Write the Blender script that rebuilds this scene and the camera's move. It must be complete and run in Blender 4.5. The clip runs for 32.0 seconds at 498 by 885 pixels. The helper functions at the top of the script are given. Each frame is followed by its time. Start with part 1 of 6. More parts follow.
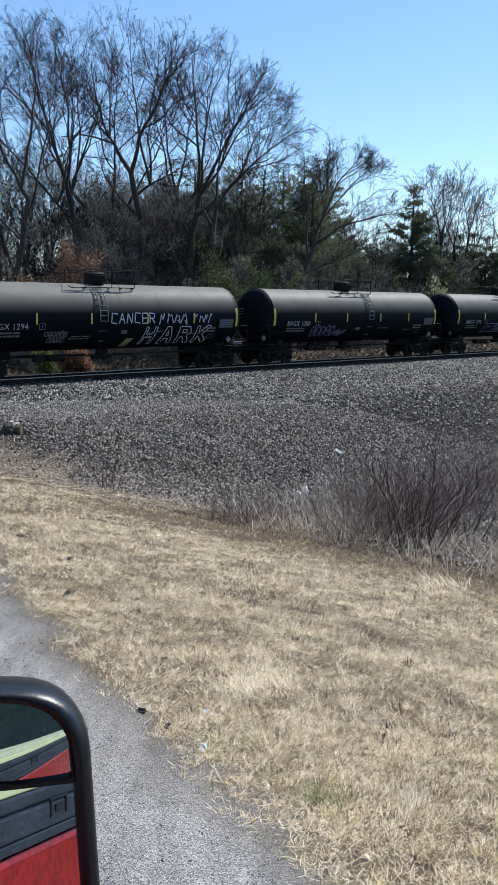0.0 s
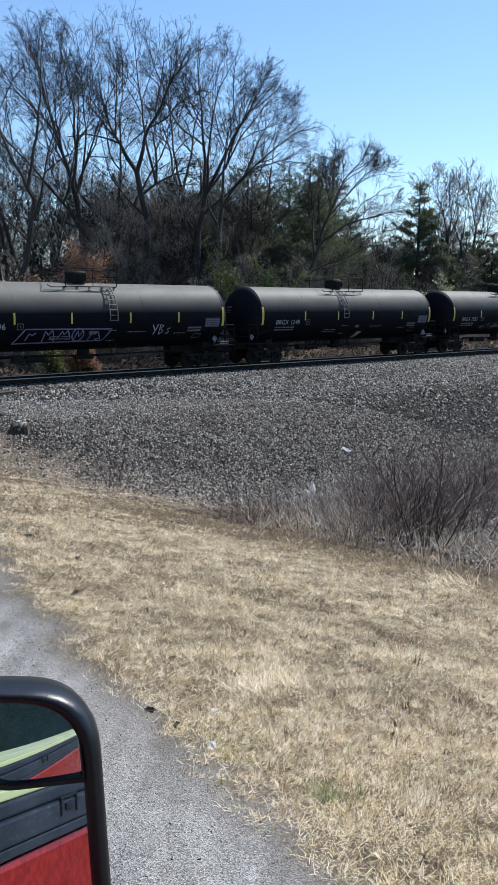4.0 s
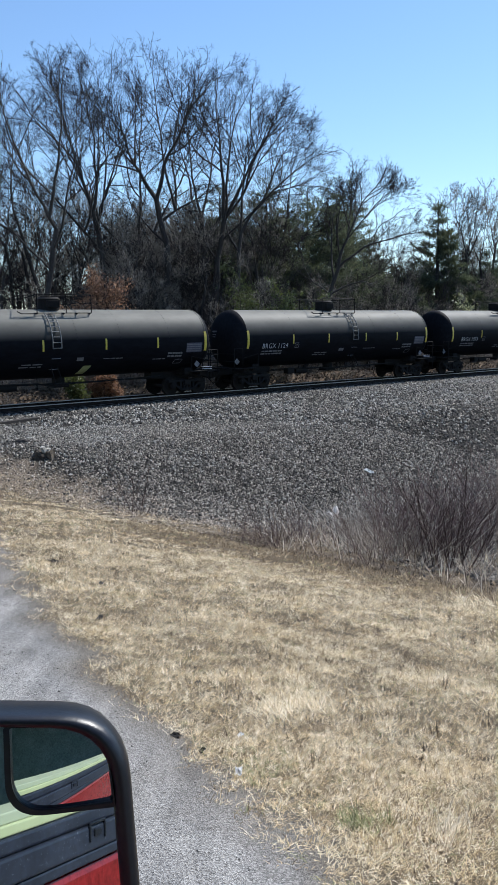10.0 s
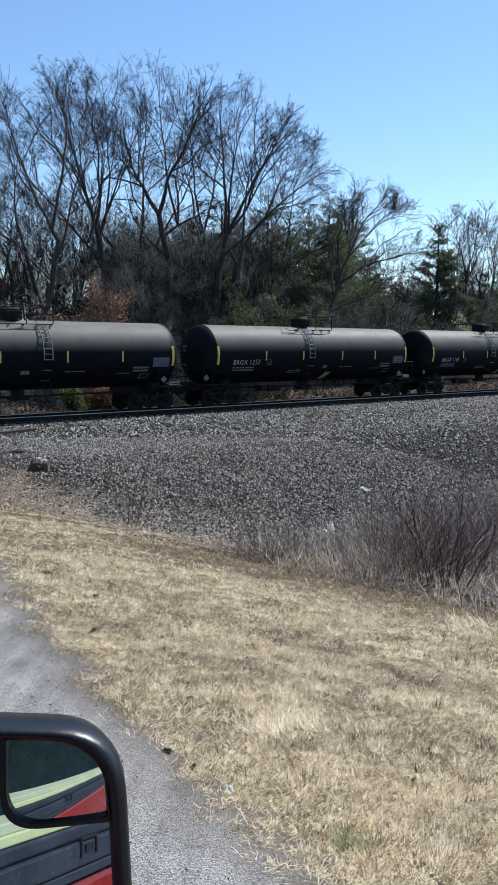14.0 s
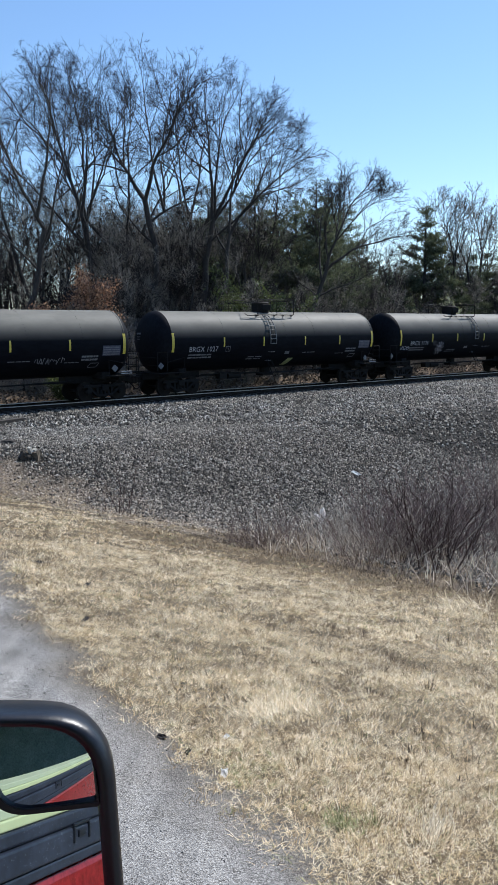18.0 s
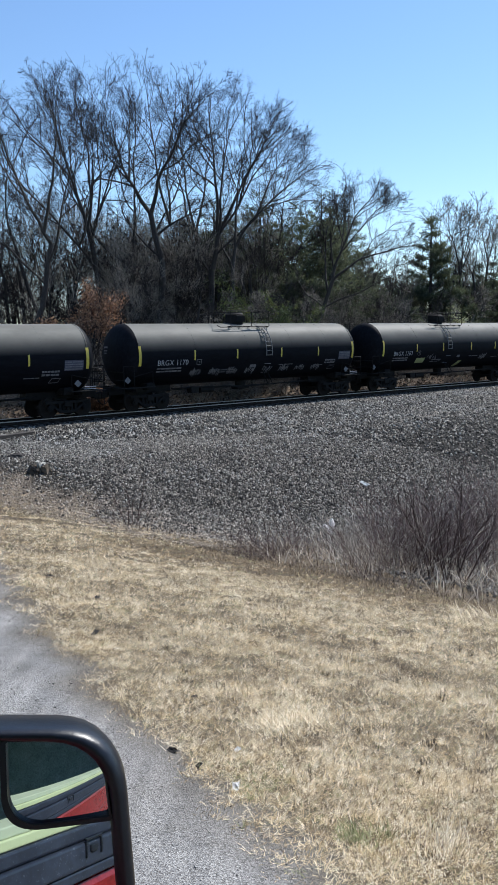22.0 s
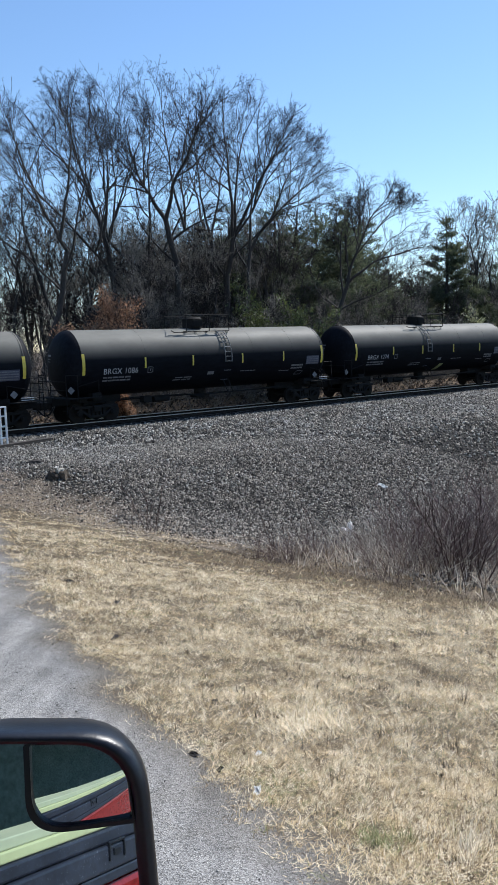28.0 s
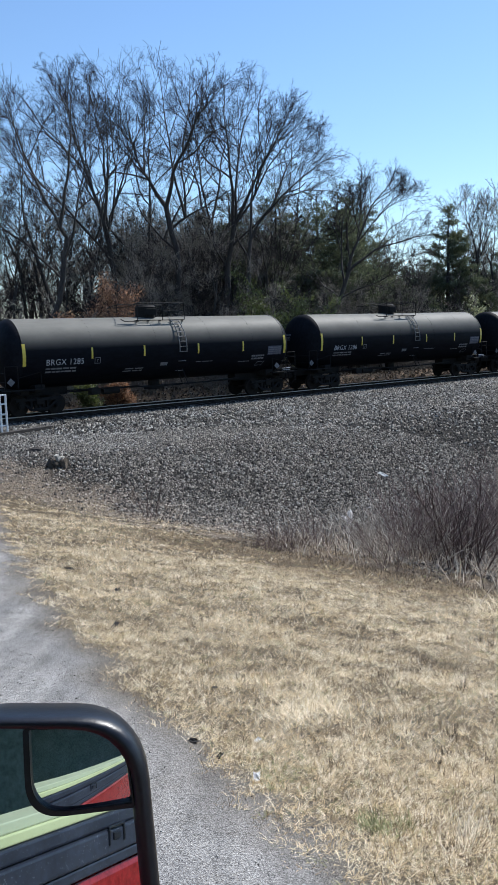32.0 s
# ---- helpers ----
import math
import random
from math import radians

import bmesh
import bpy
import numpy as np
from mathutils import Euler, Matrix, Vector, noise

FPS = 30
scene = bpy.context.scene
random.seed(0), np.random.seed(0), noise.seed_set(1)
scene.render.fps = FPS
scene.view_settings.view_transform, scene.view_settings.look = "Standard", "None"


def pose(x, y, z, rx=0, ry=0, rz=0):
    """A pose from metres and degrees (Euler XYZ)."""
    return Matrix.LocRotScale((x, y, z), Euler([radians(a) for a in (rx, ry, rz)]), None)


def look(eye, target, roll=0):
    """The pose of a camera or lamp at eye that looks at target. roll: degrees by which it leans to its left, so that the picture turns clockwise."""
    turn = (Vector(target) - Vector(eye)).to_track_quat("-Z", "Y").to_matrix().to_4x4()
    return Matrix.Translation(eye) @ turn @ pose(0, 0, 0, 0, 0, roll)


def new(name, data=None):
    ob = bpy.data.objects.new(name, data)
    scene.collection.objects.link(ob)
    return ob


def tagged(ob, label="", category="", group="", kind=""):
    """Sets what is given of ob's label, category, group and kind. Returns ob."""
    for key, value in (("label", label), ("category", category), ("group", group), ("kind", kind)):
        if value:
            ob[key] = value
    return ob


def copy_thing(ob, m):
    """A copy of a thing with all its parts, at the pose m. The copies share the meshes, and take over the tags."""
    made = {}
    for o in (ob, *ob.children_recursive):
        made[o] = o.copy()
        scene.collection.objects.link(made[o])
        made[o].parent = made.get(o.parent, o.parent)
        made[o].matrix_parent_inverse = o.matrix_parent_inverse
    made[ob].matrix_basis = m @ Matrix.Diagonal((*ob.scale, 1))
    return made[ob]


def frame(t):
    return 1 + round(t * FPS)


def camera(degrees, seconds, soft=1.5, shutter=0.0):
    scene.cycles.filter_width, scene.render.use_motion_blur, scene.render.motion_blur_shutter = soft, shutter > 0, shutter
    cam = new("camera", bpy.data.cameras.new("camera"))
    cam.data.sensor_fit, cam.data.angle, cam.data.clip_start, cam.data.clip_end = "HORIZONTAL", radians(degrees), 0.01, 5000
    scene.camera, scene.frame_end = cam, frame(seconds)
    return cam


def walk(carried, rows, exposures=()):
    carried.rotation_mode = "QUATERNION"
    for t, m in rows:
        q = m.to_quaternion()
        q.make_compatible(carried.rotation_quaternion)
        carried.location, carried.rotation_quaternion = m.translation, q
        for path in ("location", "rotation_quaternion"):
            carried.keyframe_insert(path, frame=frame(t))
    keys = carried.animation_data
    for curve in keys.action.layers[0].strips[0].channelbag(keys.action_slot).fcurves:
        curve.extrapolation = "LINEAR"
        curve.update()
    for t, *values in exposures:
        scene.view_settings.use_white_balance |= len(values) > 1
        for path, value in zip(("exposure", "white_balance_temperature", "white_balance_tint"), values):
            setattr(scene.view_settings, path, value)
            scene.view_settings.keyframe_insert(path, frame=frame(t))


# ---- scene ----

# Camera: held at an open vehicle window. Rows: seconds, x, y, z, yaw, pitch, roll in degrees.
PATH = [
    (0.0, 0.0098, 0.0136, 3.4509, -2.833, -9.630, 0.577),
    (0.5, 0.0098, 0.0129, 3.4512, -2.684, -9.641, 0.411),
    (1.0, 0.0099, 0.0122, 3.4516, -2.696, -9.832, 0.355),
    (1.5, 0.0101, 0.0121, 3.4518, -2.615, -9.921, 0.292),
    (2.0, 0.0099, 0.0124, 3.4519, -2.385, -9.821, 0.087),
    (2.5, 0.0092, 0.0124, 3.4522, -2.399, -9.792, 0.170),
    (3.0, 0.0086, 0.0121, 3.4525, -2.461, -9.840, 0.382),
    (3.5, 0.0081, 0.0123, 3.4524, -2.433, -9.783, 0.370),
    (5.5, 0.0099, 0.0086, 3.4553, -2.011, -9.576, -0.302),
    (6.0, 0.0096, 0.0094, 3.4546, -2.015, -9.427, -0.251),
    (6.5, 0.0095, 0.0091, 3.4542, -1.966, -9.280, -0.315),
    (7.0, 0.0098, 0.0075, 3.4545, -1.974, -9.235, -0.333),
    (7.5, 0.0101, 0.0066, 3.4549, -2.047, -9.271, -0.380),
    (8.0, 0.0107, 0.0070, 3.4550, -1.923, -9.282, -0.581),
    (8.5, 0.0104, 0.0089, 3.4542, -1.149, -9.083, -1.055),
    (9.0, 0.0085, 0.0094, 3.4535, -0.823, -8.638, -1.113),
    (9.5, 0.0066, 0.0071, 3.4542, -1.114, -8.362, -0.600),
    (10.0, 0.0057, 0.0034, 3.4554, -0.784, -8.117, -0.807),
    (10.5, 0.0058, 0.0009, 3.4563, -0.585, -7.702, -0.909),
    (11.0, 0.0057, 0.0002, 3.4564, -0.735, -7.377, -0.931),
    (11.5, 0.0051, 0.0010, 3.4561, -0.961, -7.193, -0.802),
    (12.0, 0.0038, 0.0020, 3.4560, -0.918, -7.124, -0.662),
    (12.5, 0.0022, 0.0017, 3.4566, -0.506, -6.955, -0.593),
    (13.0, 0.0006, 0.0003, 3.4574, 0.005, -6.832, -0.731),
    (13.5, -0.0001, -0.0007, 3.4575, -0.409, -6.891, -0.212),
    (14.0, -0.0003, -0.0005, 3.4569, -1.003, -7.030, 0.443),
    (14.5, -0.0004, 0.0001, 3.4562, -1.162, -7.084, 0.620),
    (16.5, 0.0019, 0.0026, 3.4544, -1.132, -7.344, 0.262),
    (17.0, 0.0031, 0.0021, 3.4542, -1.386, -7.798, 0.210),
    (17.5, 0.0048, 0.0014, 3.4540, -1.605, -8.045, 0.177),
    (18.0, 0.0069, 0.0008, 3.4540, -1.679, -8.005, -0.401),
    (18.5, 0.0086, 0.0001, 3.4542, -2.075, -7.841, -0.757),
    (19.0, 0.0087, 0.0001, 3.4540, -1.951, -7.719, -0.855),
    (19.5, 0.0078, 0.0014, 3.4533, -1.539, -7.787, -0.965),
    (20.0, 0.0072, 0.0023, 3.4530, -1.294, -7.749, -0.985),
    (20.5, 0.0071, 0.0014, 3.4537, -1.255, -7.598, -1.017),
    (21.0, 0.0072, -0.0009, 3.4550, -1.240, -7.526, -0.991),
    (21.5, 0.0073, -0.0027, 3.4561, -1.150, -7.429, -1.119),
    (22.0, 0.0066, -0.0026, 3.4559, -1.129, -7.200, -1.108),
    (22.5, 0.0052, -0.0027, 3.4555, -1.030, -6.982, -1.005),
    (23.0, 0.0047, -0.0045, 3.4560, -0.910, -6.884, -0.874),
    (23.5, 0.0049, -0.0061, 3.4567, -0.671, -6.903, -1.082),
    (24.0, 0.0050, -0.0060, 3.4567, -0.473, -6.875, -1.317),
    (24.5, 0.0050, -0.0047, 3.4561, -0.440, -6.849, -1.472),
    (25.0, 0.0053, -0.0046, 3.4562, -0.424, -6.845, -1.536),
    (25.5, 0.0058, -0.0055, 3.4570, -0.368, -6.877, -1.730),
    (27.5, 0.0062, -0.0055, 3.4557, 0.266, -6.970, -2.168),
    (28.0, 0.0060, -0.0064, 3.4561, 0.090, -6.912, -1.929),
    (28.5, 0.0058, -0.0062, 3.4560, -0.121, -6.849, -1.738),
    (29.0, 0.0058, -0.0057, 3.4559, -0.281, -6.904, -1.599),
    (29.5, 0.0059, -0.0052, 3.4556, -0.381, -7.095, -1.638),
    (30.0, 0.0064, -0.0043, 3.4548, -0.603, -7.230, -1.647),
    (30.5, 0.0067, -0.0047, 3.4547, -0.592, -7.223, -1.662),
    (31.0, 0.0065, -0.0046, 3.4543, -0.464, -7.330, -1.733),
    (31.5, 0.0061, -0.0032, 3.4530, -0.105, -7.602, -1.848),
    (32.0, 0.0058, -0.0025, 3.4523, 0.131, -7.723, -1.810),
]
cam = camera(34.07, 32.0, soft=0.75)
walk(cam, [(t, pose(x, y, z, 0, 0, yaw) @ pose(0, 0, 0, 90 + pitch) @ pose(0, 0, 0, 0, 0, roll))
           for t, x, y, z, yaw, pitch, roll in PATH],
     exposures=[(0.0, 0.36, 6200, 10), (32.0, 0.36, 6200, 10)])

# Light: a clear spring sky and a high sun behind the train.
SUN_AZ, SUN_EL = 45.0, 49.0
world = bpy.data.worlds.new("sky")
world.use_nodes = True
scene.world = world
wt = world.node_tree
sky = wt.nodes.new("ShaderNodeTexSky")
sky.sky_type, sky.sun_disc = "NISHITA", False
sky.sun_elevation, sky.sun_rotation = radians(SUN_EL), radians(SUN_AZ)
sky.air_density, sky.dust_density, sky.ozone_density = 1.15, 0.03, 5.2
wt.links.new(sky.outputs[0], wt.nodes["Background"].inputs[0])
wt.nodes["Background"].inputs[1].default_value = 0.122
sun_data = bpy.data.lights.new("sun", "SUN")
sun_data.energy, sun_data.angle, sun_data.color = 5.0, radians(0.53), (1.0, 0.965, 0.91)
sun = new("sun", sun_data)
sd = Vector((math.sin(radians(SUN_AZ)) * math.cos(radians(SUN_EL)), math.cos(radians(SUN_AZ)) * math.cos(radians(SUN_EL)), math.sin(radians(SUN_EL))))
sun.matrix_world = look(sd * 100, (0, 0, 0))

# ---- plan ----
# a runs along the track, p runs along the road towards it; rail top is z = 0.
AZ = radians(51.2355)
U = np.array([math.sin(AZ), math.cos(AZ), 0.0])
R = np.array([-math.cos(AZ), math.sin(AZ), 0.0])
TRACK = 35.71
TURN = 90 - 51.2355


def ap(a, p, z=0.0):
    return U * a + R * p + np.array([0, 0, z])


def smooth(x):
    x = np.clip(x, 0, 1)
    return x * x * (3 - 2 * x)


def waves(x, y, seed, scale, n=9):
    """Cheap smooth noise of arrays, about -1 to 1."""
    rng = np.random.RandomState(seed)
    out = 0 * x
    for _ in range(n):
        k = rng.normal(size=2) * 2 * math.pi / scale
        out = out + np.sin(k[0] * x + k[1] * y + rng.uniform(0, 6.28))
    return out / math.sqrt(n)


def edge_of_grass(p):
    return 13.35 - 0.045 * p - 0.007 * p * p


def ground(a, p, rough=True):
    a, p = np.asarray(a, float), np.asarray(p, float)
    road = 1.36 - 0.0405 * np.clip(p, -10, 33.5)
    low = -2.5 + 2.05 * smooth((p - 15.5 + 0.09 * (a - 14)) / 9.5) + 0.15 * smooth((p - 28) / 4)
    low = np.where(p > 37.5, -0.3 - 0.5 * smooth((p - 37.5) / 3.0) + 1.0 * np.exp(-((p - 41.2) / 1.25) ** 2), low)
    bank = road - 0.215 * np.maximum(a - 1.6, 0)
    k = 0.5
    z = np.where(bank > low + 1.2, bank, np.log(np.exp(np.clip(bank, -8, 8) / k) + np.exp(low / k)) * k)
    flat = smooth((p - 31.5) / 1.5) * (1 - smooth((p - 38.2) / 1.5))
    z = z * (1 - flat) + flat * -0.29
    if rough:
        off = smooth((a - 1.5) / 3.0) * (1 - flat)
        z = z + off * (0.02 * waves(a, p, 3, 3.0) + 0.004 * waves(a, p, 4, 1.1))
        z = z + smooth((p - 41) / 10) * 0.35 * waves(a, p, 5, 14.0)
    return z


def on_ground(a, p, sink=0.0):
    return Vector(ap(a, p, float(ground(a, p)) - sink))


# ---- mesh helpers ----
def mesh_of(name, verts, faces, material=None, smooth_shade=False):
    """A mesh from arrays: verts n x 3, faces m x k."""
    verts, faces = np.asarray(verts, np.float32), np.asarray(faces, np.int32)
    me = bpy.data.meshes.new(name)
    me.vertices.add(len(verts))
    me.vertices.foreach_set("co", verts.ravel())
    m, k = faces.shape
    me.loops.add(m * k)
    me.loops.foreach_set("vertex_index", faces.ravel())
    me.polygons.add(m)
    me.polygons.foreach_set("loop_start", np.arange(0, m * k, k, dtype=np.int32))
    if smooth_shade:
        me.polygons.foreach_set("use_smooth", np.ones(m, bool))
    me.update(calc_edges=True)
    if material:
        me.materials.append(material)
    return me


def put(name, me, parent=None, m=None, label=""):
    ob = new(name, me)
    if parent:
        ob.parent = parent
    if m is not None:
        ob.matrix_basis = m
    if label:
        ob["label"] = label
    return ob


def part(name, bm, material, parent, label="", soft=False):
    me = bpy.data.meshes.new(name)
    if soft:
        for f in bm.faces:
            f.smooth = True
    bm.to_mesh(me)
    bm.free()
    me.materials.append(material)
    return put(name, me, parent, None, label)


def thing(name, m, label, category, group="", kind=""):
    return tagged(put(name, None, None, m), label, category, group, kind)


def box(bm, x0, x1, y0, y1, z0, z1, bevel=0.0, m=None):
    mat = Matrix.Translation(((x0 + x1) / 2, (y0 + y1) / 2, (z0 + z1) / 2)) @ Matrix.Diagonal((x1 - x0, y1 - y0, z1 - z0, 1))
    if m is not None:
        mat = m @ mat
    vs = bmesh.ops.create_cube(bm, size=1, matrix=mat)["verts"]
    if bevel:
        es = list({e for v in vs for e in v.link_edges})
        bmesh.ops.bevel(bm, geom=es, offset=bevel, segments=2, profile=0.5, affect="EDGES")


def rod(bm, a, b, r, n=8, r2=None):
    a, b = Vector(a), Vector(b)
    d = b - a
    q = d.to_track_quat("Z", "Y").to_matrix().to_4x4()
    bmesh.ops.create_cone(bm, cap_ends=True, segments=n, radius1=r, radius2=r if r2 is None else r2, depth=d.length,
                          matrix=Matrix.Translation((a + b) / 2) @ q)


def pipe(bm, pts, r, n=7):
    """A bent pipe through points."""
    for a, b in zip(pts, pts[1:]):
        rod(bm, a, b, r, n)
    for a in pts[1:-1]:
        bmesh.ops.create_icosphere(bm, subdivisions=1, radius=r * 1.02, matrix=Matrix.Translation(a))


def tubes(segs, sides):
    """Verts and faces of tapered tubes; segs rows are x0 y0 z0 x1 y1 z1 r0 r1."""
    segs = np.asarray(segs, float)
    a, b = segs[:, :3], segs[:, 3:6]
    d = b - a
    d = d / np.maximum(np.linalg.norm(d, axis=1), 1e-9)[:, None]
    h = np.where(np.abs(d[:, 2:3]) > 0.9, np.array([[1.0, 0, 0]]), np.array([[0, 0, 1.0]]))
    s = np.cross(d, h)
    s /= np.linalg.norm(s, axis=1)[:, None]
    w = np.cross(d, s)
    ang = np.arange(sides) * 2 * math.pi / sides
    ring = s[:, None, :] * np.cos(ang)[None, :, None] + w[:, None, :] * np.sin(ang)[None, :, None]
    va = a[:, None, :] + ring * segs[:, 6][:, None, None]
    vb = b[:, None, :] + ring * segs[:, 7][:, None, None]
    verts = np.concatenate([va, vb], 1).reshape(-1, 3)
    base = (np.arange(len(segs)) * 2 * sides)[:, None]
    i = np.arange(sides)[None, :]
    j = (i + 1) % sides
    faces = np.stack([base + i, base + j, base + sides + j, base + sides + i], 2).reshape(-1, 4)
    return verts, faces


# ---- materials ----
def material(name, color, rough=0.8, metal=0.0, spec=0.5):
    m = bpy.data.materials.new(name)
    m.use_nodes = True
    b = m.node_tree.nodes["Principled BSDF"]
    b.inputs["Base Color"].default_value = (*color, 1)
    b.inputs["Roughness"].default_value = rough
    b.inputs["Metallic"].default_value = metal
    b.inputs["Specular IOR Level"].default_value = spec
    return m


def node(m, kind, **inputs):
    n = m.node_tree.nodes.new(kind)
    for k, v in inputs.items():
        n.inputs[k.replace("_", " ")].default_value = v
    return n


def ramp(m, fac, stops):
    n = m.node_tree.nodes.new("ShaderNodeValToRGB")
    cr = n.color_ramp
    while len(cr.elements) < len(stops):
        cr.elements.new(0.5)
    for e, (pos, col) in zip(cr.elements, stops):
        e.position, e.color = pos, (*col, 1)
    m.node_tree.links.new(fac, n.inputs[0])
    return n.outputs[0]


def mixed(m, fac, a, b, kind="MIX"):
    n = m.node_tree.nodes.new("ShaderNodeMix")
    n.data_type, n.blend_type = "RGBA", kind
    for src, slot in ((fac, 0), (a, 6), (b, 7)):
        if hasattr(src, "is_linked"):
            m.node_tree.links.new(src, n.inputs[slot])
        else:
            n.inputs[slot].default_value = src if slot == 0 else (*src, 1)
    return n.outputs[2]


def coords(m, stretch=None):
    tc = m.node_tree.nodes.new("ShaderNodeTexCoord")
    if not stretch:
        return tc.outputs["Object"]
    mp = m.node_tree.nodes.new("ShaderNodeMapping")
    mp.inputs["Scale"].default_value = stretch
    m.node_tree.links.new(tc.outputs["Object"], mp.inputs[0])
    return mp.outputs[0]


def noise_tex(m, scale, detail=4.0, rough=0.55, vec=None):
    n = node(m, "ShaderNodeTexNoise", Scale=scale, Detail=detail, Roughness=rough)
    m.node_tree.links.new(vec if vec is not None else coords(m), n.inputs["Vector"])
    return n.outputs["Fac"]


def bump(m, height, strength=0.4, distance=0.02):
    n = node(m, "ShaderNodeBump", Strength=strength, Distance=distance)
    m.node_tree.links.new(height, n.inputs["Height"])
    m.node_tree.links.new(n.outputs[0], m.node_tree.nodes["Principled BSDF"].inputs["Normal"])


def base_color(m, out):
    m.node_tree.links.new(out, m.node_tree.nodes["Principled BSDF"].inputs["Base Color"])


def varied(name, stops, scale, rough=0.8, metal=0.0, spec=0.5, fine=None, bump_s=0.0, bump_d=0.01, stretch=None, detail=5.0):
    """Colour from noise at one scale, darkened by a finer grain."""
    m = material(name, stops[0][1], rough, metal, spec)
    v = coords(m, stretch)
    c = ramp(m, noise_tex(m, scale, detail, 0.6, v), stops)
    if fine:
        g = noise_tex(m, fine, 3.0, 0.6, v)
        c = mixed(m, 1.0, c, ramp(m, g, [(0.3, (0.6, 0.6, 0.6)), (0.7, (1.15, 1.15, 1.15))]), "MULTIPLY")
        if bump_s:
            bump(m, g, bump_s, bump_d)
    base_color(m, c)
    return m


def per_piece(m, stops, island=True):
    """Colour that changes from piece to piece."""
    if island:
        g = m.node_tree.nodes.new("ShaderNodeNewGeometry").outputs["Random Per Island"]
    else:
        g = m.node_tree.nodes.new("ShaderNodeObjectInfo").outputs["Random"]
    return ramp(m, g, stops)


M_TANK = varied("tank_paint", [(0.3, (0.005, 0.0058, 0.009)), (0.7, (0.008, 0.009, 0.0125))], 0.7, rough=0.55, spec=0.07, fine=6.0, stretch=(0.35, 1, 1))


# Heads face away from the sun: black without the painted sunlit top.
M_HEAD = varied("head_paint", [(0.3, (0.006, 0.0068, 0.01)), (0.7, (0.012, 0.013, 0.017))], 0.9, rough=0.6, spec=0.07, fine=7.0)


def dusty_sunlit_top(m):
    """Paler upward faces in dusty streaks: the sunlit top put into the paint colour."""
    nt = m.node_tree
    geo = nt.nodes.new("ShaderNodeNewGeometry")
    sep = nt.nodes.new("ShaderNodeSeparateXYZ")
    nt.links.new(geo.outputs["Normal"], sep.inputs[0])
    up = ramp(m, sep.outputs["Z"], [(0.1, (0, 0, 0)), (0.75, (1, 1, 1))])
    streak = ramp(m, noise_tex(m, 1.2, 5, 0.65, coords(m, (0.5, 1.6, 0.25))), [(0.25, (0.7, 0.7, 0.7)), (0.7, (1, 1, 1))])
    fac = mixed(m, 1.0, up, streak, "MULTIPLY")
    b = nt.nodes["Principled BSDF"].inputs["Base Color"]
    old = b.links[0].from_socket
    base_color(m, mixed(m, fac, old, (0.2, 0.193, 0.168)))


dusty_sunlit_top(M_TANK)
M_FRAME = varied("underframe", [(0.3, (0.007, 0.007, 0.008)), (0.7, (0.015, 0.014, 0.013))], 3.0, rough=0.8, spec=0.2, fine=20, bump_s=0.2)
M_WHEEL = varied("wheel_steel", [(0.3, (0.009, 0.0075, 0.0065)), (0.7, (0.02, 0.016, 0.0135))], 5.0, rough=0.8, spec=0.2, fine=25)
M_YELLOW = varied("yellow_tape", [(0.3, (0.55, 0.42, 0.05)), (0.7, (0.68, 0.54, 0.09))], 8.0, rough=0.4)
M_MARK = varied("white_stencil", [(0.3, (0.3, 0.3, 0.32)), (0.7, (0.46, 0.46, 0.48))], 6.0, rough=0.6)
M_DIM = varied("faded_stencil", [(0.3, (0.10, 0.10, 0.11)), (0.7, (0.2, 0.2, 0.21))], 6.0, rough=0.6)
M_PANEL = varied("data_panel", [(0.3, (0.035, 0.035, 0.06)), (0.7, (0.075, 0.075, 0.11))], 5.0, rough=0.5)
M_LIME = varied("lime_decal", [(0.3, (0.26, 0.28, 0.12)), (0.7, (0.36, 0.38, 0.18))], 6.0, rough=0.5)
M_GRAF = varied("graffiti_white", [(0.3, (0.34, 0.34, 0.42)), (0.7, (0.55, 0.55, 0.62))], 4.0, rough=0.5)
M_GRAFP = varied("graffiti_violet", [(0.3, (0.12, 0.11, 0.22)), (0.7, (0.26, 0.24, 0.4))], 4.0, rough=0.5)
M_RAIL = varied("rail_steel", [(0.3, (0.014, 0.011, 0.009)), (0.7, (0.03, 0.023, 0.018))], 8.0, rough=0.8, spec=0.1, fine=40)
M_RAILTOP = varied("rail_polished", [(0.3, (0.3, 0.285, 0.27)), (0.7, (0.46, 0.44, 0.42))], 8.0, rough=0.45, metal=0.6)
M_GALV = varied("worn_grey_paint", [(0.3, (0.09, 0.09, 0.09)), (0.7, (0.18, 0.18, 0.175))], 9.0, rough=0.6)
M_TIE = varied("tie_wood", [(0.3, (0.022, 0.018, 0.015)), (0.7, (0.055, 0.046, 0.038))], 4.0, rough=0.9, fine=30, bump_s=0.4, stretch=(4, 0.6, 4))
M_BARK = varied("bark", [(0.3, (0.026, 0.022, 0.02)), (0.7, (0.07, 0.061, 0.054))], 2.0, rough=0.9, fine=14, bump_s=0.6, bump_d=0.03, stretch=(1, 1, 0.3))
M_TWIG = varied("twig_bark", [(0.3, (0.015, 0.013, 0.015)), (0.7, (0.04, 0.034, 0.036))], 1.5, rough=0.95, spec=0.15)
# Paler twig bark: sunlight on the woodland twigs put into the colour.
M_LITTWIG = varied("sunlit_twig", [(0.3, (0.14, 0.125, 0.108)), (0.7, (0.36, 0.325, 0.28))], 1.5, rough=0.95, spec=0.15)
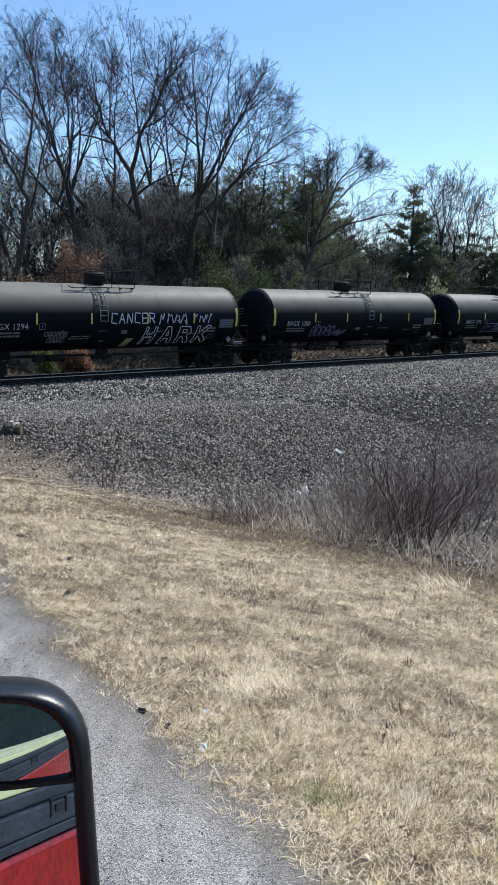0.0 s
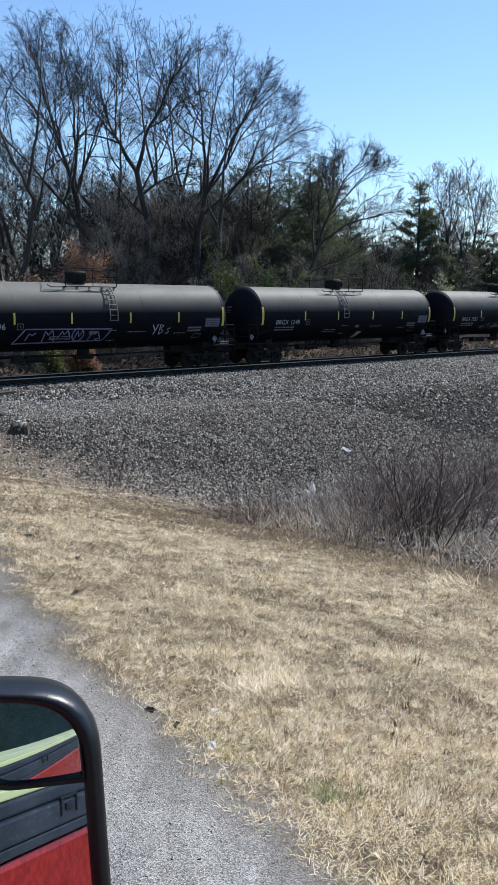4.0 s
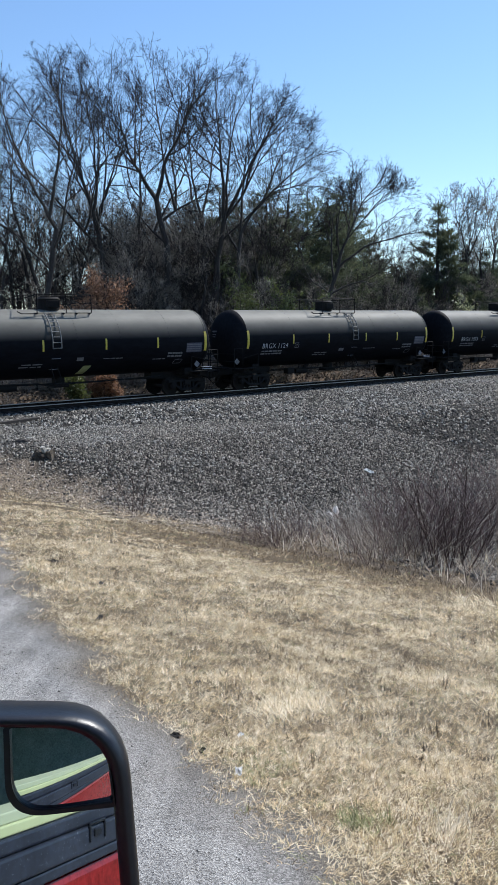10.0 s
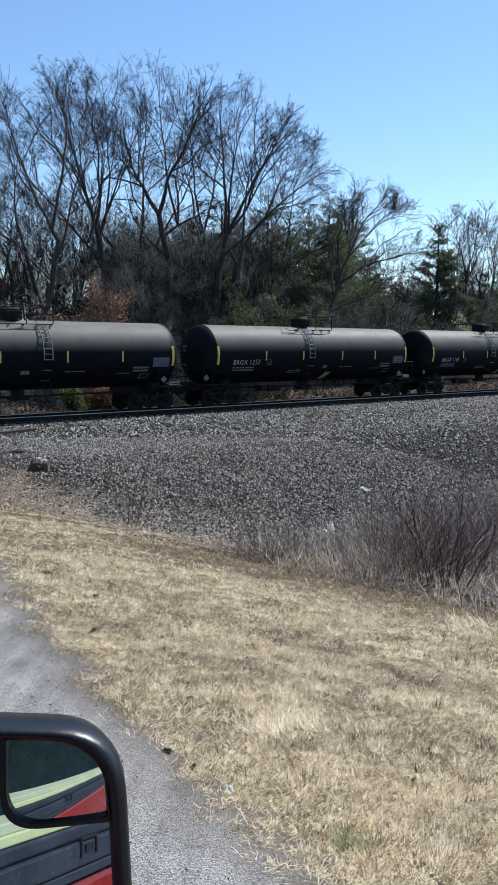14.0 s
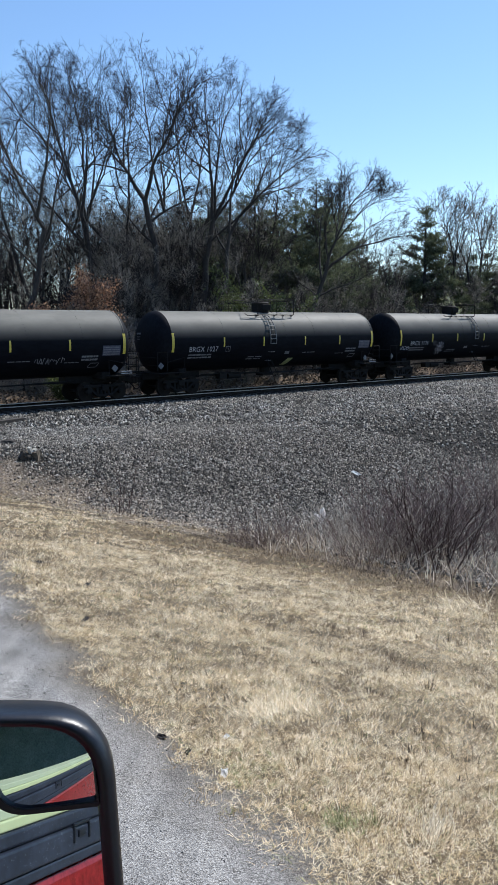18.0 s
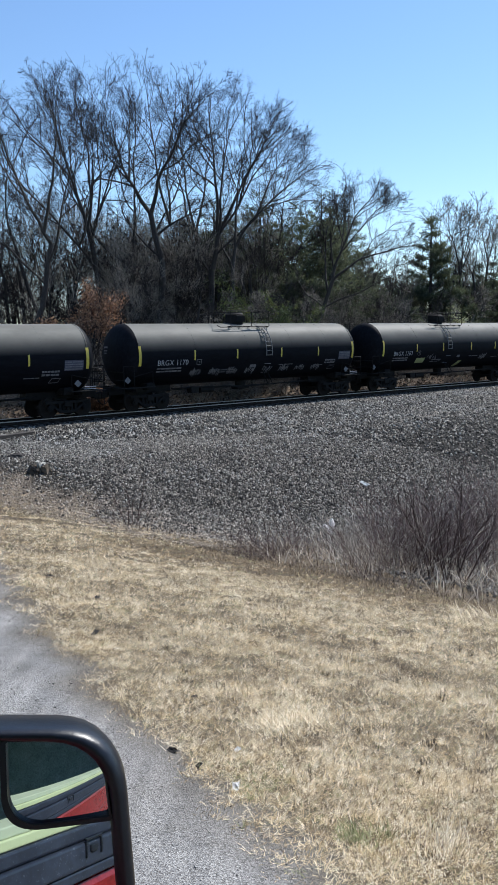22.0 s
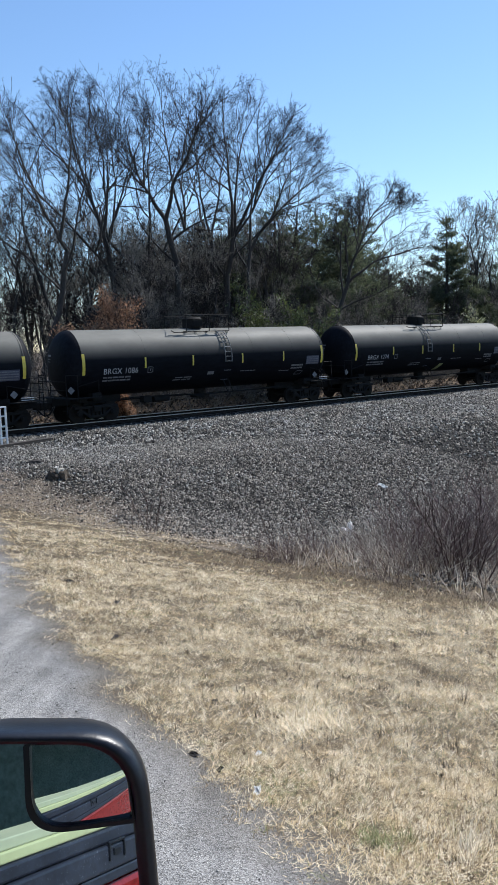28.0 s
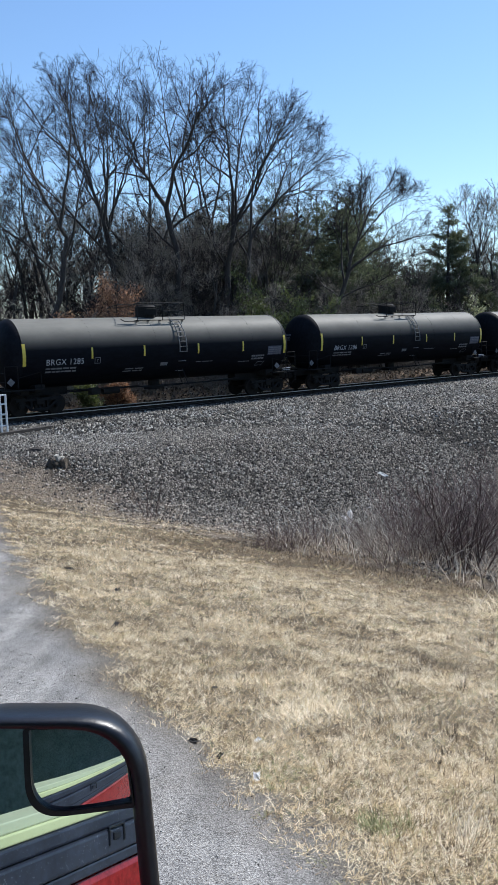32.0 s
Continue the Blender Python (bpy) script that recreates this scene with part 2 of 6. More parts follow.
M_PALEBARK = varied("pale_bark", [(0.3, (0.18, 0.165, 0.145)), (0.7, (0.36, 0.33, 0.29))], 2.0, rough=0.9, fine=12, bump_s=0.4)
M_SHRUB = varied("shrub_cane", [(0.3, (0.11, 0.074, 0.064)), (0.7, (0.27, 0.2, 0.176))], 3.0, rough=0.85, spec=0.2)
M_CANE = varied("dark_cane", [(0.3, (0.038, 0.025, 0.021)), (0.7, (0.11, 0.075, 0.065))], 3.0, rough=0.85, spec=0.2)
M_PAINTW = varied("white_metal_paint", [(0.3, (0.6, 0.6, 0.6)), (0.7, (0.78, 0.78, 0.78))], 6.0, rough=0.5)
M_WHITE = varied("white_plastic", [(0.3, (0.7, 0.7, 0.69)), (0.7, (0.85, 0.85, 0.84))], 12.0, rough=0.5)



def translucent(m, share, tint):
    """Thin leaves let some sun through."""
    nt = m.node_tree
    b = nt.nodes["Principled BSDF"]
    t = nt.nodes.new("ShaderNodeBsdfTranslucent")
    src = b.inputs["Base Color"].links[0].from_socket
    nt.links.new(mixed(m, 1.0, src, tint, "MULTIPLY"), t.inputs["Color"])
    mix = nt.nodes.new("ShaderNodeMixShader")
    mix.inputs[0].default_value = share
    nt.links.new(b.outputs[0], mix.inputs[1])
    nt.links.new(t.outputs[0], mix.inputs[2])
    nt.links.new(mix.outputs[0], nt.nodes["Material Output"].inputs["Surface"])


M_NEEDLE = material("pine_needles", (0.05, 0.075, 0.03), 0.75)
base_color(M_NEEDLE, per_piece(M_NEEDLE, [(0.0, (0.042, 0.054, 0.034)), (0.6, (0.085, 0.1, 0.062)), (1.0, (0.18, 0.19, 0.12))]))
translucent(M_NEEDLE, 0.42, (1.3, 1.33, 1.08))
M_OAKLEAF = material("dead_oak_leaves", (0.3, 0.15, 0.08), 0.8)
base_color(M_OAKLEAF, per_piece(M_OAKLEAF, [(0.0, (0.11, 0.065, 0.045)), (0.5, (0.23, 0.145, 0.1)), (1.0, (0.4, 0.28, 0.2))]))
translucent(M_OAKLEAF, 0.45, (1.5, 1.3, 1.1))
M_GREENLEAF = material("evergreen_leaves", (0.06, 0.1, 0.03), 0.6)
base_color(M_GREENLEAF, per_piece(M_GREENLEAF, [(0.0, (0.04, 0.058, 0.024)), (1.0, (0.125, 0.145, 0.066))]))
M_LITTER = material("leaf_litter", (0.2, 0.14, 0.09), 0.9)
base_color(M_LITTER, per_piece(M_LITTER, [(0.0, (0.04, 0.03, 0.023)), (0.6, (0.1, 0.08, 0.062)), (1.0, (0.26, 0.22, 0.18))]))
STRAWS = []
for straw_name, straw_stops in (("bleached_straw", [(0.0, (0.43, 0.33, 0.195)), (0.4, (0.8, 0.65, 0.42)), (1.0, (0.97, 0.87, 0.66))]),
                                ("straw_grass", [(0.0, (0.17, 0.116, 0.055)), (0.45, (0.56, 0.41, 0.22)), (1.0, (0.84, 0.67, 0.4))]),
                                ("brown_straw", [(0.0, (0.07, 0.048, 0.027)), (0.6, (0.19, 0.138, 0.08)), (1.0, (0.36, 0.27, 0.165))]),
                                ("green_blades", [(0.0, (0.14, 0.16, 0.06)), (0.6, (0.3, 0.3, 0.14)), (1.0, (0.5, 0.45, 0.27))])):
    straw = material(straw_name, straw_stops[1][1], 0.85, spec=0.2)
    base_color(straw, per_piece(straw, straw_stops))
    STRAWS.append(straw)
M_DEADSTEM = material("dead_stem", (0.1, 0.07, 0.045), 0.9)
base_color(M_DEADSTEM, per_piece(M_DEADSTEM, [(0.0, (0.035, 0.024, 0.016)), (0.7, (0.11, 0.078, 0.05)), (1.0, (0.3, 0.23, 0.15))]))
M_PALEWEED = material("bleached_weeds", (0.5, 0.42, 0.32), 0.85)
base_color(M_PALEWEED, per_piece(M_PALEWEED, [(0.0, (0.07, 0.046, 0.032)), (0.5, (0.26, 0.2, 0.145)), (0.85, (0.6, 0.52, 0.41)), (1.0, (0.86, 0.8, 0.68))]))
M_STONE = material("ballast_stone", (0.3, 0.3, 0.29), 0.85)
base_color(M_STONE, mixed(M_STONE, 1.0, per_piece(M_STONE, [(0.0, (0.016, 0.0155, 0.0145)), (0.4, (0.08, 0.077, 0.07)), (0.75, (0.225, 0.218, 0.198)), (1.0, (0.4, 0.39, 0.355))]),
                          ramp(M_STONE, noise_tex(M_STONE, 0.35, 3), [(0.35, (0.72, 0.68, 0.62)), (0.62, (1, 1, 1))]), "MULTIPLY"))
bump(M_STONE, noise_tex(M_STONE, 40.0, 3), 0.5, 0.01)
translucent(M_PALEWEED, 0.3, (1.1, 1.05, 1.0))
M_SOILSTONE = material("soiled_stone", (0.2, 0.17, 0.13), 0.9)
base_color(M_SOILSTONE, per_piece(M_SOILSTONE, [(0.0, (0.1, 0.08, 0.06)), (0.5, (0.26, 0.215, 0.168)), (0.85, (0.4, 0.345, 0.28)), (1.0, (0.55, 0.5, 0.42))]))
M_DIRTY = material("weathered_stone", (0.12, 0.1, 0.08), 0.9)
base_color(M_DIRTY, per_piece(M_DIRTY, [(0.0, (0.012, 0.0105, 0.009)), (0.45, (0.06, 0.052, 0.042)), (0.8, (0.165, 0.145, 0.12)), (1.0, (0.31, 0.28, 0.235))]))
bump(M_DIRTY, noise_tex(M_DIRTY, 40.0, 3), 0.5, 0.01)

# Ground: weights of road gravel, grass soil, stone and woodland floor are attributes of the sheet.
M_GROUND = material("ground", (0.2, 0.17, 0.12), 0.95, spec=0.2)


def attribute(m, name):
    n = m.node_tree.nodes.new("ShaderNodeAttribute")
    n.attribute_name = name
    return n.outputs["Fac"]


g_m = M_GROUND
g_fine = noise_tex(g_m, 60.0, 4, 0.7)
g_mid = noise_tex(g_m, 5.0, 5, 0.65)
g_big = noise_tex(g_m, 0.6, 4, 0.6)
vor = node(g_m, "ShaderNodeTexVoronoi", Scale=17.0)
g_m.node_tree.links.new(coords(g_m), vor.inputs["Vector"])
vor_f = node(g_m, "ShaderNodeTexVoronoi", Scale=150.0)
g_m.node_tree.links.new(coords(g_m), vor_f.inputs["Vector"])
vor_s = node(g_m, "ShaderNodeTexVoronoi", Scale=34.0)
g_m.node_tree.links.new(coords(g_m), vor_s.inputs["Vector"])
g_straw = noise_tex(g_m, 130.0, 5, 0.75)
g_patch = ramp(g_m, noise_tex(g_m, 1.3, 4, 0.65), [(0.36, (0, 0, 0)), (0.62, (1, 1, 1))])
c_grass = mixed(g_m, g_patch, ramp(g_m, g_straw, [(0.38, (0.022, 0.016, 0.009)), (0.5, (0.075, 0.056, 0.033)), (0.62, (0.2, 0.155, 0.098))]), ramp(g_m, g_straw, [(0.38, (0.025, 0.018, 0.01)), (0.5, (0.085, 0.064, 0.038)), (0.62, (0.22, 0.172, 0.11))]))
c_grass = mixed(g_m, 1.0, c_grass, ramp(g_m, g_mid, [(0.3, (0.85, 0.84, 0.82)), (0.7, (1.08, 1.07, 1.06))]), "MULTIPLY")
c_road = mixed(g_m, 1.0, ramp(g_m, g_big, [(0.35, (0.215, 0.208, 0.198)), (0.65, (0.275, 0.268, 0.256))]),
               ramp(g_m, vor_f.outputs["Color"], [(0.1, (0.4, 0.4, 0.4)), (0.5, (1.0, 1.0, 1.0)), (0.9, (1.5, 1.5, 1.48))]), "MULTIPLY")
g_way = g_m.node_tree.nodes.new("ShaderNodeMapping")
g_way.inputs["Rotation"].default_value = (0, 0, radians(-TURN))
g_way.inputs["Scale"].default_value = (2.2, 0.25, 1)
g_m.node_tree.links.new(coords(g_m), g_way.inputs[0])
c_road = mixed(g_m, 1.0, c_road, ramp(g_m, noise_tex(g_m, 1.6, 4, 0.6, g_way.outputs[0]), [(0.35, (0.72, 0.72, 0.73)), (0.65, (1.22, 1.21, 1.2))]), "MULTIPLY")
c_road = mixed(g_m, 1.0, c_road, ramp(g_m, g_straw, [(0.36, (0.42, 0.41, 0.4)), (0.5, (1, 1, 1)), (0.66, (1.45, 1.44, 1.42))]), "MULTIPLY")
c_road = mixed(g_m, 1.0, c_road, ramp(g_m, noise_tex(g_m, 3.2, 5, 0.7), [(0.34, (0.88, 0.87, 0.85)), (0.5, (1, 1, 1)), (0.66, (1.1, 1.1, 1.09))]), "MULTIPLY")
# Near-black ground: shade of the gaps between stones put into the colour.
c_stone_shade = mixed(g_m, 1.0, ramp(g_m, vor.outputs["Color"], [(0.1, (0.009, 0.008, 0.0065)), (0.6, (0.024, 0.021, 0.018)), (0.95, (0.07, 0.064, 0.056))]),
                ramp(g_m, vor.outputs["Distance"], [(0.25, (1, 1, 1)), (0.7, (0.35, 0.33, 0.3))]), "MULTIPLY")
c_wood = ramp(g_m, g_fine, [(0.3, (0.05, 0.036, 0.025)), (0.55, (0.14, 0.1, 0.065)), (0.75, (0.26, 0.19, 0.13))])
c_all = mixed(g_m, attribute(g_m, "road"), c_grass, c_road)
c_all = mixed(g_m, attribute(g_m, "stone"), c_all, c_stone_shade)
c_soil = mixed(g_m, 1.0, ramp(g_m, g_straw, [(0.38, (0.075, 0.056, 0.04)), (0.52, (0.19, 0.15, 0.108)), (0.66, (0.36, 0.3, 0.225))]), ramp(g_m, vor_s.outputs["Color"], [(0.15, (0.5, 0.48, 0.46)), (0.55, (1.0, 1.0, 1.0)), (0.9, (1.6, 1.58, 1.55))]), "MULTIPLY")
c_all = mixed(g_m, attribute(g_m, "soil"), c_all, c_soil)
c_all = mixed(g_m, attribute(g_m, "wood"), c_all, c_wood)
base_color(g_m, c_all)
g_h = g_m.node_tree.nodes.new("ShaderNodeMath")
g_h.operation = "ADD"
g_m.node_tree.links.new(g_fine, g_h.inputs[0])
g_m.node_tree.links.new(vor_f.outputs["Distance"], g_h.inputs[1])
bump(g_m, g_h.outputs[0], 0.55, 0.012)


def road_edge(p):
    q = np.clip(p, 0, 12)
    return 2.15 + 0.06 * q + 0.0135 * q ** 2 + 0.33 * np.maximum(p - 12, 0)


def ground_sheet():
    def axis(lo, hi, step, far):
        mid = np.arange(lo, hi + 1e-6, step)
        grow = np.cumsum(step * 1.25 ** np.arange(1, 40))
        grow = grow[grow < far]
        return np.concatenate([(lo - grow)[::-1], mid, hi + grow])
    A, P = axis(-4, 75, 0.4, 2500), axis(-3, 60, 0.4, 2500)
    a, p = np.meshgrid(A, P, indexing="ij")
    z = ground(a, p)
    verts = (a[..., None] * U + p[..., None] * R)
    verts[..., 2] = z
    n, m = a.shape
    idx = np.arange(n * m).reshape(n, m)
    faces = np.stack([idx[:-1, :-1], idx[1:, :-1], idx[1:, 1:], idx[:-1, 1:]], -1).reshape(-1, 4)
    me = mesh_of("ground", verts.reshape(-1, 3), faces, M_GROUND, True)
    wob = 0.15 * waves(a, p, 11, 1.6) + 0.1 * waves(a, p, 12, 0.5)
    road = smooth((road_edge(p) + wob - a) / 0.7 + 0.5) * (a < 20)
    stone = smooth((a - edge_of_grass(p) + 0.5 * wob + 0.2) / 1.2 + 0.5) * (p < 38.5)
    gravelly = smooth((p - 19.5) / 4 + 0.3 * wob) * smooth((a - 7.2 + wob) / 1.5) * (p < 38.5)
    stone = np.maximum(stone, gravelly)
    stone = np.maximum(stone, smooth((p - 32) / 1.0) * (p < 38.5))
    wood = smooth((p - 38.5) / 1.0)
    soil = smooth((edge_of_grass(p) + 2.4 + 0.8 * waves(a, p, 53, 2.0) - a) / 1.8) * smooth((a - edge_of_grass(p) + 0.9 + wob) / 0.9) * (p < 31)
    worn = smooth((0.55 * waves(a, p, 81, 0.9) + 0.45 * waves(a, p, 82, 0.35) - 0.55) / 0.5) * smooth((1.6 - (a - road_edge(p))) / 1.2) * smooth((a - road_edge(p)) / 0.3)
    soil = np.maximum(soil, 0.8 * worn)
    for name, w in (("road", road), ("stone", stone), ("soil", soil), ("wood", wood)):
        at = me.attributes.new(name, "FLOAT", "POINT")
        at.data.foreach_set("value", np.asarray(w, np.float32).ravel())
    ob = new("ground", me)
    tagged(ob, "sloping roadside ground of gravel, dry grass and railway stone", "ground", kind="structure")


ground_sheet()


# ---- track ----
def rail(y, name):
    """An I-section rail along the track."""
    prof = [(-0.07, -0.172), (0.07, -0.172), (0.07, -0.16), (0.012, -0.14), (0.012, -0.045), (0.036, -0.035), (0.036, -0.004),
            (-0.036, -0.004), (-0.036, -0.035), (-0.012, -0.045), (-0.012, -0.14), (-0.07, -0.16)]
    xs = np.linspace(-160, 480, 161)
    v = np.array([[x, y + q, z] for x in xs for q, z in prof])
    k = len(prof)
    f = np.array([[i * k + j, i * k + (j + 1) % k, (i + 1) * k + (j + 1) % k, (i + 1) * k + j] for i in range(len(xs) - 1) for j in range(k)])
    ob = put(name, mesh_of(name, v, f, M_RAIL), None, Matrix.Translation(ap(0, TRACK)) @ pose(0, 0, 0, 0, 0, TURN))
    tagged(ob, "long straight steel rail with a polished head", "rail", "rails of the track", "structure")
    bm = bmesh.new()
    for i in range(64):
        box(bm, -160 + i * 10, -150 + i * 10, y - 0.038, y + 0.038, -0.038, 0.0)
    part("rail_head", bm, M_RAILTOP, ob, "polished running surface")


rail(-0.755, "rail")
rail(0.755, "rail")
track = thing("track_ties", Matrix.Translation(ap(0, TRACK)) @ pose(0, 0, 0, 0, 0, TURN), "dark creosoted wooden ties bedded in ballast", "railway ties", "", "structure")
tie_bm = bmesh.new()
box(tie_bm, -0.115, 0.115, -1.3, 1.3, -0.36, -0.176, 0.012)
tie_me = bpy.data.meshes.new("tie")
tie_bm.to_mesh(tie_me)
tie_bm.free()
tie_me.materials.append(M_TIE)
for i in range(190):
    put("tie", tie_me, track, pose(-6 + i * 0.52, random.uniform(-0.03, 0.03), 0, 0, 0, random.uniform(-0.7, 0.7)))

# ---- tank cars ----
CAR, RADIUS, AXIS_Z, BARREL = 18.1, 1.6, 2.78, 15.25
HEAD = 0.72


def skin(x, z, lift=0.008):
    """A point of the tank's side that faces the road."""
    return (x, -math.sqrt(max(RADIUS * RADIUS - (z - AXIS_Z) ** 2, 0.0)) - lift, z)


def turned(name, prof, mat):
    """A surface of revolution about the tank's axis."""
    n = 56
    v = np.array([[x, r * math.sin(a), AXIS_Z + r * math.cos(a)] for x, r in prof for a in np.arange(n) * 2 * math.pi / n])
    f = np.array([[i * n + j, i * n + (j + 1) % n, (i + 1) * n + (j + 1) % n, (i + 1) * n + j] for i in range(len(prof) - 1) for j in range(n)])
    return mesh_of(name, v, f, mat, True)


def tank_mesh():
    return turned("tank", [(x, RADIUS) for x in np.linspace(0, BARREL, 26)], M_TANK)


def head_mesh(end):
    prof = [(-HEAD * math.cos(t), max(RADIUS * math.sin(t), 0.001)) for t in np.linspace(0.0, math.pi / 2, 13)]
    return turned("tank_head", prof if end == 0 else [(BARREL - x, r) for x, r in reversed(prof)], M_HEAD)


def ring(bm, x, width, lift, a0=0.0, a1=360.0, n=48):
    """A thin band round the barrel; angles from the top, towards the road."""
    vs = []
    for i in range(n + 1):
        a = radians(a0 + (a1 - a0) * i / n)
        for dx, r in ((-width / 2, RADIUS), (-width / 2, RADIUS + lift), (width / 2, RADIUS + lift), (width / 2, RADIUS)):
            vs.append(bm.verts.new((x + dx, -r * math.sin(a), AXIS_Z + r * math.cos(a))))
    for i in range(n):
        for j in range(3):
            bm.faces.new((vs[i * 4 + j], vs[i * 4 + j + 1], vs[i * 4 + 5 + j], vs[i * 4 + 4 + j]))


def plate(bm, x0, x1, z0, z1, lift=0.008, slant=0.0, rows=4):
    """A thin sheet that lies on the tank's side."""
    vs = [[bm.verts.new(skin(x + slant * (i / rows), z0 + (z1 - z0) * i / rows, lift)) for x in (x0, x1)] for i in range(rows + 1)]
    for i in range(rows):
        bm.faces.new((vs[i][0], vs[i][1], vs[i + 1][1], vs[i + 1][0]))


def bogie(car, x):
    b = put("bogie", None, car, pose(x, 0, 0))
    bm = bmesh.new()
    box(bm, -0.2, 0.2, -1.15, 1.15, 0.5, 0.78, 0.03)
    box(bm, -0.35, 0.35, -0.35, 0.35, 0.7, 0.95, 0.03)
    part("bolster", bm, M_FRAME, b)
    for side in (-1, 1):
        bm = bmesh.new()
        y = side * 1.0
        box(bm, -1.15, 1.15, y - 0.07, y + 0.07, 0.66, 0.8, 0.02)
        box(bm, -0.42, 0.42, y - 0.08, y + 0.08, 0.22, 0.34, 0.02)
        for sx in (-1, 1):
            box(bm, -0.06, 0.06, y - 0.07, y + 0.07, -0.35, 0.35, 0.01, Matrix.Translation((sx * 0.66, 0, 0.5)) @ pose(0, 0, 0, 0, sx * 52, 0))
            box(bm, sx * 0.4 - 0.06, sx * 0.4 + 0.06, y - 0.06, y + 0.06, 0.3, 0.72, 0.01)
            rod(bm, (sx * 0.89, y - 0.1, 0.47), (sx * 0.89, y + 0.1, 0.47), 0.15, 14)
            rod(bm, (sx * 0.89, y + side * 0.1, 0.47), (sx * 0.89, y + side * 0.15, 0.47), 0.09, 10)
        for k in range(3):
            rod(bm, (-0.2 + k * 0.2, y, 0.34), (-0.2 + k * 0.2, y, 0.6), 0.075, 8)
        part("side_frame", bm, M_FRAME, b)
    for sx in (-1, 1):
        bm = bmesh.new()
        for y in (-0.76, 0.76):
            rod(bm, (0, y - 0.06, 0), (0, y + 0.06, 0), 0.455, 30)
            rod(bm, (0, y - 0.075, 0), (0, y + 0.075, 0), 0.12, 12)
            s = 1 if y > 0 else -1
            rod(bm, (0, y - s * 0.08, 0), (0, y - s * 0.06, 0), 0.49, 30)
        rod(bm, (0, -1.05, 0), (0, 1.05, 0), 0.08, 10)
        part("wheelset", bm, M_WHEEL, b).matrix_basis = pose(sx * 0.89, 0, 0.458)
    return b


def letters(text, x, z, height, lift=0.009):
    """Stencilled characters on the tank's side, z at their foot."""
    cu = bpy.data.curves.new("letters", "FONT")
    cu.body, cu.size, cu.resolution_u, cu.space_character = text, height * 1.42, 3, 1.06
    ob = bpy.data.objects.new("letters", cu)
    scene.collection.objects.link(ob)
    me = bpy.data.meshes.new_from_object(ob.evaluated_get(bpy.context.evaluated_depsgraph_get()))
    bpy.data.objects.remove(ob)
    for v in me.vertices:
        v.co = skin(x + v.co.x * 0.97, z + v.co.y, lift)
    me.materials.clear()
    me.materials.append(M_MARK)
    return me


def stroke(bm, pts, width, lift=0.007):
    """A painted line on the tank's side through (x, z) points."""
    out = []
    for (x0, z0), (x1, z1) in zip(pts, pts[1:]):
        n = max(1, int(math.hypot(x1 - x0, z1 - z0) / 0.12))
        out += [(x0 + (x1 - x0) * i / n, z0 + (z1 - z0) * i / n) for i in range(n)]
    out.append(pts[-1])
    prev = None
    for i, (x, z) in enumerate(out):
        a, b = out[max(i - 1, 0)], out[min(i + 1, len(out) - 1)]
        dx, dz = b[0] - a[0], b[1] - a[1]
        l = math.hypot(dx, dz) or 1.0
        nx, nz = -dz / l * width / 2, dx / l * width / 2
        cur = (bm.verts.new(skin(x + nx, z + nz, lift)), bm.verts.new(skin(x - nx, z - nz, lift)))
        if prev:
            bm.faces.new((prev[0], prev[1], cur[1], cur[0]))
        prev = cur


def bars(car, x0, x1, z, h, material_of=None, pieces=5, name="stencil_bar"):
    bm = bmesh.new()
    rng = random.Random(round(x0 * 100) + round(z * 977))
    x = x0
    while x < x1 - 0.02:
        w = min((x1 - x0) / pieces * rng.uniform(0.5, 1.3), x1 - x)
        plate(bm, x, x + w * 0.85, z, z + h, 0.009, 0, 1)
        x += w
    return tagged(part(name, bm, material_of or M_DIM, car), kind="stuff")


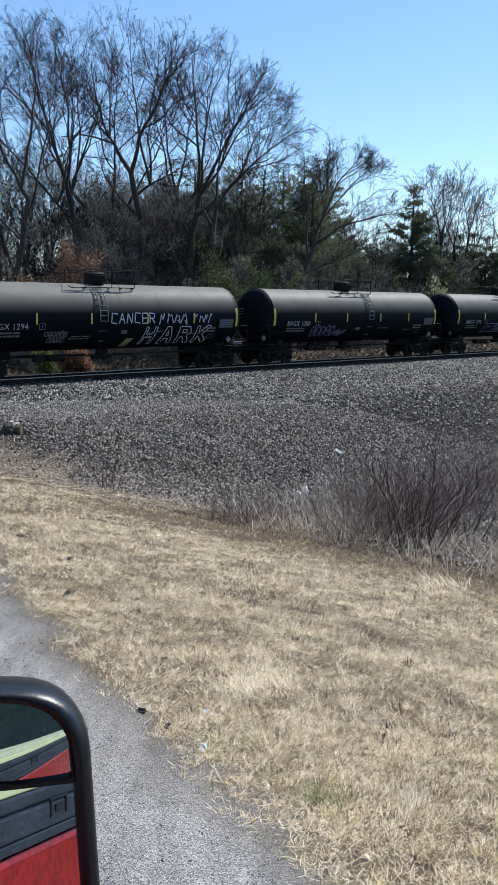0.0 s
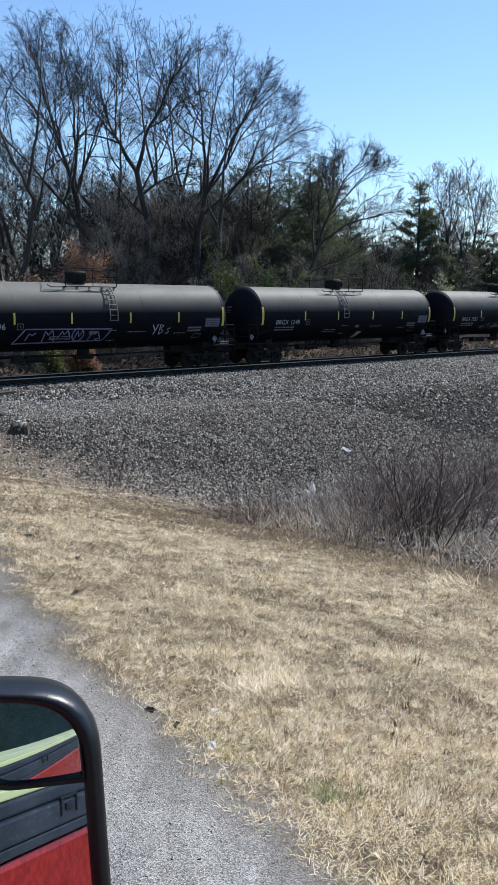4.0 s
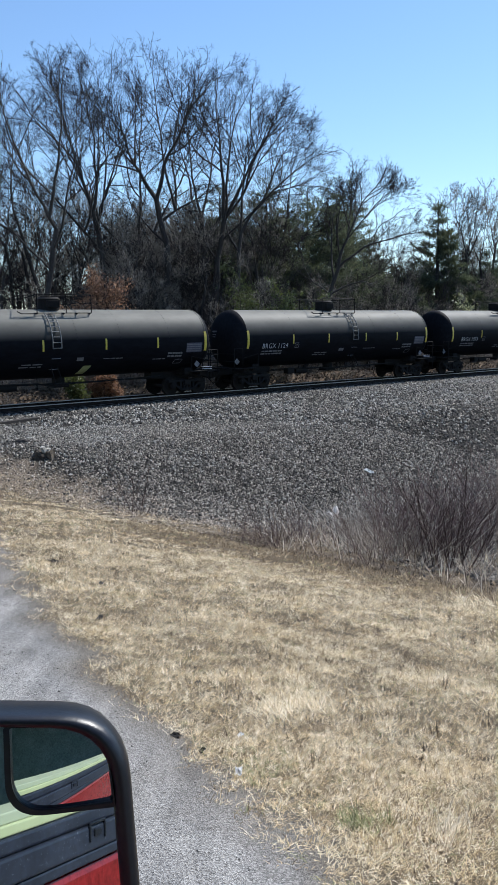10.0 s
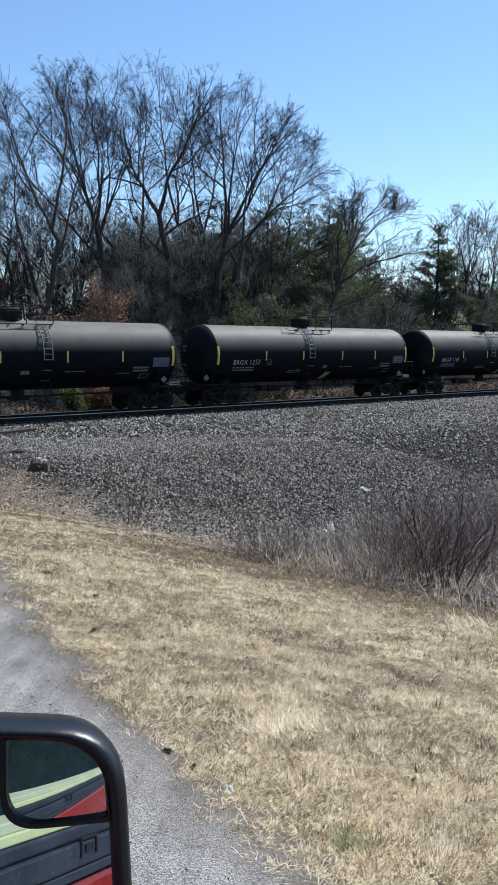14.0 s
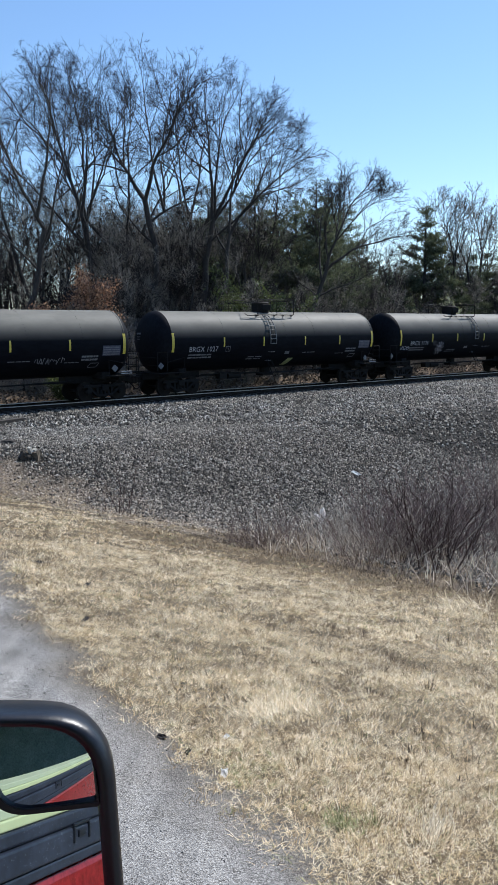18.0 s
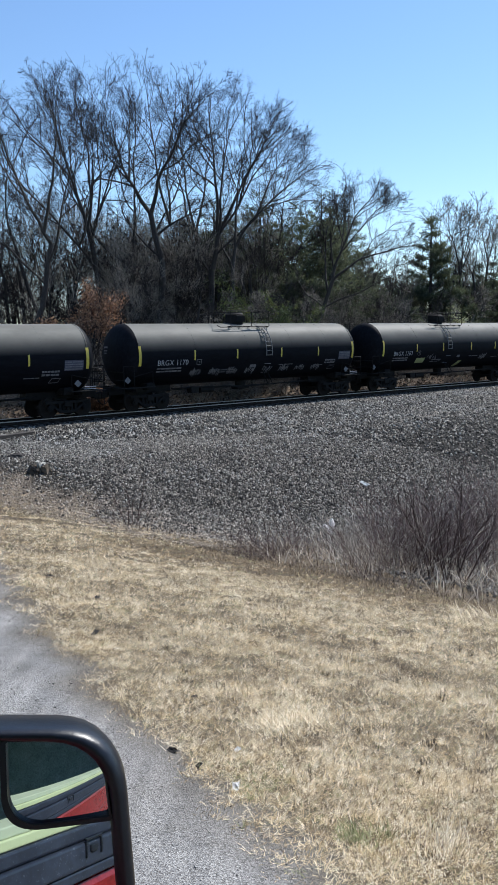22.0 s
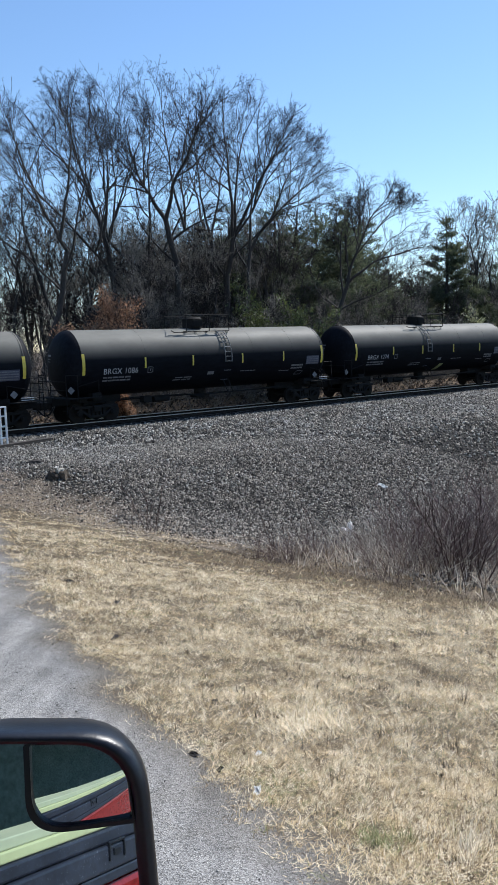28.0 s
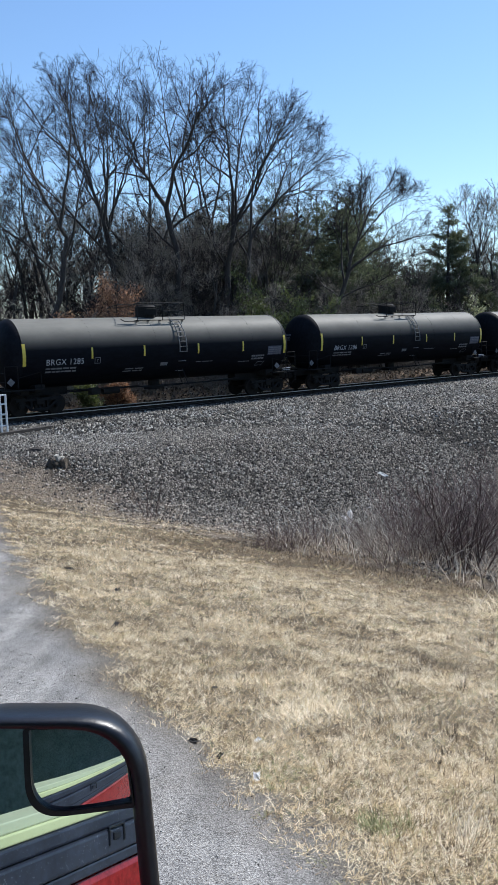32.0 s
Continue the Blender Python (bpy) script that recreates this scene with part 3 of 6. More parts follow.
def tank_car(kind):
    """A black tank car; x from its leading tank rim, y from the track's middle, z from the rail's top. kind b has its ladder amidships."""
    car = thing("tank_car", pose(0, 0, 0), "black riveted-frame railway tank car rolling along the track", "tank car", "cars of the train")
    put("tank", tank_mesh(), car, None, "matt black dusty steel tank with a painted sunlit top")
    for end in (0, 1):
        put("tank_head", head_mesh(end), car, None, "domed black tank head")
    for x in (0.0, BARREL):
        bm = bmesh.new()
        ring(bm, x, 0.06, 0.016)
        part("end_seam", bm, M_TANK, car)
    for x in (3.42, 6.95 if kind == "a" else 7.9, 10.2, 13.0):
        bm = bmesh.new()
        ring(bm, x, 0.03, 0.004, -90, 90, 30)
        part("weld_seam", bm, M_TANK, car)
    for x in (3.36, 6.19, 9.4, 12.31):
        bm = bmesh.new()
        plate(bm, x - 0.045, x + 0.045, 2.47, 2.98)
        part("reflector_strip", bm, M_YELLOW, car, "yellow reflective strip")
    for x in (0.02, BARREL - 0.02):
        bm = bmesh.new()
        plate(bm, x - 0.075, x + 0.075, 2.26, 3.24, 0.02, 0, 8)
        part("end_reflector", bm, M_YELLOW, car, "long yellow reflective strip")
    # top fittings: housing, walkway and railings
    hx = 7.3
    bm = bmesh.new()
    rod(bm, (hx, 0, 4.25), (hx, 0, 4.86), 0.5, 26)
    rod(bm, (hx, 0, 4.86), (hx, 0, 4.95), 0.54, 26, 0.44)
    box(bm, hx - 0.3, hx + 0.3, -0.58, -0.4, 4.45, 4.8, 0.02)
    part("fittings_housing", bm, M_FRAME, car, "black protective housing")
    for side in (-1, 1):
        bm = bmesh.new()
        for i in range(6):
            y = side * (0.62 + i * 0.07)
            box(bm, 6.2, 9.0, y - 0.008, y + 0.008, 4.18, 4.215)
        for i in range(5):
            box(bm, 6.22 + i * 0.68, 6.25 + i * 0.68, side * 0.8 - 0.19, side * 0.8 + 0.19, 4.16, 4.205)
            rod(bm, (6.235 + i * 0.68, side * 0.9, 4.06), (6.235 + i * 0.68, side * 0.9, 4.18), 0.014, 6)
        part("walkway", bm, M_FRAME, car)
        bm = bmesh.new()
        y = side * 1.0
        pipe(bm, [(5.3, y, 4.26), (5.5, y, 4.16), (6.3, y, 4.16)], 0.022)
        for x in (6.25, 7.7, 9.0):
            rod(bm, (x, y, 4.2), (x, y, 5.04), 0.022)
        pipe(bm, [(5.7, y, 4.86), (6.25, y, 5.04), (9.0, y, 5.04)], 0.022)
        pipe(bm, [(7.7, y, 4.65), (9.0, y, 4.65)], 0.018)
        part("railing", bm, M_FRAME, car)
    for x in (5.7, 9.0):
        bm = bmesh.new()
        pipe(bm, [(x, -1.0, 4.2 if x > 6 else 4.86), (x, -1.0, 5.0 if x > 6 else 4.86), (x, 1.0, 5.0 if x > 6 else 4.86)], 0.02)
        part("cross_rail", bm, M_FRAME, car)
    # ladder
    lx = 8.2 if kind == "a" else 6.62
    ladder = put("ladder", None, car)
    for x in (lx, lx + 0.42):
        bm = bmesh.new()
        pts = [(x, -(RADIUS + 0.09) * math.sin(t), AXIS_Z + (RADIUS + 0.09) * math.cos(t)) for t in np.linspace(radians(32), radians(97), 9)]
        pipe(bm, pts, 0.026)
        part("stile", bm, M_GALV, ladder)
    for t in np.linspace(36, 96, 8):
        bm = bmesh.new()
        y, z = -(RADIUS + 0.09) * math.sin(radians(t)), AXIS_Z + (RADIUS + 0.09) * math.cos(radians(t))
        rod(bm, (lx, y, z), (lx + 0.42, y, z), 0.02)
        part("rung", bm, M_GALV, ladder)
    for z in (2.13, 1.64):
        bm = bmesh.new()
        y = skin(0, z)[1]
        pipe(bm, [(lx + 0.02, y + 0.05, z), (lx + 0.02, y - 0.1, z), (lx + 0.4, y - 0.1, z), (lx + 0.4, y + 0.05, z)], 0.018)
        part("grab_iron", bm, M_DIM, car)
    bm = bmesh.new()
    box(bm, lx + 0.02, lx + 0.4, -1.75, -1.45, 0.98, 1.02)
    rod(bm, (lx + 0.05, -1.7, 1.0), (lx + 0.05, -1.25, 1.75), 0.02)
    rod(bm, (lx + 0.38, -1.7, 1.0), (lx + 0.38, -1.25, 1.75), 0.02)
    part("ladder_step", bm, M_FRAME, car)
    # ends
    for end in (0, 1):
        f = (lambda x: x) if end == 0 else (lambda x: BARREL - x)
        lo = lambda p, q: (min(p, q), max(p, q))
        bm = bmesh.new()
        box(bm, *lo(f(-1.05), f(2.6)), -0.33, 0.33, 0.84, 1.24, 0.02)
        box(bm, *lo(f(-0.15), f(0.25)), -1.35, 1.35, 1.0, 1.17, 0.02)
        box(bm, *lo(f(0.6), f(1.1)), -1.2, 1.2, 1.05, 1.4, 0.03)
        part("stub_sill", bm, M_FRAME, car)
        bm = bmesh.new()
        for y in (-1.42, 1.42):
            box(bm, *lo(f(-0.88), f(0.9)), y - 0.18, y + 0.18, 1.19, 1.23)
        box(bm, *lo(f(-0.95), f(-0.68)), -1.55, 1.55, 1.19, 1.23)
        part("end_platform", bm, M_FRAME, car)
        for y in (-1.45, 1.45):
            bm = bmesh.new()
            pipe(bm, [(f(-0.86), y, 0.55), (f(-0.86), y, 2.28), (f(-0.27), y, 2.28), (f(-0.27), y, 1.2)], 0.022)
            pipe(bm, [(f(-0.27), y, 1.75), (f(0.82), y, 1.98), (f(0.82), y, 1.22)], 0.02)
            part("handrail", bm, M_FRAME, car)
        bm = bmesh.new()
        pipe(bm, [(f(-0.9), -1.45, 2.0), (f(-0.9), 1.45, 2.0)], 0.02)
        pipe(bm, [(f(-0.9), -1.45, 1.6), (f(-0.9), 1.45, 1.6)], 0.02)
        part("end_handrail", bm, M_FRAME, car)
        bm = bmesh.new()
        box(bm, *lo(f(-1.44), f(-1.0)), -0.16, 0.16, 0.74, 1.02, 0.03)
        box(bm, *lo(f(-1.42), f(-1.25)), -0.2, 0.2, 0.7, 1.06, 0.05)
        pipe(bm, [(f(-1.0), -0.35, 0.8), (f(-1.25), -0.38, 0.5), (f(-1.42), -0.3, 0.42)], 0.03)
        part("coupler", bm, M_WHEEL, car)
        bogie(car, f(0.86))
    bm = bmesh.new()
    rod(bm, (7.62, 0, 0.78), (7.62, 0, 1.25), 0.3, 16)
    box(bm, 7.2, 8.05, -0.3, 0.3, 0.72, 0.86, 0.03)
    part("bottom_outlet", bm, M_FRAME, car)
    bm = bmesh.new()
    pipe(bm, [(2.4, -0.75, 1.02), (6.2, -0.75, 0.98), (6.6, -0.95, 0.9), (9.4, -0.95, 0.95), (12.9, -0.75, 1.02)], 0.035)
    pipe(bm, [(2.4, -0.35, 0.92), (12.9, -0.35, 0.92)], 0.03)
    part("brake_pipe", bm, M_FRAME, car)
    bm = bmesh.new()
    rod(bm, (4.3, -0.6, 0.86), (5.2, -0.6, 0.86), 0.17, 14)
    box(bm, 3.6, 4.1, -0.85, -0.45, 0.72, 1.05, 0.03)
    part("brake_reservoir", bm, M_FRAME, car)
    # stencils and plates
    for z in (2.05, 1.91):
        bars(car, 1.06, 2.62, z, 0.075)
    bm = bmesh.new()
    plate(bm, 14.05, 15.02, 2.2, 2.68, 0.007)
    panel = part("data_panel", bm, M_PANEL, car, "faded grey lettering panel")
    for i in range(4):
        bars(panel, 14.08, 14.98, 2.24 + i * 0.11, 0.05, M_DIM, 7)
    for z in (2.14, 1.99):
        bars(car, 12.95, 13.85, z, 0.09, M_DIM, 4)
    bm = bmesh.new()
    stroke(bm, [(13.4, 1.66), (13.85, 1.66), (13.95, 1.86), (13.5, 1.86), (13.4, 1.66)], 0.03)
    part("stencil_frame", bm, M_DIM, car)
    bars(car, 5.2, 6.3, 1.86, 0.05, M_DIM, 2)
    bars(car, 5.1, 6.2, 1.75, 0.05, M_DIM, 2)
    bars(car, 9.3, 10.4, 2.02, 0.04, M_DIM, 3)
    bars(car, 12.1, 12.9, 1.9, 0.04, M_DIM, 3)
    bm = bmesh.new()
    for p0, p1 in (((3.5, 2.24), (3.78, 2.24)), ((3.5, 2.5), (3.78, 2.5)), ((3.5, 2.24), (3.5, 2.5)), ((3.78, 2.24), (3.78, 2.5)), ((3.6, 2.4), (3.7, 2.4)), ((3.64, 2.3), (3.64, 2.4))):
        stroke(bm, [p0, p1], 0.025)
    part("stencil_box", bm, M_DIM, car)
    for x in (14.72, 0.1 - 0.62):
        bm = bmesh.new()
        c = Vector((x, -1.5 if x > 5 else -1.25, 1.58))
        box(bm, -0.13, 0.13, -0.01, 0.01, -0.13, 0.13, 0.003, Matrix.Translation(c) @ pose(0, 0, 0, 0, 45, 0))
        placard = part("placard", bm, M_DIM, car, "diamond hazard placard")
        bm = bmesh.new()
        box(bm, -0.05, 0.05, -0.012, 0.0, -0.05, 0.05, 0.002, Matrix.Translation(c + Vector((0, -0.006, 0.03))) @ pose(0, 0, 0, 0, 45, 0))
        part("placard_field", bm, M_GALV, placard)
    for z in (1.3, 1.4):
        bm = bmesh.new()
        box(bm, 15.0, 15.6, -1.62, -1.56, z, z + 0.035, 0.008)
        part("step_edge", bm, M_MARK, car)
    for i, (w, z) in enumerate(((0.5, 3.17), (0.42, 3.02), (0.3, 2.9))):
        bm = bmesh.new()
        for k in range(4):
            y = 0.55 + w * (k / 4 - 0.5)
            def on_head(y, z):
                return (-HEAD * math.sqrt(max(1 - (y * y + (z - AXIS_Z) ** 2) / RADIUS ** 2, 0)) - 0.008, y, z)
            h = 0.09 if i == 0 else 0.05
            vs = [bm.verts.new(on_head(*q)) for q in ((y, z), (y + w / 4.8, z), (y + w / 4.8, z + h), (y, z + h))]
            bm.faces.new(vs)
        part("head_stencil", bm, M_DIM, car)
    if kind == "a":
        bm = bmesh.new()
        plate(bm, 7.17, 7.58, 1.95, 2.11)
        part("stencil_plate", bm, M_DIM, car)
    else:
        bm = bmesh.new()
        plate(bm, 8.12, 8.55, 1.33, 1.74, 0.008, 0.22)
        part("slanted_decal", bm, M_LIME, car, "pale lime slanted decal")
        bm = bmesh.new()
        plate(bm, 7.9, 8.25, 1.98, 2.14)
        part("stencil_plate", bm, M_DIM, car)
    return car


KINDS = ["b", "a", "a", "b", "b", "b", "a", "a", "b", "b", "b", "a", "a", "b", "a", "a", "b", "a", "a", "a"]
NUMBERS = [1294, 1288, 1296, 1249, 1032, 1103, 1124, 1033, 1257, 1165, 1027, 1176, 1170, 1263, 1269, 1086, 1274, 1285, 1286, 0]


def scrawl(bm, x0, x1, z0, z1, count, width, seed, rounds=False):
    """Graffiti: a row of angular or rounded hand-sprayed marks."""
    rng = random.Random(seed)
    w = (x1 - x0) / count
    for i in range(count):
        a, b = x0 + i * w + 0.06 * w, x0 + (i + 0.88) * w
        j = lambda s: rng.uniform(-s, s)
        if rounds:
            n = 12
            cx, cz = (a + b) / 2, (z0 + z1) / 2
            pts = [(cx + (b - a) * 0.55 * math.cos(t) * (1 + j(0.18)), cz + (z1 - z0) * 0.5 * math.sin(t) * (1 + j(0.18))) for t in np.linspace(0.3, 6.5, n)]
            stroke(bm, pts, width)
            stroke(bm, [(cx - 0.2 * w, cz + j(0.1)), (cx + 0.25 * w, cz + j(0.2))], width)
        else:
            hi, lo = z1 + j(0.08), z0 + j(0.06)
            mid = (hi + lo) / 2
            pts = [(a + j(0.1) * w, lo + j(0.05)), (a + 0.25 * w + j(0.1) * w, hi), (a + 0.4 * w, mid + j(0.15)), (b - 0.2 * w, hi + j(0.06)), (b + 0.05 * w, lo + j(0.08)), (a + 0.5 * w, mid - abs(j(0.15)))]
            stroke(bm, pts[:rng.randint(4, 6)], width)


STROKES = {"C": [[(1, 0.95), (0.1, 1), (0, 0.1), (0.9, 0)]], "A": [[(0, 0), (0.45, 1), (0.85, 0)], [(0.15, 0.4), (0.75, 0.42)]], "N": [[(0, 0), (0.12, 1), (0.75, 0), (0.9, 1)]],
           "E": [[(0.9, 1), (0, 1), (0.05, 0), (0.95, 0.02)], [(0.05, 0.5), (0.7, 0.52)]], "R": [[(0.05, 0), (0, 1), (0.85, 0.9), (0.75, 0.5), (0.05, 0.45)], [(0.35, 0.45), (0.9, 0)]],
           "H": [[(0, 0), (0.2, 1), (0.34, 1), (0.24, 0.58), (0.62, 0.6), (0.74, 1), (0.88, 1), (0.7, 0), (0.54, 0), (0.6, 0.42), (0.2, 0.4), (0.14, 0), (0, 0)]],
           "K": [[(0, 0), (0.12, 1), (0.3, 1), (0.28, 0.6), (0.8, 1.05), (1.05, 0.98), (0.5, 0.5), (0.95, 0.08), (0.72, -0.02), (0.26, 0.4), (0.2, 0), (0, 0)]],
           "Y": [[(0, 1), (0.4, 0.5)], [(0.9, 1.05), (0.3, 0)]], "B": [[(0.05, 0), (0.1, 1), (0.7, 0.85), (0.2, 0.55), (0.75, 0.3), (0.05, 0)]], "S": [[(0.7, 0.6), (0.1, 0.5), (0.6, 0.22), (0.05, 0.02)]]}
OUTLINED = {"A": [[(0, 0), (0.36, 1), (0.6, 1), (0.86, 0), (0.64, 0), (0.58, 0.28), (0.3, 0.28), (0.22, 0), (0, 0)], [(0.38, 0.46), (0.54, 0.46), (0.47, 0.76), (0.38, 0.46)]],
            "R": [[(0, 0), (0.1, 1), (0.74, 0.98), (0.86, 0.62), (0.6, 0.46), (0.92, 0.02), (0.66, 0), (0.36, 0.38), (0.24, 0.38), (0.2, 0), (0, 0)], [(0.3, 0.62), (0.58, 0.62), (0.56, 0.8), (0.32, 0.8), (0.3, 0.62)]]}


def graffiti(k, car):
    def word(text, x, z, w, h, gap, width, mat, shapes):
        rng = random.Random(5)
        for i, letter in enumerate(text):
            bm = bmesh.new()
            dz = rng.uniform(-0.04, 0.04)
            for line in shapes.get(letter, STROKES[letter]):
                stroke(bm, [(x + i * (w + gap) + u * w, z + dz + q * h) for u, q in line], width)
            part("graffiti", bm, mat, car, "hand-sprayed graffiti")
    def add(name, mat, fill):
        whole = bmesh.new()
        fill(whole)
        left = set(whole.verts)
        while left:
            seen, todo = set(), [left.pop()]
            while todo:
                v = todo.pop()
                seen.add(v)
                for e in v.link_edges:
                    o = e.other_vert(v)
                    if o in left:
                        left.discard(o)
                        todo.append(o)
            bm = bmesh.new()
            twin = {v: bm.verts.new(v.co) for v in seen}
            for f in {f for v in seen for f in v.link_faces}:
                bm.faces.new([twin[v] for v in f.verts])
            part(name, bm, mat, car, "hand-sprayed graffiti")
        whole.free()
    if k == 0:
        word("CANCER", 7.28, 2.46, 0.36, 0.5, 0.085, 0.06, M_GRAF, {})
        word("HARK", 9.2, 1.42, 1.0, 0.86, 0.1, 0.055, M_GRAF, OUTLINED)
        add("graffiti", M_GRAF, lambda b: scrawl(b, 10.1, 11.9, 2.48, 2.96, 4, 0.06, 4))
        add("graffiti", M_GRAF, lambda b: scrawl(b, 12.3, 13.6, 2.5, 2.9, 4, 0.05, 6))
        add("graffiti", M_DIM, lambda b: (scrawl(b, 3.8, 5.0, 1.9, 2.12, 6, 0.04, 9, True), scrawl(b, 4.0, 4.9, 1.6, 1.85, 5, 0.04, 10, True)))
    if k == 1:
        add("graffiti", M_GRAFP, lambda b: (scrawl(b, 3.2, 5.3, 1.6, 2.2, 5, 0.05, 12, True), scrawl(b, 5.3, 6.4, 1.62, 1.95, 5, 0.05, 14)))
    if k == 2:
        add("graffiti", M_GRAFP, lambda b: (stroke(b, [(3.4, 1.6), (3.9, 2.25), (8.4, 2.2), (8.0, 1.65), (3.4, 1.6)], 0.06), scrawl(b, 3.9, 7.9, 1.7, 2.1, 5, 0.06, 21), stroke(b, [(6.6 + 0.3 * math.cos(t), 1.95 + 0.3 * math.sin(t)) for t in np.linspace(0, 6.3, 14)], 0.06)))
        word("YBS", 10.75, 1.86, 0.36, 0.5, 0.06, 0.045, M_GRAF, {})
    if k == 4:
        add("graffiti", M_DIM, lambda b: (scrawl(b, 3.6, 6.3, 1.7, 2.05, 9, 0.04, 31), scrawl(b, 8.0, 9.2, 1.8, 2.2, 3, 0.05, 32)))
    if k == 9:
        add("graffiti", M_DIM, lambda b: scrawl(b, 10.6, 12.1, 1.98, 2.14, 8, 0.035, 41))
    if k == 11:
        add("graffiti", M_GRAF, lambda b: scrawl(b, 0.15, 1.05, 1.98, 2.18, 3, 0.03, 51, True))
        add("graffiti", M_GRAF, lambda b: [stroke(b, [(4.35 + r0 * math.cos(t), 2.02 + r0 * math.sin(t)), (4.35 + r1 * math.cos(t + 0.25), 2.02 + r1 * math.sin(t + 0.25))], 0.05) for r0, r1 in ((0.1, 0.26), (0.3, 0.46)) for t in np.arange(0, 6.2, 0.62)])
    if k == 12:
        add("graffiti", M_DIM, lambda b: [scrawl(b, 3.2 + i * 1.25, 3.9 + i * 1.25, 1.7, 1.96, 5, 0.05, 60 + i) for i in range(8)])
    if k == 13:
        add("graffiti", M_LIME, lambda b: plate(b, 3.5, 4.4, 1.72, 2.05, 0.009))
        add("graffiti", M_DIM, lambda b: (scrawl(b, 4.6, 5.6, 1.95, 2.2, 5, 0.04, 71), scrawl(b, 10.6, 11.5, 1.85, 2.15, 4, 0.05, 72)))
    if k == 14:
        add("graffiti", M_GRAF, lambda b: scrawl(b, 7.4, 8.6, 1.95, 2.3, 5, 0.05, 81))
        add("graffiti", M_DIM, lambda b: scrawl(b, 3.4, 6.2, 1.8, 2.2, 7, 0.05, 82))


def car_place(k, t):
    along = CAR * (k + 0.77737 + 9.20407e-3 * t - 4.04644e-4 * t * t + 7.685e-7 * t ** 3) - 9.54 * t
    return Matrix.Translation(ap(along, TRACK)) @ pose(0, 0, 0, 0, 0, TURN)


def train():
    made = {}
    cars = []
    for k, kind in enumerate(KINDS):
        if kind not in made:
            made[kind] = tank_car(kind)
            cars.append(made[kind])
        else:
            cars.append(copy_thing(made[kind], pose(0, 0, 0)))
    for k, car in enumerate(cars):
        if NUMBERS[k]:
            put("reporting_mark", letters("BRGX %d" % NUMBERS[k], 1.05, 2.25, 0.27), car, None, "white stencilled lettering")
        else:
            bars(car, 1.05, 2.9, 2.25, 0.25, M_MARK, 9, "reporting_mark")
        graffiti(k, car)
        car.matrix_basis = car_place(k, 0)
    tagged(cars[0], "black railway tank car with two lines of sprayed graffiti")
    return cars


CARS = train()

# ---- trees ----
def grow(seed, height, radius, lean=(0, 0), limbs=7, spread=38, levels=4, kids=(0, 7, 6, 5), fork=0.35, twist=0.12, up=0.10, ratio=0.62, curl=1.0, min_r=0.011):
    """A bare tree's branches as rows for tubes(), sorted by level."""
    rng = random.Random(seed)
    out = [[] for _ in range(levels + 1)]
    stack = [(Vector((0, 0, -0.3)), Vector((lean[0], lean[1], 1)).normalized(), height * fork if limbs else height, radius, 0)]
    while stack:
        pos, d, length, rad, level = stack.pop()
        n = (6, 8, 6, 4, 3, 2)[level]
        r0 = rad
        step = length / n
        taper = 0.75 if level == 0 else 0.22
        spots = []
        for i in range(n):
            j = Vector((rng.gauss(0, 1), rng.gauss(0, 1), rng.gauss(0, 1))) * twist * (0.35 if level == 0 else curl)
            d = (d + j + Vector((0, 0, up if level else 0.02))).normalized()
            nxt = pos + d * step
            r1 = max(rad * (1 - (1 - taper) * (i + 1) / n), min_r)
            out[level].append((*pos, *nxt, max(r0, min_r), r1))
            spots.append((pos.copy(), nxt.copy(), d.copy(), r1, (i + 1) / n))
            pos, r0 = nxt, r1
        if level == levels:
            continue
        if level == 0:
            turn = rng.uniform(0, 6.28)
            for k in range(limbs):
                az = turn + k * 6.283 / limbs + rng.uniform(-0.5, 0.5)
                el = radians(spread * (rng.uniform(0.25, 1.25)))
                side = Vector((math.cos(az), math.sin(az), 0))
                b = (d * math.cos(el) + side * math.sin(el)).normalized()
                frac = rng.uniform(0.55, 1.0) if k > 1 else 1.0
                base = spots[min(int(frac * n), n - 1)]
                stack.append((base[1], b, height * (1 - fork) * rng.uniform(0.72, 1.08), base[3] * rng.uniform(0.5, 0.8), 1))
        else:
            m = kids[level] if level < len(kids) else 4
            for k in range(m):
                f = 0.22 + 0.78 * (k + rng.random()) / m
                s = spots[min(int(f * n), n - 1)]
                p0 = s[0].lerp(s[1], rng.random())
                side = s[2].cross(Vector((rng.gauss(0, 1), rng.gauss(0, 1), rng.gauss(0, 1)))).normalized()
                el = radians(rng.uniform(24, 52))
                b = (s[2] * math.cos(el) + side * math.sin(el)).normalized()
                stack.append((p0, b, length * ratio * rng.uniform(0.55, 1.05) * (1.15 - 0.5 * f), s[3] * rng.uniform(0.5, 0.8), level + 1))
    return out


def cards(points, normals_seed, size, aspect=0.6, upright=0.0):
    """Small leaf-shaped quads at points."""
    rng = np.random.RandomState(normals_seed)
    n = len(points)
    d = rng.normal(size=(n, 3))
    d[:, 2] = d[:, 2] * (1 - upright) + upright
    d /= np.linalg.norm(d, axis=1)[:, None]
    s = np.cross(d, rng.normal(size=(n, 3)))
    s /= np.linalg.norm(s, axis=1)[:, None]
    l = size * rng.uniform(0.6, 1.3, (n, 1))
    v = np.stack([points - d * l, points + s * l * aspect, points + d * l, points - s * l * aspect], 1).reshape(-1, 3)
    return v, np.arange(n * 4).reshape(n, 4)


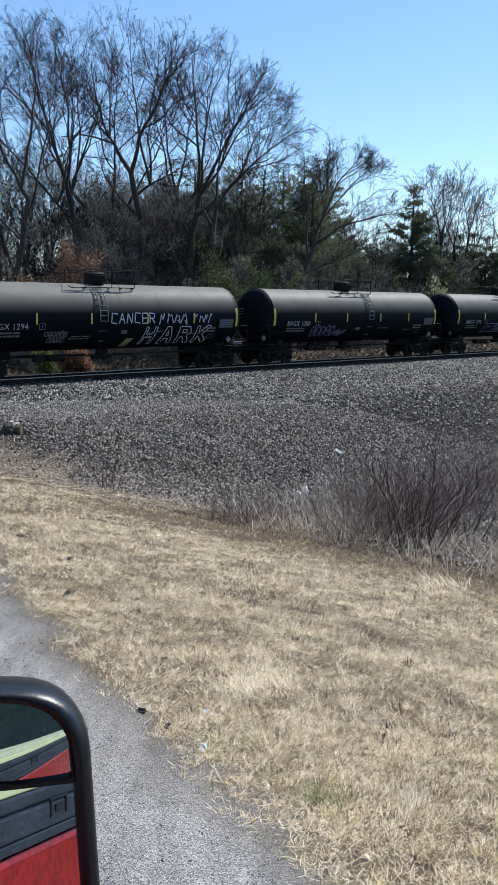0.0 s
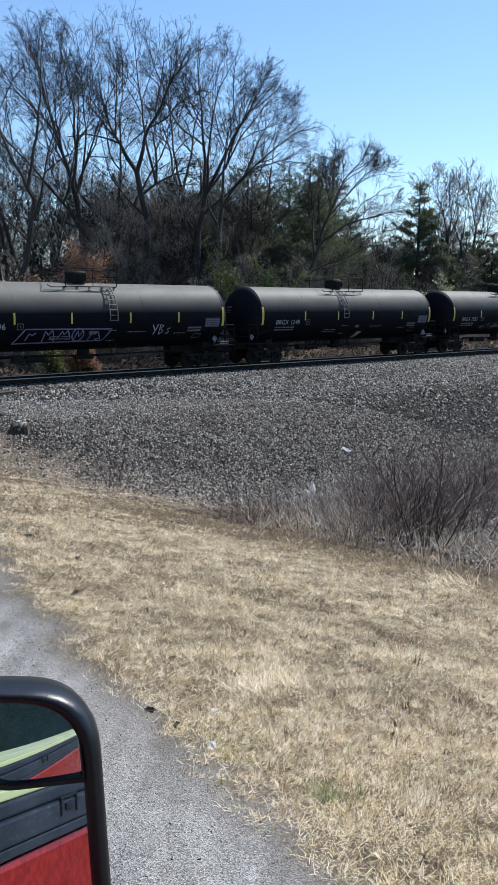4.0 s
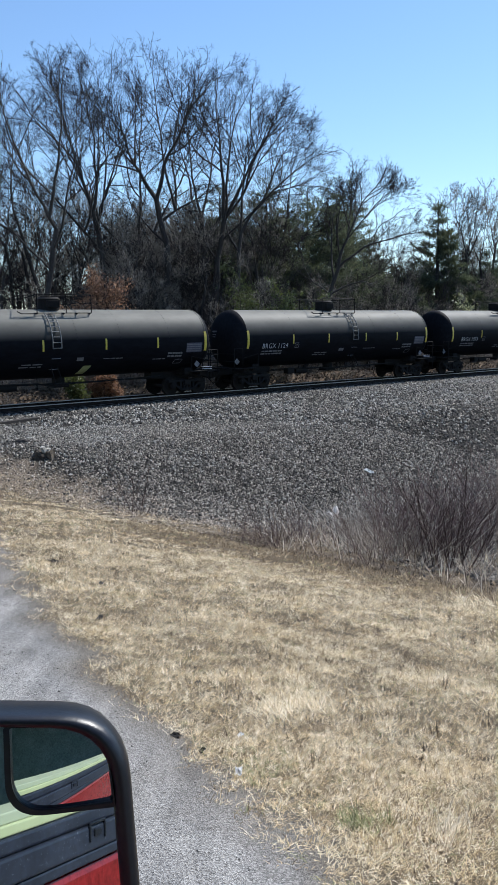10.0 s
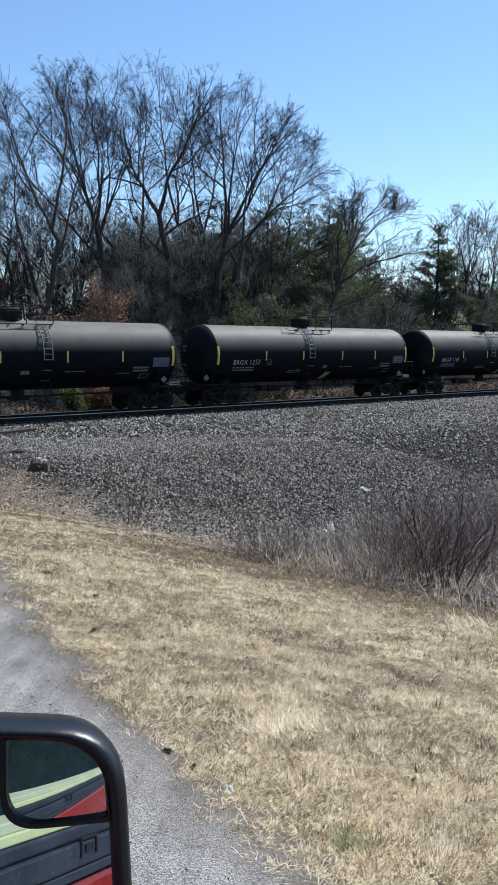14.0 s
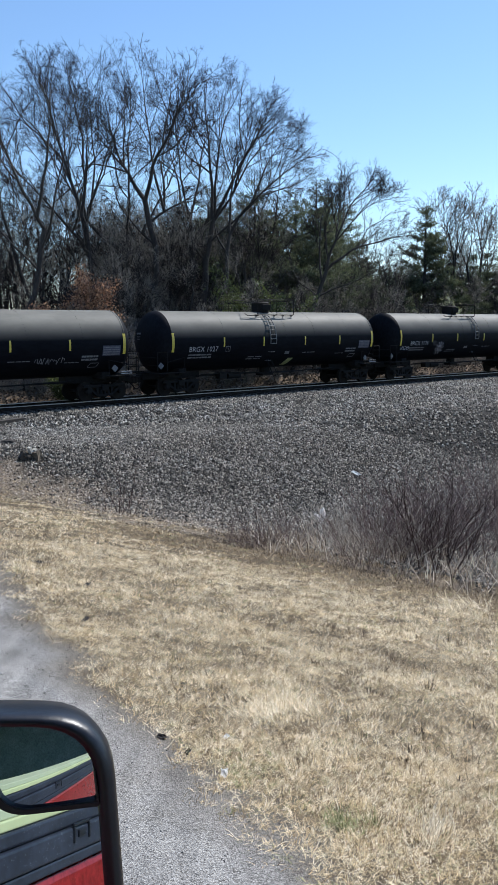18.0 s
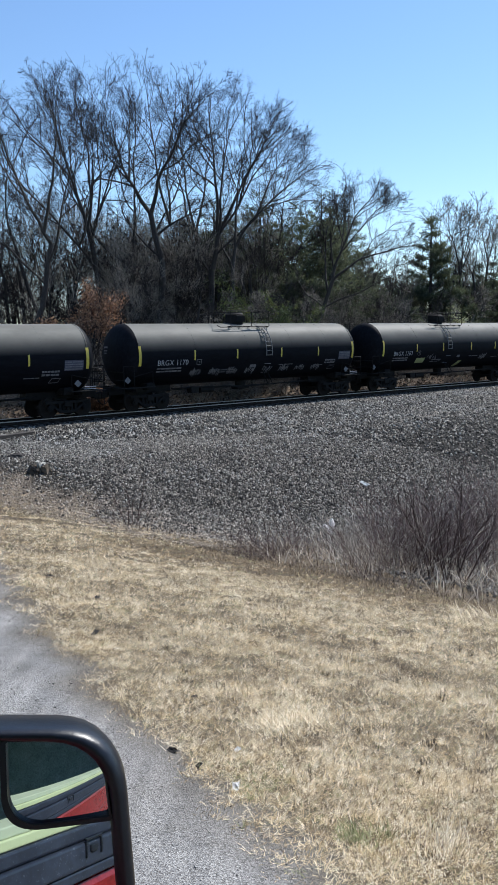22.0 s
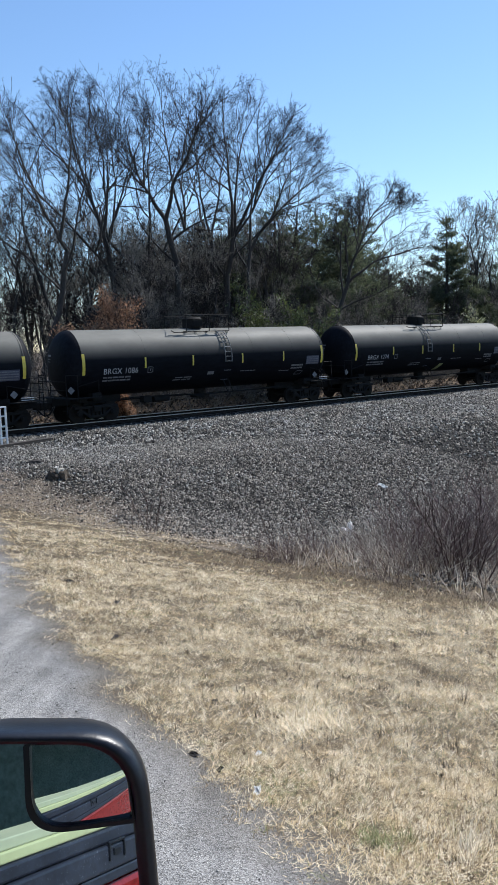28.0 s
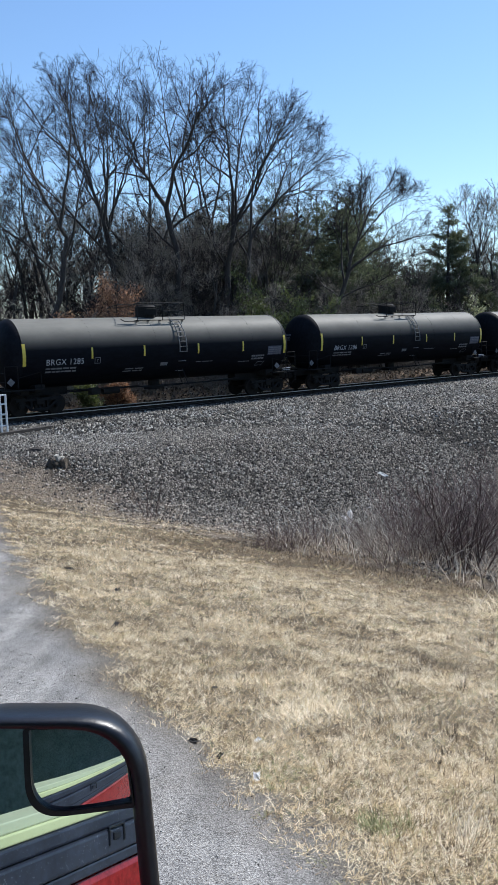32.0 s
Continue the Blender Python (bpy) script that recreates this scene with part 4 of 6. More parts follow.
def pine(seed, height, width, bare=0.12, fill=6, ragged=1.0):
    """A conifer: trunk, whorls of boughs, and many needle tufts."""
    rng = random.Random(seed)
    trunk, boughs, pts = [], [], []
    for i in range(10):
        z0, z1 = height * i / 10, height * (i + 1) / 10
        trunk.append((0, 0, z0 - (0.3 if i == 0 else 0), 0, 0, z1, 0.022 * height * (1 - i / 10.5), 0.022 * height * (1 - (i + 1) / 10.5)))
    z = height * bare
    while z < height * 0.98:
        f = (z / height - bare) / (1 - bare)
        for _ in range(rng.randint(4, 6)):
            az = rng.uniform(0, 6.28)
            L = width * (1 - f) ** 0.85 * rng.uniform(0.8 - 0.35 * ragged, 1.08) + 0.16
            p = Vector((0, 0, min(z + height * rng.gauss(0, 0.03 * ragged), height * 0.99)))
            d = Vector((math.cos(az), math.sin(az), rng.uniform(-0.05, 0.5)))
            for i in range(5):
                q = p + d.normalized() * L / 5
                boughs.append((*p, *q, 0.03 * (1 - i / 6), 0.03 * (1 - (i + 1) / 6)))
                if i > 0:
                    for _k in range(3 if L > 1.2 else 1):
                        out = d.normalized() + Vector((-d.y, d.x, 0)) * rng.choice((-1, 1)) * rng.uniform(0.6, 1.3)
                        w = p.lerp(q, rng.random())
                        tip = w + (out.normalized() + Vector((0, 0, rng.uniform(0.0, 0.25)))) * L * rng.uniform(0.12, 0.3)
                        boughs.append((*w, *tip, 0.011, 0.005))
                        for _j in range(int(1 + L * 1.2)):
                            pts.append(w.lerp(tip, rng.uniform(0.2, 1.05)))
                d.z += 0.06
                p = q
        z += height * rng.uniform(0.028, 0.05)
    tree = put("pine_tree", None)
    put("trunk", mesh_of("trunk", *tubes(trunk, 8), M_BARK, True), tree)
    tagged(put("bough_mass", mesh_of("bough_mass", *tubes(boughs, 4), M_BARK), tree), kind="stuff")
    pts = np.repeat(np.array([tuple(q) for q in pts]), fill, 0)
    pts = pts + np.random.RandomState(seed).normal(size=pts.shape) * np.array([0.16, 0.16, 0.12])
    tagged(put("needle_mass", mesh_of("needle_mass", *cards(pts, seed, 0.13, 0.19), M_NEEDLE), tree), kind="stuff")
    return tree


def plant(tree, a, p, turn=0.0, size=1.0, label="", category="tree", group="", sink=0.05):
    tree.matrix_basis = Matrix.Translation(on_ground(a, p, sink)) @ pose(0, 0, 0, 0, 0, turn) @ Matrix.Diagonal((size, size, size, 1))
    return tagged(tree, label, category, group)


def replant(tree, a, p, turn, size):
    t = copy_thing(tree, Matrix.Translation(on_ground(a, p, 0.05)) @ pose(0, 0, 0, 0, 0, turn))
    t.scale = (size, size, size)
    return t


def limb_line(start, tilts, length, radius, yaw, rng, n=12):
    """A main limb as points and radii; tilts from the vertical at its foot and at its tip, to the right along the view."""
    pts, p = [Vector(start)], Vector(start)
    sway = 0.0
    for i in range(n):
        f = i / (n - 1)
        sway = sway * 0.75 + rng.gauss(0, 5.5)
        tilt = radians(tilts[0] + (tilts[1] - tilts[0]) * f + sway)
        p = p + Vector((math.sin(tilt), yaw + rng.gauss(0, 0.08), math.cos(tilt))).normalized() * (length / n)
        pts.append(p.copy())
    return np.array([tuple(q) for q in pts]), radius * (1 - 0.93 * np.linspace(0, 1, n + 1) ** 0.85)


def sprout(P, rad, length, rs, kids, segs, ratio, angle, first, crowns, least, rise, wander, pivot):
    """Side branches of branches. P: points of each, rad: radii, length: of each. Growth ends where the crown ends."""
    m, k = P.shape[0], P.shape[1] - 1
    f = first + (1 - first) * (np.arange(kids)[None, :] + rs.uniform(0, 1, (m, kids))) / kids
    i = np.minimum((f * k).astype(int), k - 1)
    w = (f * k - i)[..., None]
    row = np.arange(m)[:, None]
    start = P[row, i] * (1 - w) + P[row, i + 1] * w
    along = P[row, i + 1] - P[row, i]
    along /= np.linalg.norm(along, axis=2)[..., None] + 1e-9
    side = np.cross(along, rs.normal(size=along.shape))
    side /= np.linalg.norm(side, axis=2)[..., None] + 1e-9
    ang = np.radians(rs.normal(angle, 9, (m, kids)))[..., None]
    away = start - np.array(pivot)
    away /= np.linalg.norm(away, axis=2)[..., None] + 1e-9
    d = (along * np.cos(ang) + side * np.sin(ang) + 0.25 * away).reshape(-1, 3)
    d /= np.linalg.norm(d, axis=1)[:, None]
    L = (length[:, None] * ratio * rs.uniform(0.55, 1.1, (m, kids)) * (1.25 - 0.75 * f)).reshape(-1)
    r0 = np.clip((rad[row, i] * rs.uniform(0.45, 0.7, (m, kids))).reshape(-1), least, None)
    pos = start.reshape(-1, 3)
    room = rs.uniform(0.7, 1.24, len(pos))
    inside = lambda q: np.min([(((q - np.array(c[:3])) / np.array(c[3:])) ** 2).sum(1) for c in crowns], 0) < room
    out, alive = [pos], [np.ones(len(pos), bool)]
    for j in range(segs):
        d = d + rs.normal(size=d.shape) * wander + np.array([0, 0, rise])
        d /= np.linalg.norm(d, axis=1)[:, None]
        pos = pos + d * (L / segs)[:, None]
        out.append(pos)
        alive.append(alive[-1] & inside(pos))
    Q = np.stack(out, 1)
    R_ = np.maximum(r0[:, None] * (1 - 0.62 * np.linspace(0, 1, segs + 1))[None], least * 0.7)
    return Q, R_, L, np.stack(alive, 1)


def rows_of(Q, rad, alive=None):
    seg = np.concatenate([Q[:, :-1], Q[:, 1:], rad[:, :-1, None], rad[:, 1:, None]], 2)
    return seg.reshape(-1, 8) if alive is None else seg[alive[:, 1:]]


def bole(P, rad, n):
    """One trunk skin: level rings along the points."""
    turn = np.arange(n) * 2 * math.pi / n
    ring_xy = np.stack([np.cos(turn), np.sin(turn), 0 * turn], 1)
    v = (P[:, None, :] + rad[:, None, None] * ring_xy[None]).reshape(-1, 3)
    f = [(i * n + j, i * n + (j + 1) % n, (i + 1) * n + (j + 1) % n, (i + 1) * n + j) for i in range(len(P) - 1) for j in range(n)]
    return v, f


def big_tree(seed, trunk, limbs, crowns, kids=(10, 8, 7, 3), twig=0.0066, bark=None, name="bare_tree"):
    """A bare broadleaf tree. trunk: tilt, length, radius; limbs: foot (x, z), tilt at the foot and at the tip, length, radius;
    crowns: egg-shaped rooms (x y z, half-sizes) in which the twigs stay."""
    rng, rs = random.Random(seed), np.random.RandomState(seed)
    tp, tr = limb_line((0, 0, -0.4), (trunk[0] - 2, trunk[0] + 2), trunk[1] + 0.4, trunk[2], 0, rng, 9)
    tr = trunk[2] * (1.12 - 0.4 * np.linspace(0, 1, 10))
    tree = put(name, None)
    put("trunk", mesh_of("trunk", *bole(tp, tr, 9), M_BARK, True), tree)
    Ps, rads, lens = [], [], []
    for x, z, t0, t1, length, radius in limbs:
        wood = np.concatenate([tp[4:]] + Ps)
        foot = wood[np.argmin(np.abs(wood - np.array([x, 0, z])) @ np.array([1, 0.15, 1.6]))]
        q, r = limb_line(foot, (t0, t1), length, radius, rng.uniform(-0.4, 0.4), rng)
        for _ in range(14):
            if min((((q[-1] - np.array(c[:3])) / np.array(c[3:])) ** 2).sum() for c in crowns) > 0.82:
                q = foot + (q - foot) * 0.95
                length *= 0.95
        Ps.append(q)
        rads.append(r)
        lens.append(length)
    P, rad, L = np.array(Ps), np.array(rads), np.array(lens)
    rows = rows_of(P, rad)
    thick, thin = [rows], []
    steps = ((7, 0.62, 44, 0.32, 0.02, 0.16), (5, 0.58, 44, 0.3, 0.01, 0.18), (3, 0.58, 44, 0.28, 0.0, 0.2), (1, 0.72, 40, 0.25, 0.0, 0.16))
    for level, n in enumerate(kids):
        segs, ratio, angle, first, rise, wander = steps[level]
        least = twig * (2.2, 1.25, 0.9, 0.66)[level]
        P, rad, L, ok = sprout(P, rad, L, rs, n, segs, ratio, angle, first, crowns, least, rise, wander, tuple(tp[-1] - np.array([0, 0, 1.5])))
        (thick if level == 0 else thin).append(rows_of(P, rad, ok))
        whole = ok[:, 1] & (rs.uniform(size=len(ok)) < 0.3 + 0.7 * (ok.sum(1) - 1) / segs)
        P, rad, L = P[whole], rad[whole], L[whole]
        end = ok[whole].sum(1) - 1
        place = np.linspace(0, 1, P.shape[1])[None, :] * end[:, None]
        lo = np.minimum(place.astype(int), P.shape[1] - 2)
        row, w = np.arange(len(P))[:, None], (place - lo)[..., None]
        P = P[row, lo] * (1 - w) + P[row, lo + 1] * w
        L = L * (0.4 + 0.6 * end / (P.shape[1] - 1))
    tagged(put("limb_work", mesh_of("limb_work", *tubes(np.concatenate(thick), 5), M_BARK, True), tree, None, "dark spreading limbs"), kind="stuff")
    tagged(put("twig_mass", mesh_of("twig_mass", *tubes(np.concatenate(thin), 3), bark or M_TWIG), tree), kind="stuff")
    return tree


def aim(az, p):
    """Where the way at az degrees from straight ahead reaches p."""
    d = p / (R[0] * math.sin(radians(az)) + R[1] * math.cos(radians(az)))
    return d * (U[0] * math.sin(radians(az)) + U[1] * math.cos(radians(az))), p


# local x of a tree lies across the view
FACE = 0.0
BIG = "tall bare deciduous tree with wide crown behind the track"
for seed, az, p, trunk, limbs, crowns in (
        (31, -4.97, 46.7, (2, 13.2, 0.25), [(0.5, 13.0, -32, -10, 11, 0.17), (0.5, 12.9, 15, 24, 11, 0.16), (0.5, 12.0, 46, 66, 7.5, 0.11), (0.2, 10.2, -46, -16, 7, 0.09), (-0.9, 15.6, 6, -8, 8, 0.08), (1.6, 16, 2, 8, 7, 0.08), (0.5, 12.6, -12, -4, 12, 0.11), (0.5, 12.7, 2, 6, 12, 0.11), (-1.0, 15.2, -44, -22, 8, 0.08), (0.3, 11, 28, 12, 8, 0.09)],
         [(0.0, 0, 16.7, 7.2, 4.6, 6.3), (0.4, 0, 12.4, 4.6, 3.6, 3.4)]),
        (12, -6.32, 48.4, (1, 9.4, 0.2), [(0.1, 9.2, -46, -28, 14.5, 0.14), (0.1, 9.3, 3, 0, 12.5, 0.13), (-3.0, 13.4, -6, 4, 8, 0.07), (-1.6, 11.4, -14, 6, 9, 0.08), (0.1, 7.0, -50, -30, 7, 0.07)],
         [(-3.4, 0, 16.6, 5.8, 3.8, 6.0), (-1.5, 0, 11.5, 4.2, 3.2, 3.2)]),
        (55, -9.71, 48.8, (-3, 12.0, 0.2), [(-0.6, 11.9, -20, -16, 11, 0.14), (-0.35, 9.6, -36, -52, 11, 0.11), (-0.6, 11.9, 6, -4, 10.5, 0.12), (-0.5, 10.6, 24, 8, 9, 0.09), (-2.2, 14.4, -40, -22, 7, 0.07)],
         [(-2.4, 0, 16.4, 6.0, 4.0, 5.9), (-3.4, 0, 11.8, 4.6, 3.4, 3.6)]),
        (75, -10.96, 48.7, (-14, 10.8, 0.16), [(-2.6, 10.5, -62, -42, 9.5, 0.11), (-2.6, 10.6, -12, 0, 9, 0.1), (-1.7, 7.0, -68, -40, 8, 0.08), (-2.0, 8.4, 20, 6, 8, 0.07)],
         [(-4.0, 0, 13.2, 5.6, 4.0, 5.2), (-3, 0, 8.6, 4.4, 3.2, 2.8)]),
        (47, -1.52, 46.2, (7, 11.6, 0.24), [(1.3, 11.4, 6, 0, 11, 0.15), (1.4, 11.5, 28, 42, 12.5, 0.15), (1.2, 11.2, 14, 27, 10.5, 0.12), (1.0, 9.0, -36, -14, 9.5, 0.1), (1.2, 10.6, 44, 56, 9, 0.09), (2.6, 14.2, 24, 30, 8, 0.08), (1.4, 11.5, 38, 48, 12, 0.11), (2.2, 13.4, 16, 34, 10, 0.09)],
         [(1.8, 0, 16.8, 5.2, 4.4, 6.0), (4.6, 0, 14.8, 4.4, 4.0, 4.3), (2.6, 0, 11.8, 4.6, 3.6, 3.6)]),
        (58, 0.33, 45.0, (0, 10.6, 0.17), [(0, 10.5, 30, 66, 10, 0.12), (0, 10.6, 4, 16, 9.5, 0.11), (0, 9.2, -26, -6, 9, 0.09), (1.0, 12.2, 34, 44, 7.5, 0.08)],
         [(3.2, 0, 14.4, 4.6, 3.6, 4.6)]),
        (67, -2.6, 52.0, (-2, 12.5, 0.2), [(-0.4, 12.4, -20, -8, 12, 0.12), (-0.4, 12.4, 8, 16, 12, 0.12), (-0.4, 12.4, -4, 2, 12, 0.11), (-0.3, 10.5, 34, 14, 9, 0.09), (-0.3, 11, -40, -20, 8, 0.08)],
         [(0.0, 0, 17.8, 5.8, 3.8, 6.4)]),
        (71, -14.6, 46.0, (2, 10.5, 0.2), [(0.3, 10.3, -26, -8, 10, 0.12), (0.3, 10.4, 10, 16, 10.5, 0.12), (0.3, 9, 34, 14, 9, 0.09), (0.2, 8, -48, -30, 8, 0.08)],
         [(0.4, 0, 15.4, 6.2, 4.0, 6.0)]),
        (82, -7.9, 52.5, (-4, 12, 0.17), [(-0.7, 11.8, -18, -6, 12, 0.1), (-0.7, 11.9, 12, 4, 12.5, 0.1), (-0.7, 11.9, 24, 16, 12, 0.1), (-0.5, 9.6, 36, 18, 8, 0.08), (-0.5, 9.6, -40, -20, 8, 0.08)],
         [(-0.2, 0, 18.0, 6.0, 3.8, 6.6)]),
        (83, 2.2, 51.0, (5, 10.5, 0.17), [(0.9, 10.4, 10, 20, 9, 0.1), (0.9, 10.4, -16, -4, 9, 0.1), (0.8, 9, 40, 34, 8, 0.08)],
         [(2.0, 0, 14.6, 4.8, 3.6, 4.6)])):
    t = big_tree(seed, trunk, limbs, crowns)
    plant(t, *aim(az, p), FACE, 1, BIG, group="tall bare trees")
t = big_tree(66, (20, 8.6, 0.19), [(2.9, 8.0, 18, 36, 8, 0.12), (2.8, 8.0, 50, 80, 8, 0.11), (2.4, 7.6, -4, 12, 7, 0.09), (1.0, 3.4, 46, 66, 8.5, 0.08), (3.6, 10.2, 6, 18, 5.5, 0.06), (2.2, 6.6, 66, 62, 6.5, 0.07), (2.0, 6.0, -36, -12, 6, 0.06), (3.6, 9.8, 36, 54, 7, 0.06), (4.4, 11.4, 50, 72, 5.5, 0.05), (3.0, 9.0, -8, 22, 6, 0.06)],
             [(5.2, 0, 11.6, 4.2, 3.2, 4.0), (6.4, 0, 9.6, 3.4, 2.8, 3.0), (2.6, 0, 9.4, 3.0, 2.6, 3.0)], (11, 8, 6, 3), 0.007)
plant(t, *aim(4.2, 42.6), FACE, 1, "leaning bare tree forked low over the track bank", group="tall bare trees")


def mid_tree(seed):
    """A slender tree of about 15 m with a narrow crown."""
    r = random.Random(seed)
    top = r.uniform(7.5, 9.5)
    limbs = [(0, top - 0.1, r.uniform(-14, -4), r.uniform(-8, 4), 6.5, 0.06), (0, top - 0.1, r.uniform(4, 14), r.uniform(-4, 8), 6.5, 0.06)]
    limbs += [(0, r.uniform(3.2, top - 0.8), s * r.uniform(28, 58), s * r.uniform(8, 30), r.uniform(3.5, 5.5), 0.045) for s in (-1, 1, -1, 1, -1, 1)]
    return big_tree(seed, (0, top, 0.13), limbs, [(r.uniform(-0.6, 0.6), 0, 11.0, 3.2, 3.2, 4.6), (r.uniform(-0.8, 0.8), 0, 6.6, 2.9, 2.9, 3.0)], (10, 7, 5), 0.0088, (M_TWIG, M_LITTWIG, M_LITTWIG)[seed % 3], "slender_tree")


def sapling(seed):
    """A young tree of about 9 m, twiggy from low down."""
    r = random.Random(seed)
    limbs = [(0, 5.6, r.uniform(-8, 8), r.uniform(-6, 6), 3.4, 0.035)]
    limbs += [(0, r.uniform(1.4, 5.2), s * r.uniform(30, 66), s * r.uniform(6, 36), r.uniform(2.4, 4.2), 0.03) for s in (-1, 1, -1, 1, -1, 1, -1)]
    return big_tree(seed, (r.uniform(-5, 5), 5.8, 0.075), limbs, [(0, 0, 6.4, 2.6, 2.6, 3.2), (0, 0, 3.4, 2.6, 2.6, 2.4)], (8, 6, 4), 0.0085, (M_LITTWIG, M_TWIG, M_LITTWIG, M_LITTWIG)[seed % 4], "sapling")


MIDS = [mid_tree(100 + i) for i in range(6)]
MIDLABEL = "slender bare tree in the woods behind the track"
SAPS = [sapling(200 + i) for i in range(4)]
rng = random.Random(77)
count, young = 0, 0
for n, az0, az1, p0, p1, s0, s1 in ((10, -24, -6, 47, 62, 0.7, 0.95), (22, -6, 9, 46, 60, 0.5, 0.9), (36, 7, 34, 46, 66, 0.5, 0.9), (26, -24, 34, 66, 100, 0.6, 0.9), (16, -19, -1, 50, 68, 0.65, 0.85), (22, -20, 2, 50, 74, 0.8, 1.05), (26, -8, 3, 48, 62, 0.7, 0.98), (24, -11, 1, 56, 76, 0.9, 1.15), (26, -8, 3.5, 46, 54, 0.72, 1.0)):
    for _ in range(n):
        a, p = aim(rng.uniform(az0, az1), rng.uniform(p0, p1))
        turn, size = rng.uniform(0, 360), rng.uniform(s0, s1)
        if count < 6:
            plant(MIDS[count], a, p, turn, size, MIDLABEL, group="slender bare trees")
        else:
            replant(MIDS[count % 6], a, p, turn, size)
        count += 1
for n, az0, az1, p0, p1, s0, s1 in ((18, 3, 14, 43.5, 47, 0.65, 0.95), (56, -20, 30, 41.5, 47, 0.45, 0.8), (40, 3, 32, 43, 50, 0.55, 1.0), (26, -5, 12, 42, 49, 0.5, 0.85), (18, -13.5, -1.5, 45, 58, 0.65, 1.0), (30, 0, 13, 42, 45.5, 0.6, 1.0)):
    for _ in range(n):
        a, p = aim(rng.uniform(az0, az1), rng.uniform(p0, p1))
        turn, size = rng.uniform(0, 360), rng.uniform(s0, s1)
        if young < 4:
            plant(SAPS[young], a, p, turn, size, "twiggy leafless sapling at the edge of the woods", group="bare saplings")
        else:
            replant(SAPS[young % 4], a, p, turn, size)
        young += 1
PINES = [plant(pine(201, 14.5, 4.4, 0.05, 13, 0.4), *aim(13.75, 51), 0, 1.12, "dark green pine with a pointed top", group="pines"),
         plant(pine(202, 18, 5.4, 0.2), *aim(8.0, 54), 0, 1, "tall dark green pine among bare branches", group="pines")]
for az, p, size in ((15.4, 53, 0.95), (16.8, 50, 0.92), (18.2, 55, 1.05), (19.4, 51, 0.98), (20.8, 54, 1.0), (22.5, 52, 1.0), (12.6, 55, 0.86), (10.8, 52, 0.8), (24.5, 53, 1.0), (9.4, 50, 0.8)):
    replant(MIDS[count % 6], *aim(az, p), rng.uniform(0, 360), size * (1.28 if az > 13 else 1.0))
    count += 1
for az, p, size in ((-10.8, 48, 0.8), (-9.0, 51, 0.9), (-8.2, 47, 0.75), (-7.4, 52, 0.95), (-6.2, 48, 0.8), (-5.6, 54, 0.9), (-4.0, 50, 0.75), (-12.2, 50, 0.8), (-3.2, 47, 0.65), (-2.2, 51, 0.8), (-6.8, 45, 0.62), (-9.6, 44.5, 0.55), (14.6, 52, 1.25), (15.6, 50, 1.2), (16.6, 53, 1.28)):
    replant(MIDS[count % 6], *aim(az, p), rng.uniform(0, 360), size)
    count += 1
for i, az, p in ((2, -16.6, 56), (5, -14.9, 52), (2, -13.4, 60), (5, -12.2, 55)):
    replant(MIDS[i], *aim(az, p), 90 * i + az, 1.05)
for i in range(20):
    replant(MIDS[count % 6], *aim(rng.uniform(8.4, 13.6), rng.uniform(49, 58)), rng.uniform(0, 360), rng.uniform(0.6, 0.82))
    count += 1
for which, az, p, turn, size in ((0, 12.8, 47, 33, 0.5), (0, 10.6, 49, 73, 0.6), (1, -1.0, 53, 40, 0.85), (1, -3.0, 57, 80, 0.8), (1, 5.4, 57, 10, 0.85), (0, 10, 53, 200, 0.72), (0, 17.8, 54, 100, 0.9), (0, 19.5, 50, 300, 0.8), (1, 2.5, 55, 150, 0.72),
                                 (0, 12.2, 56, 20, 0.75), (0, 22, 52, 70, 0.9), (0, 1.0, 47, 50, 0.5), (0, 16.2, 49, 30, 0.62), (0, -4.5, 49, 0, 0.42), (0, 24, 55, 10, 0.8), (0, 15.6, 54, 80, 0.86), (0, 16.9, 51, 140, 0.84), (0, 18.6, 53, 10, 0.9), (0, 6.6, 50, 120, 0.6), (1, 9.2, 60, 140, 0.8)):
    replant(PINES[which], *aim(az, p), turn, size)
PINES.append(plant(pine(203, 15, 6.0, 0.1), *aim(7.0, 47.5), 0, 0.98, "broad ragged olive-green pine behind bare branches", group="pines"))
for az, p, turn, size in ((2.2, 50.5, 20, 1.08), (3.7, 51, 60, 1.0), (5.0, 53.5, 110, 1.1), (0.3, 51, 170, 0.9), (6.4, 50, 240, 1.1), (7.7, 51.5, 300, 1.02), (3.4, 49, 60, 0.78), (-0.6, 49.5, 130, 0.7), (2.0, 53, 200, 0.85), (5.2, 51, 250, 0.72), (9.0, 48.5, 20, 0.62), (-2.6, 52, 300, 0.72), (11.4, 51, 90, 0.66), (13.2, 55, 10, 0.78), (7.8, 55, 100, 0.8), (9.6, 52, 40, 0.7), (10.7, 54, 160, 0.74), (12.1, 53, 220, 0.7), (0.4, 46.5, 10, 0.5)):
    replant(PINES[2], *aim(az, p), turn, size)


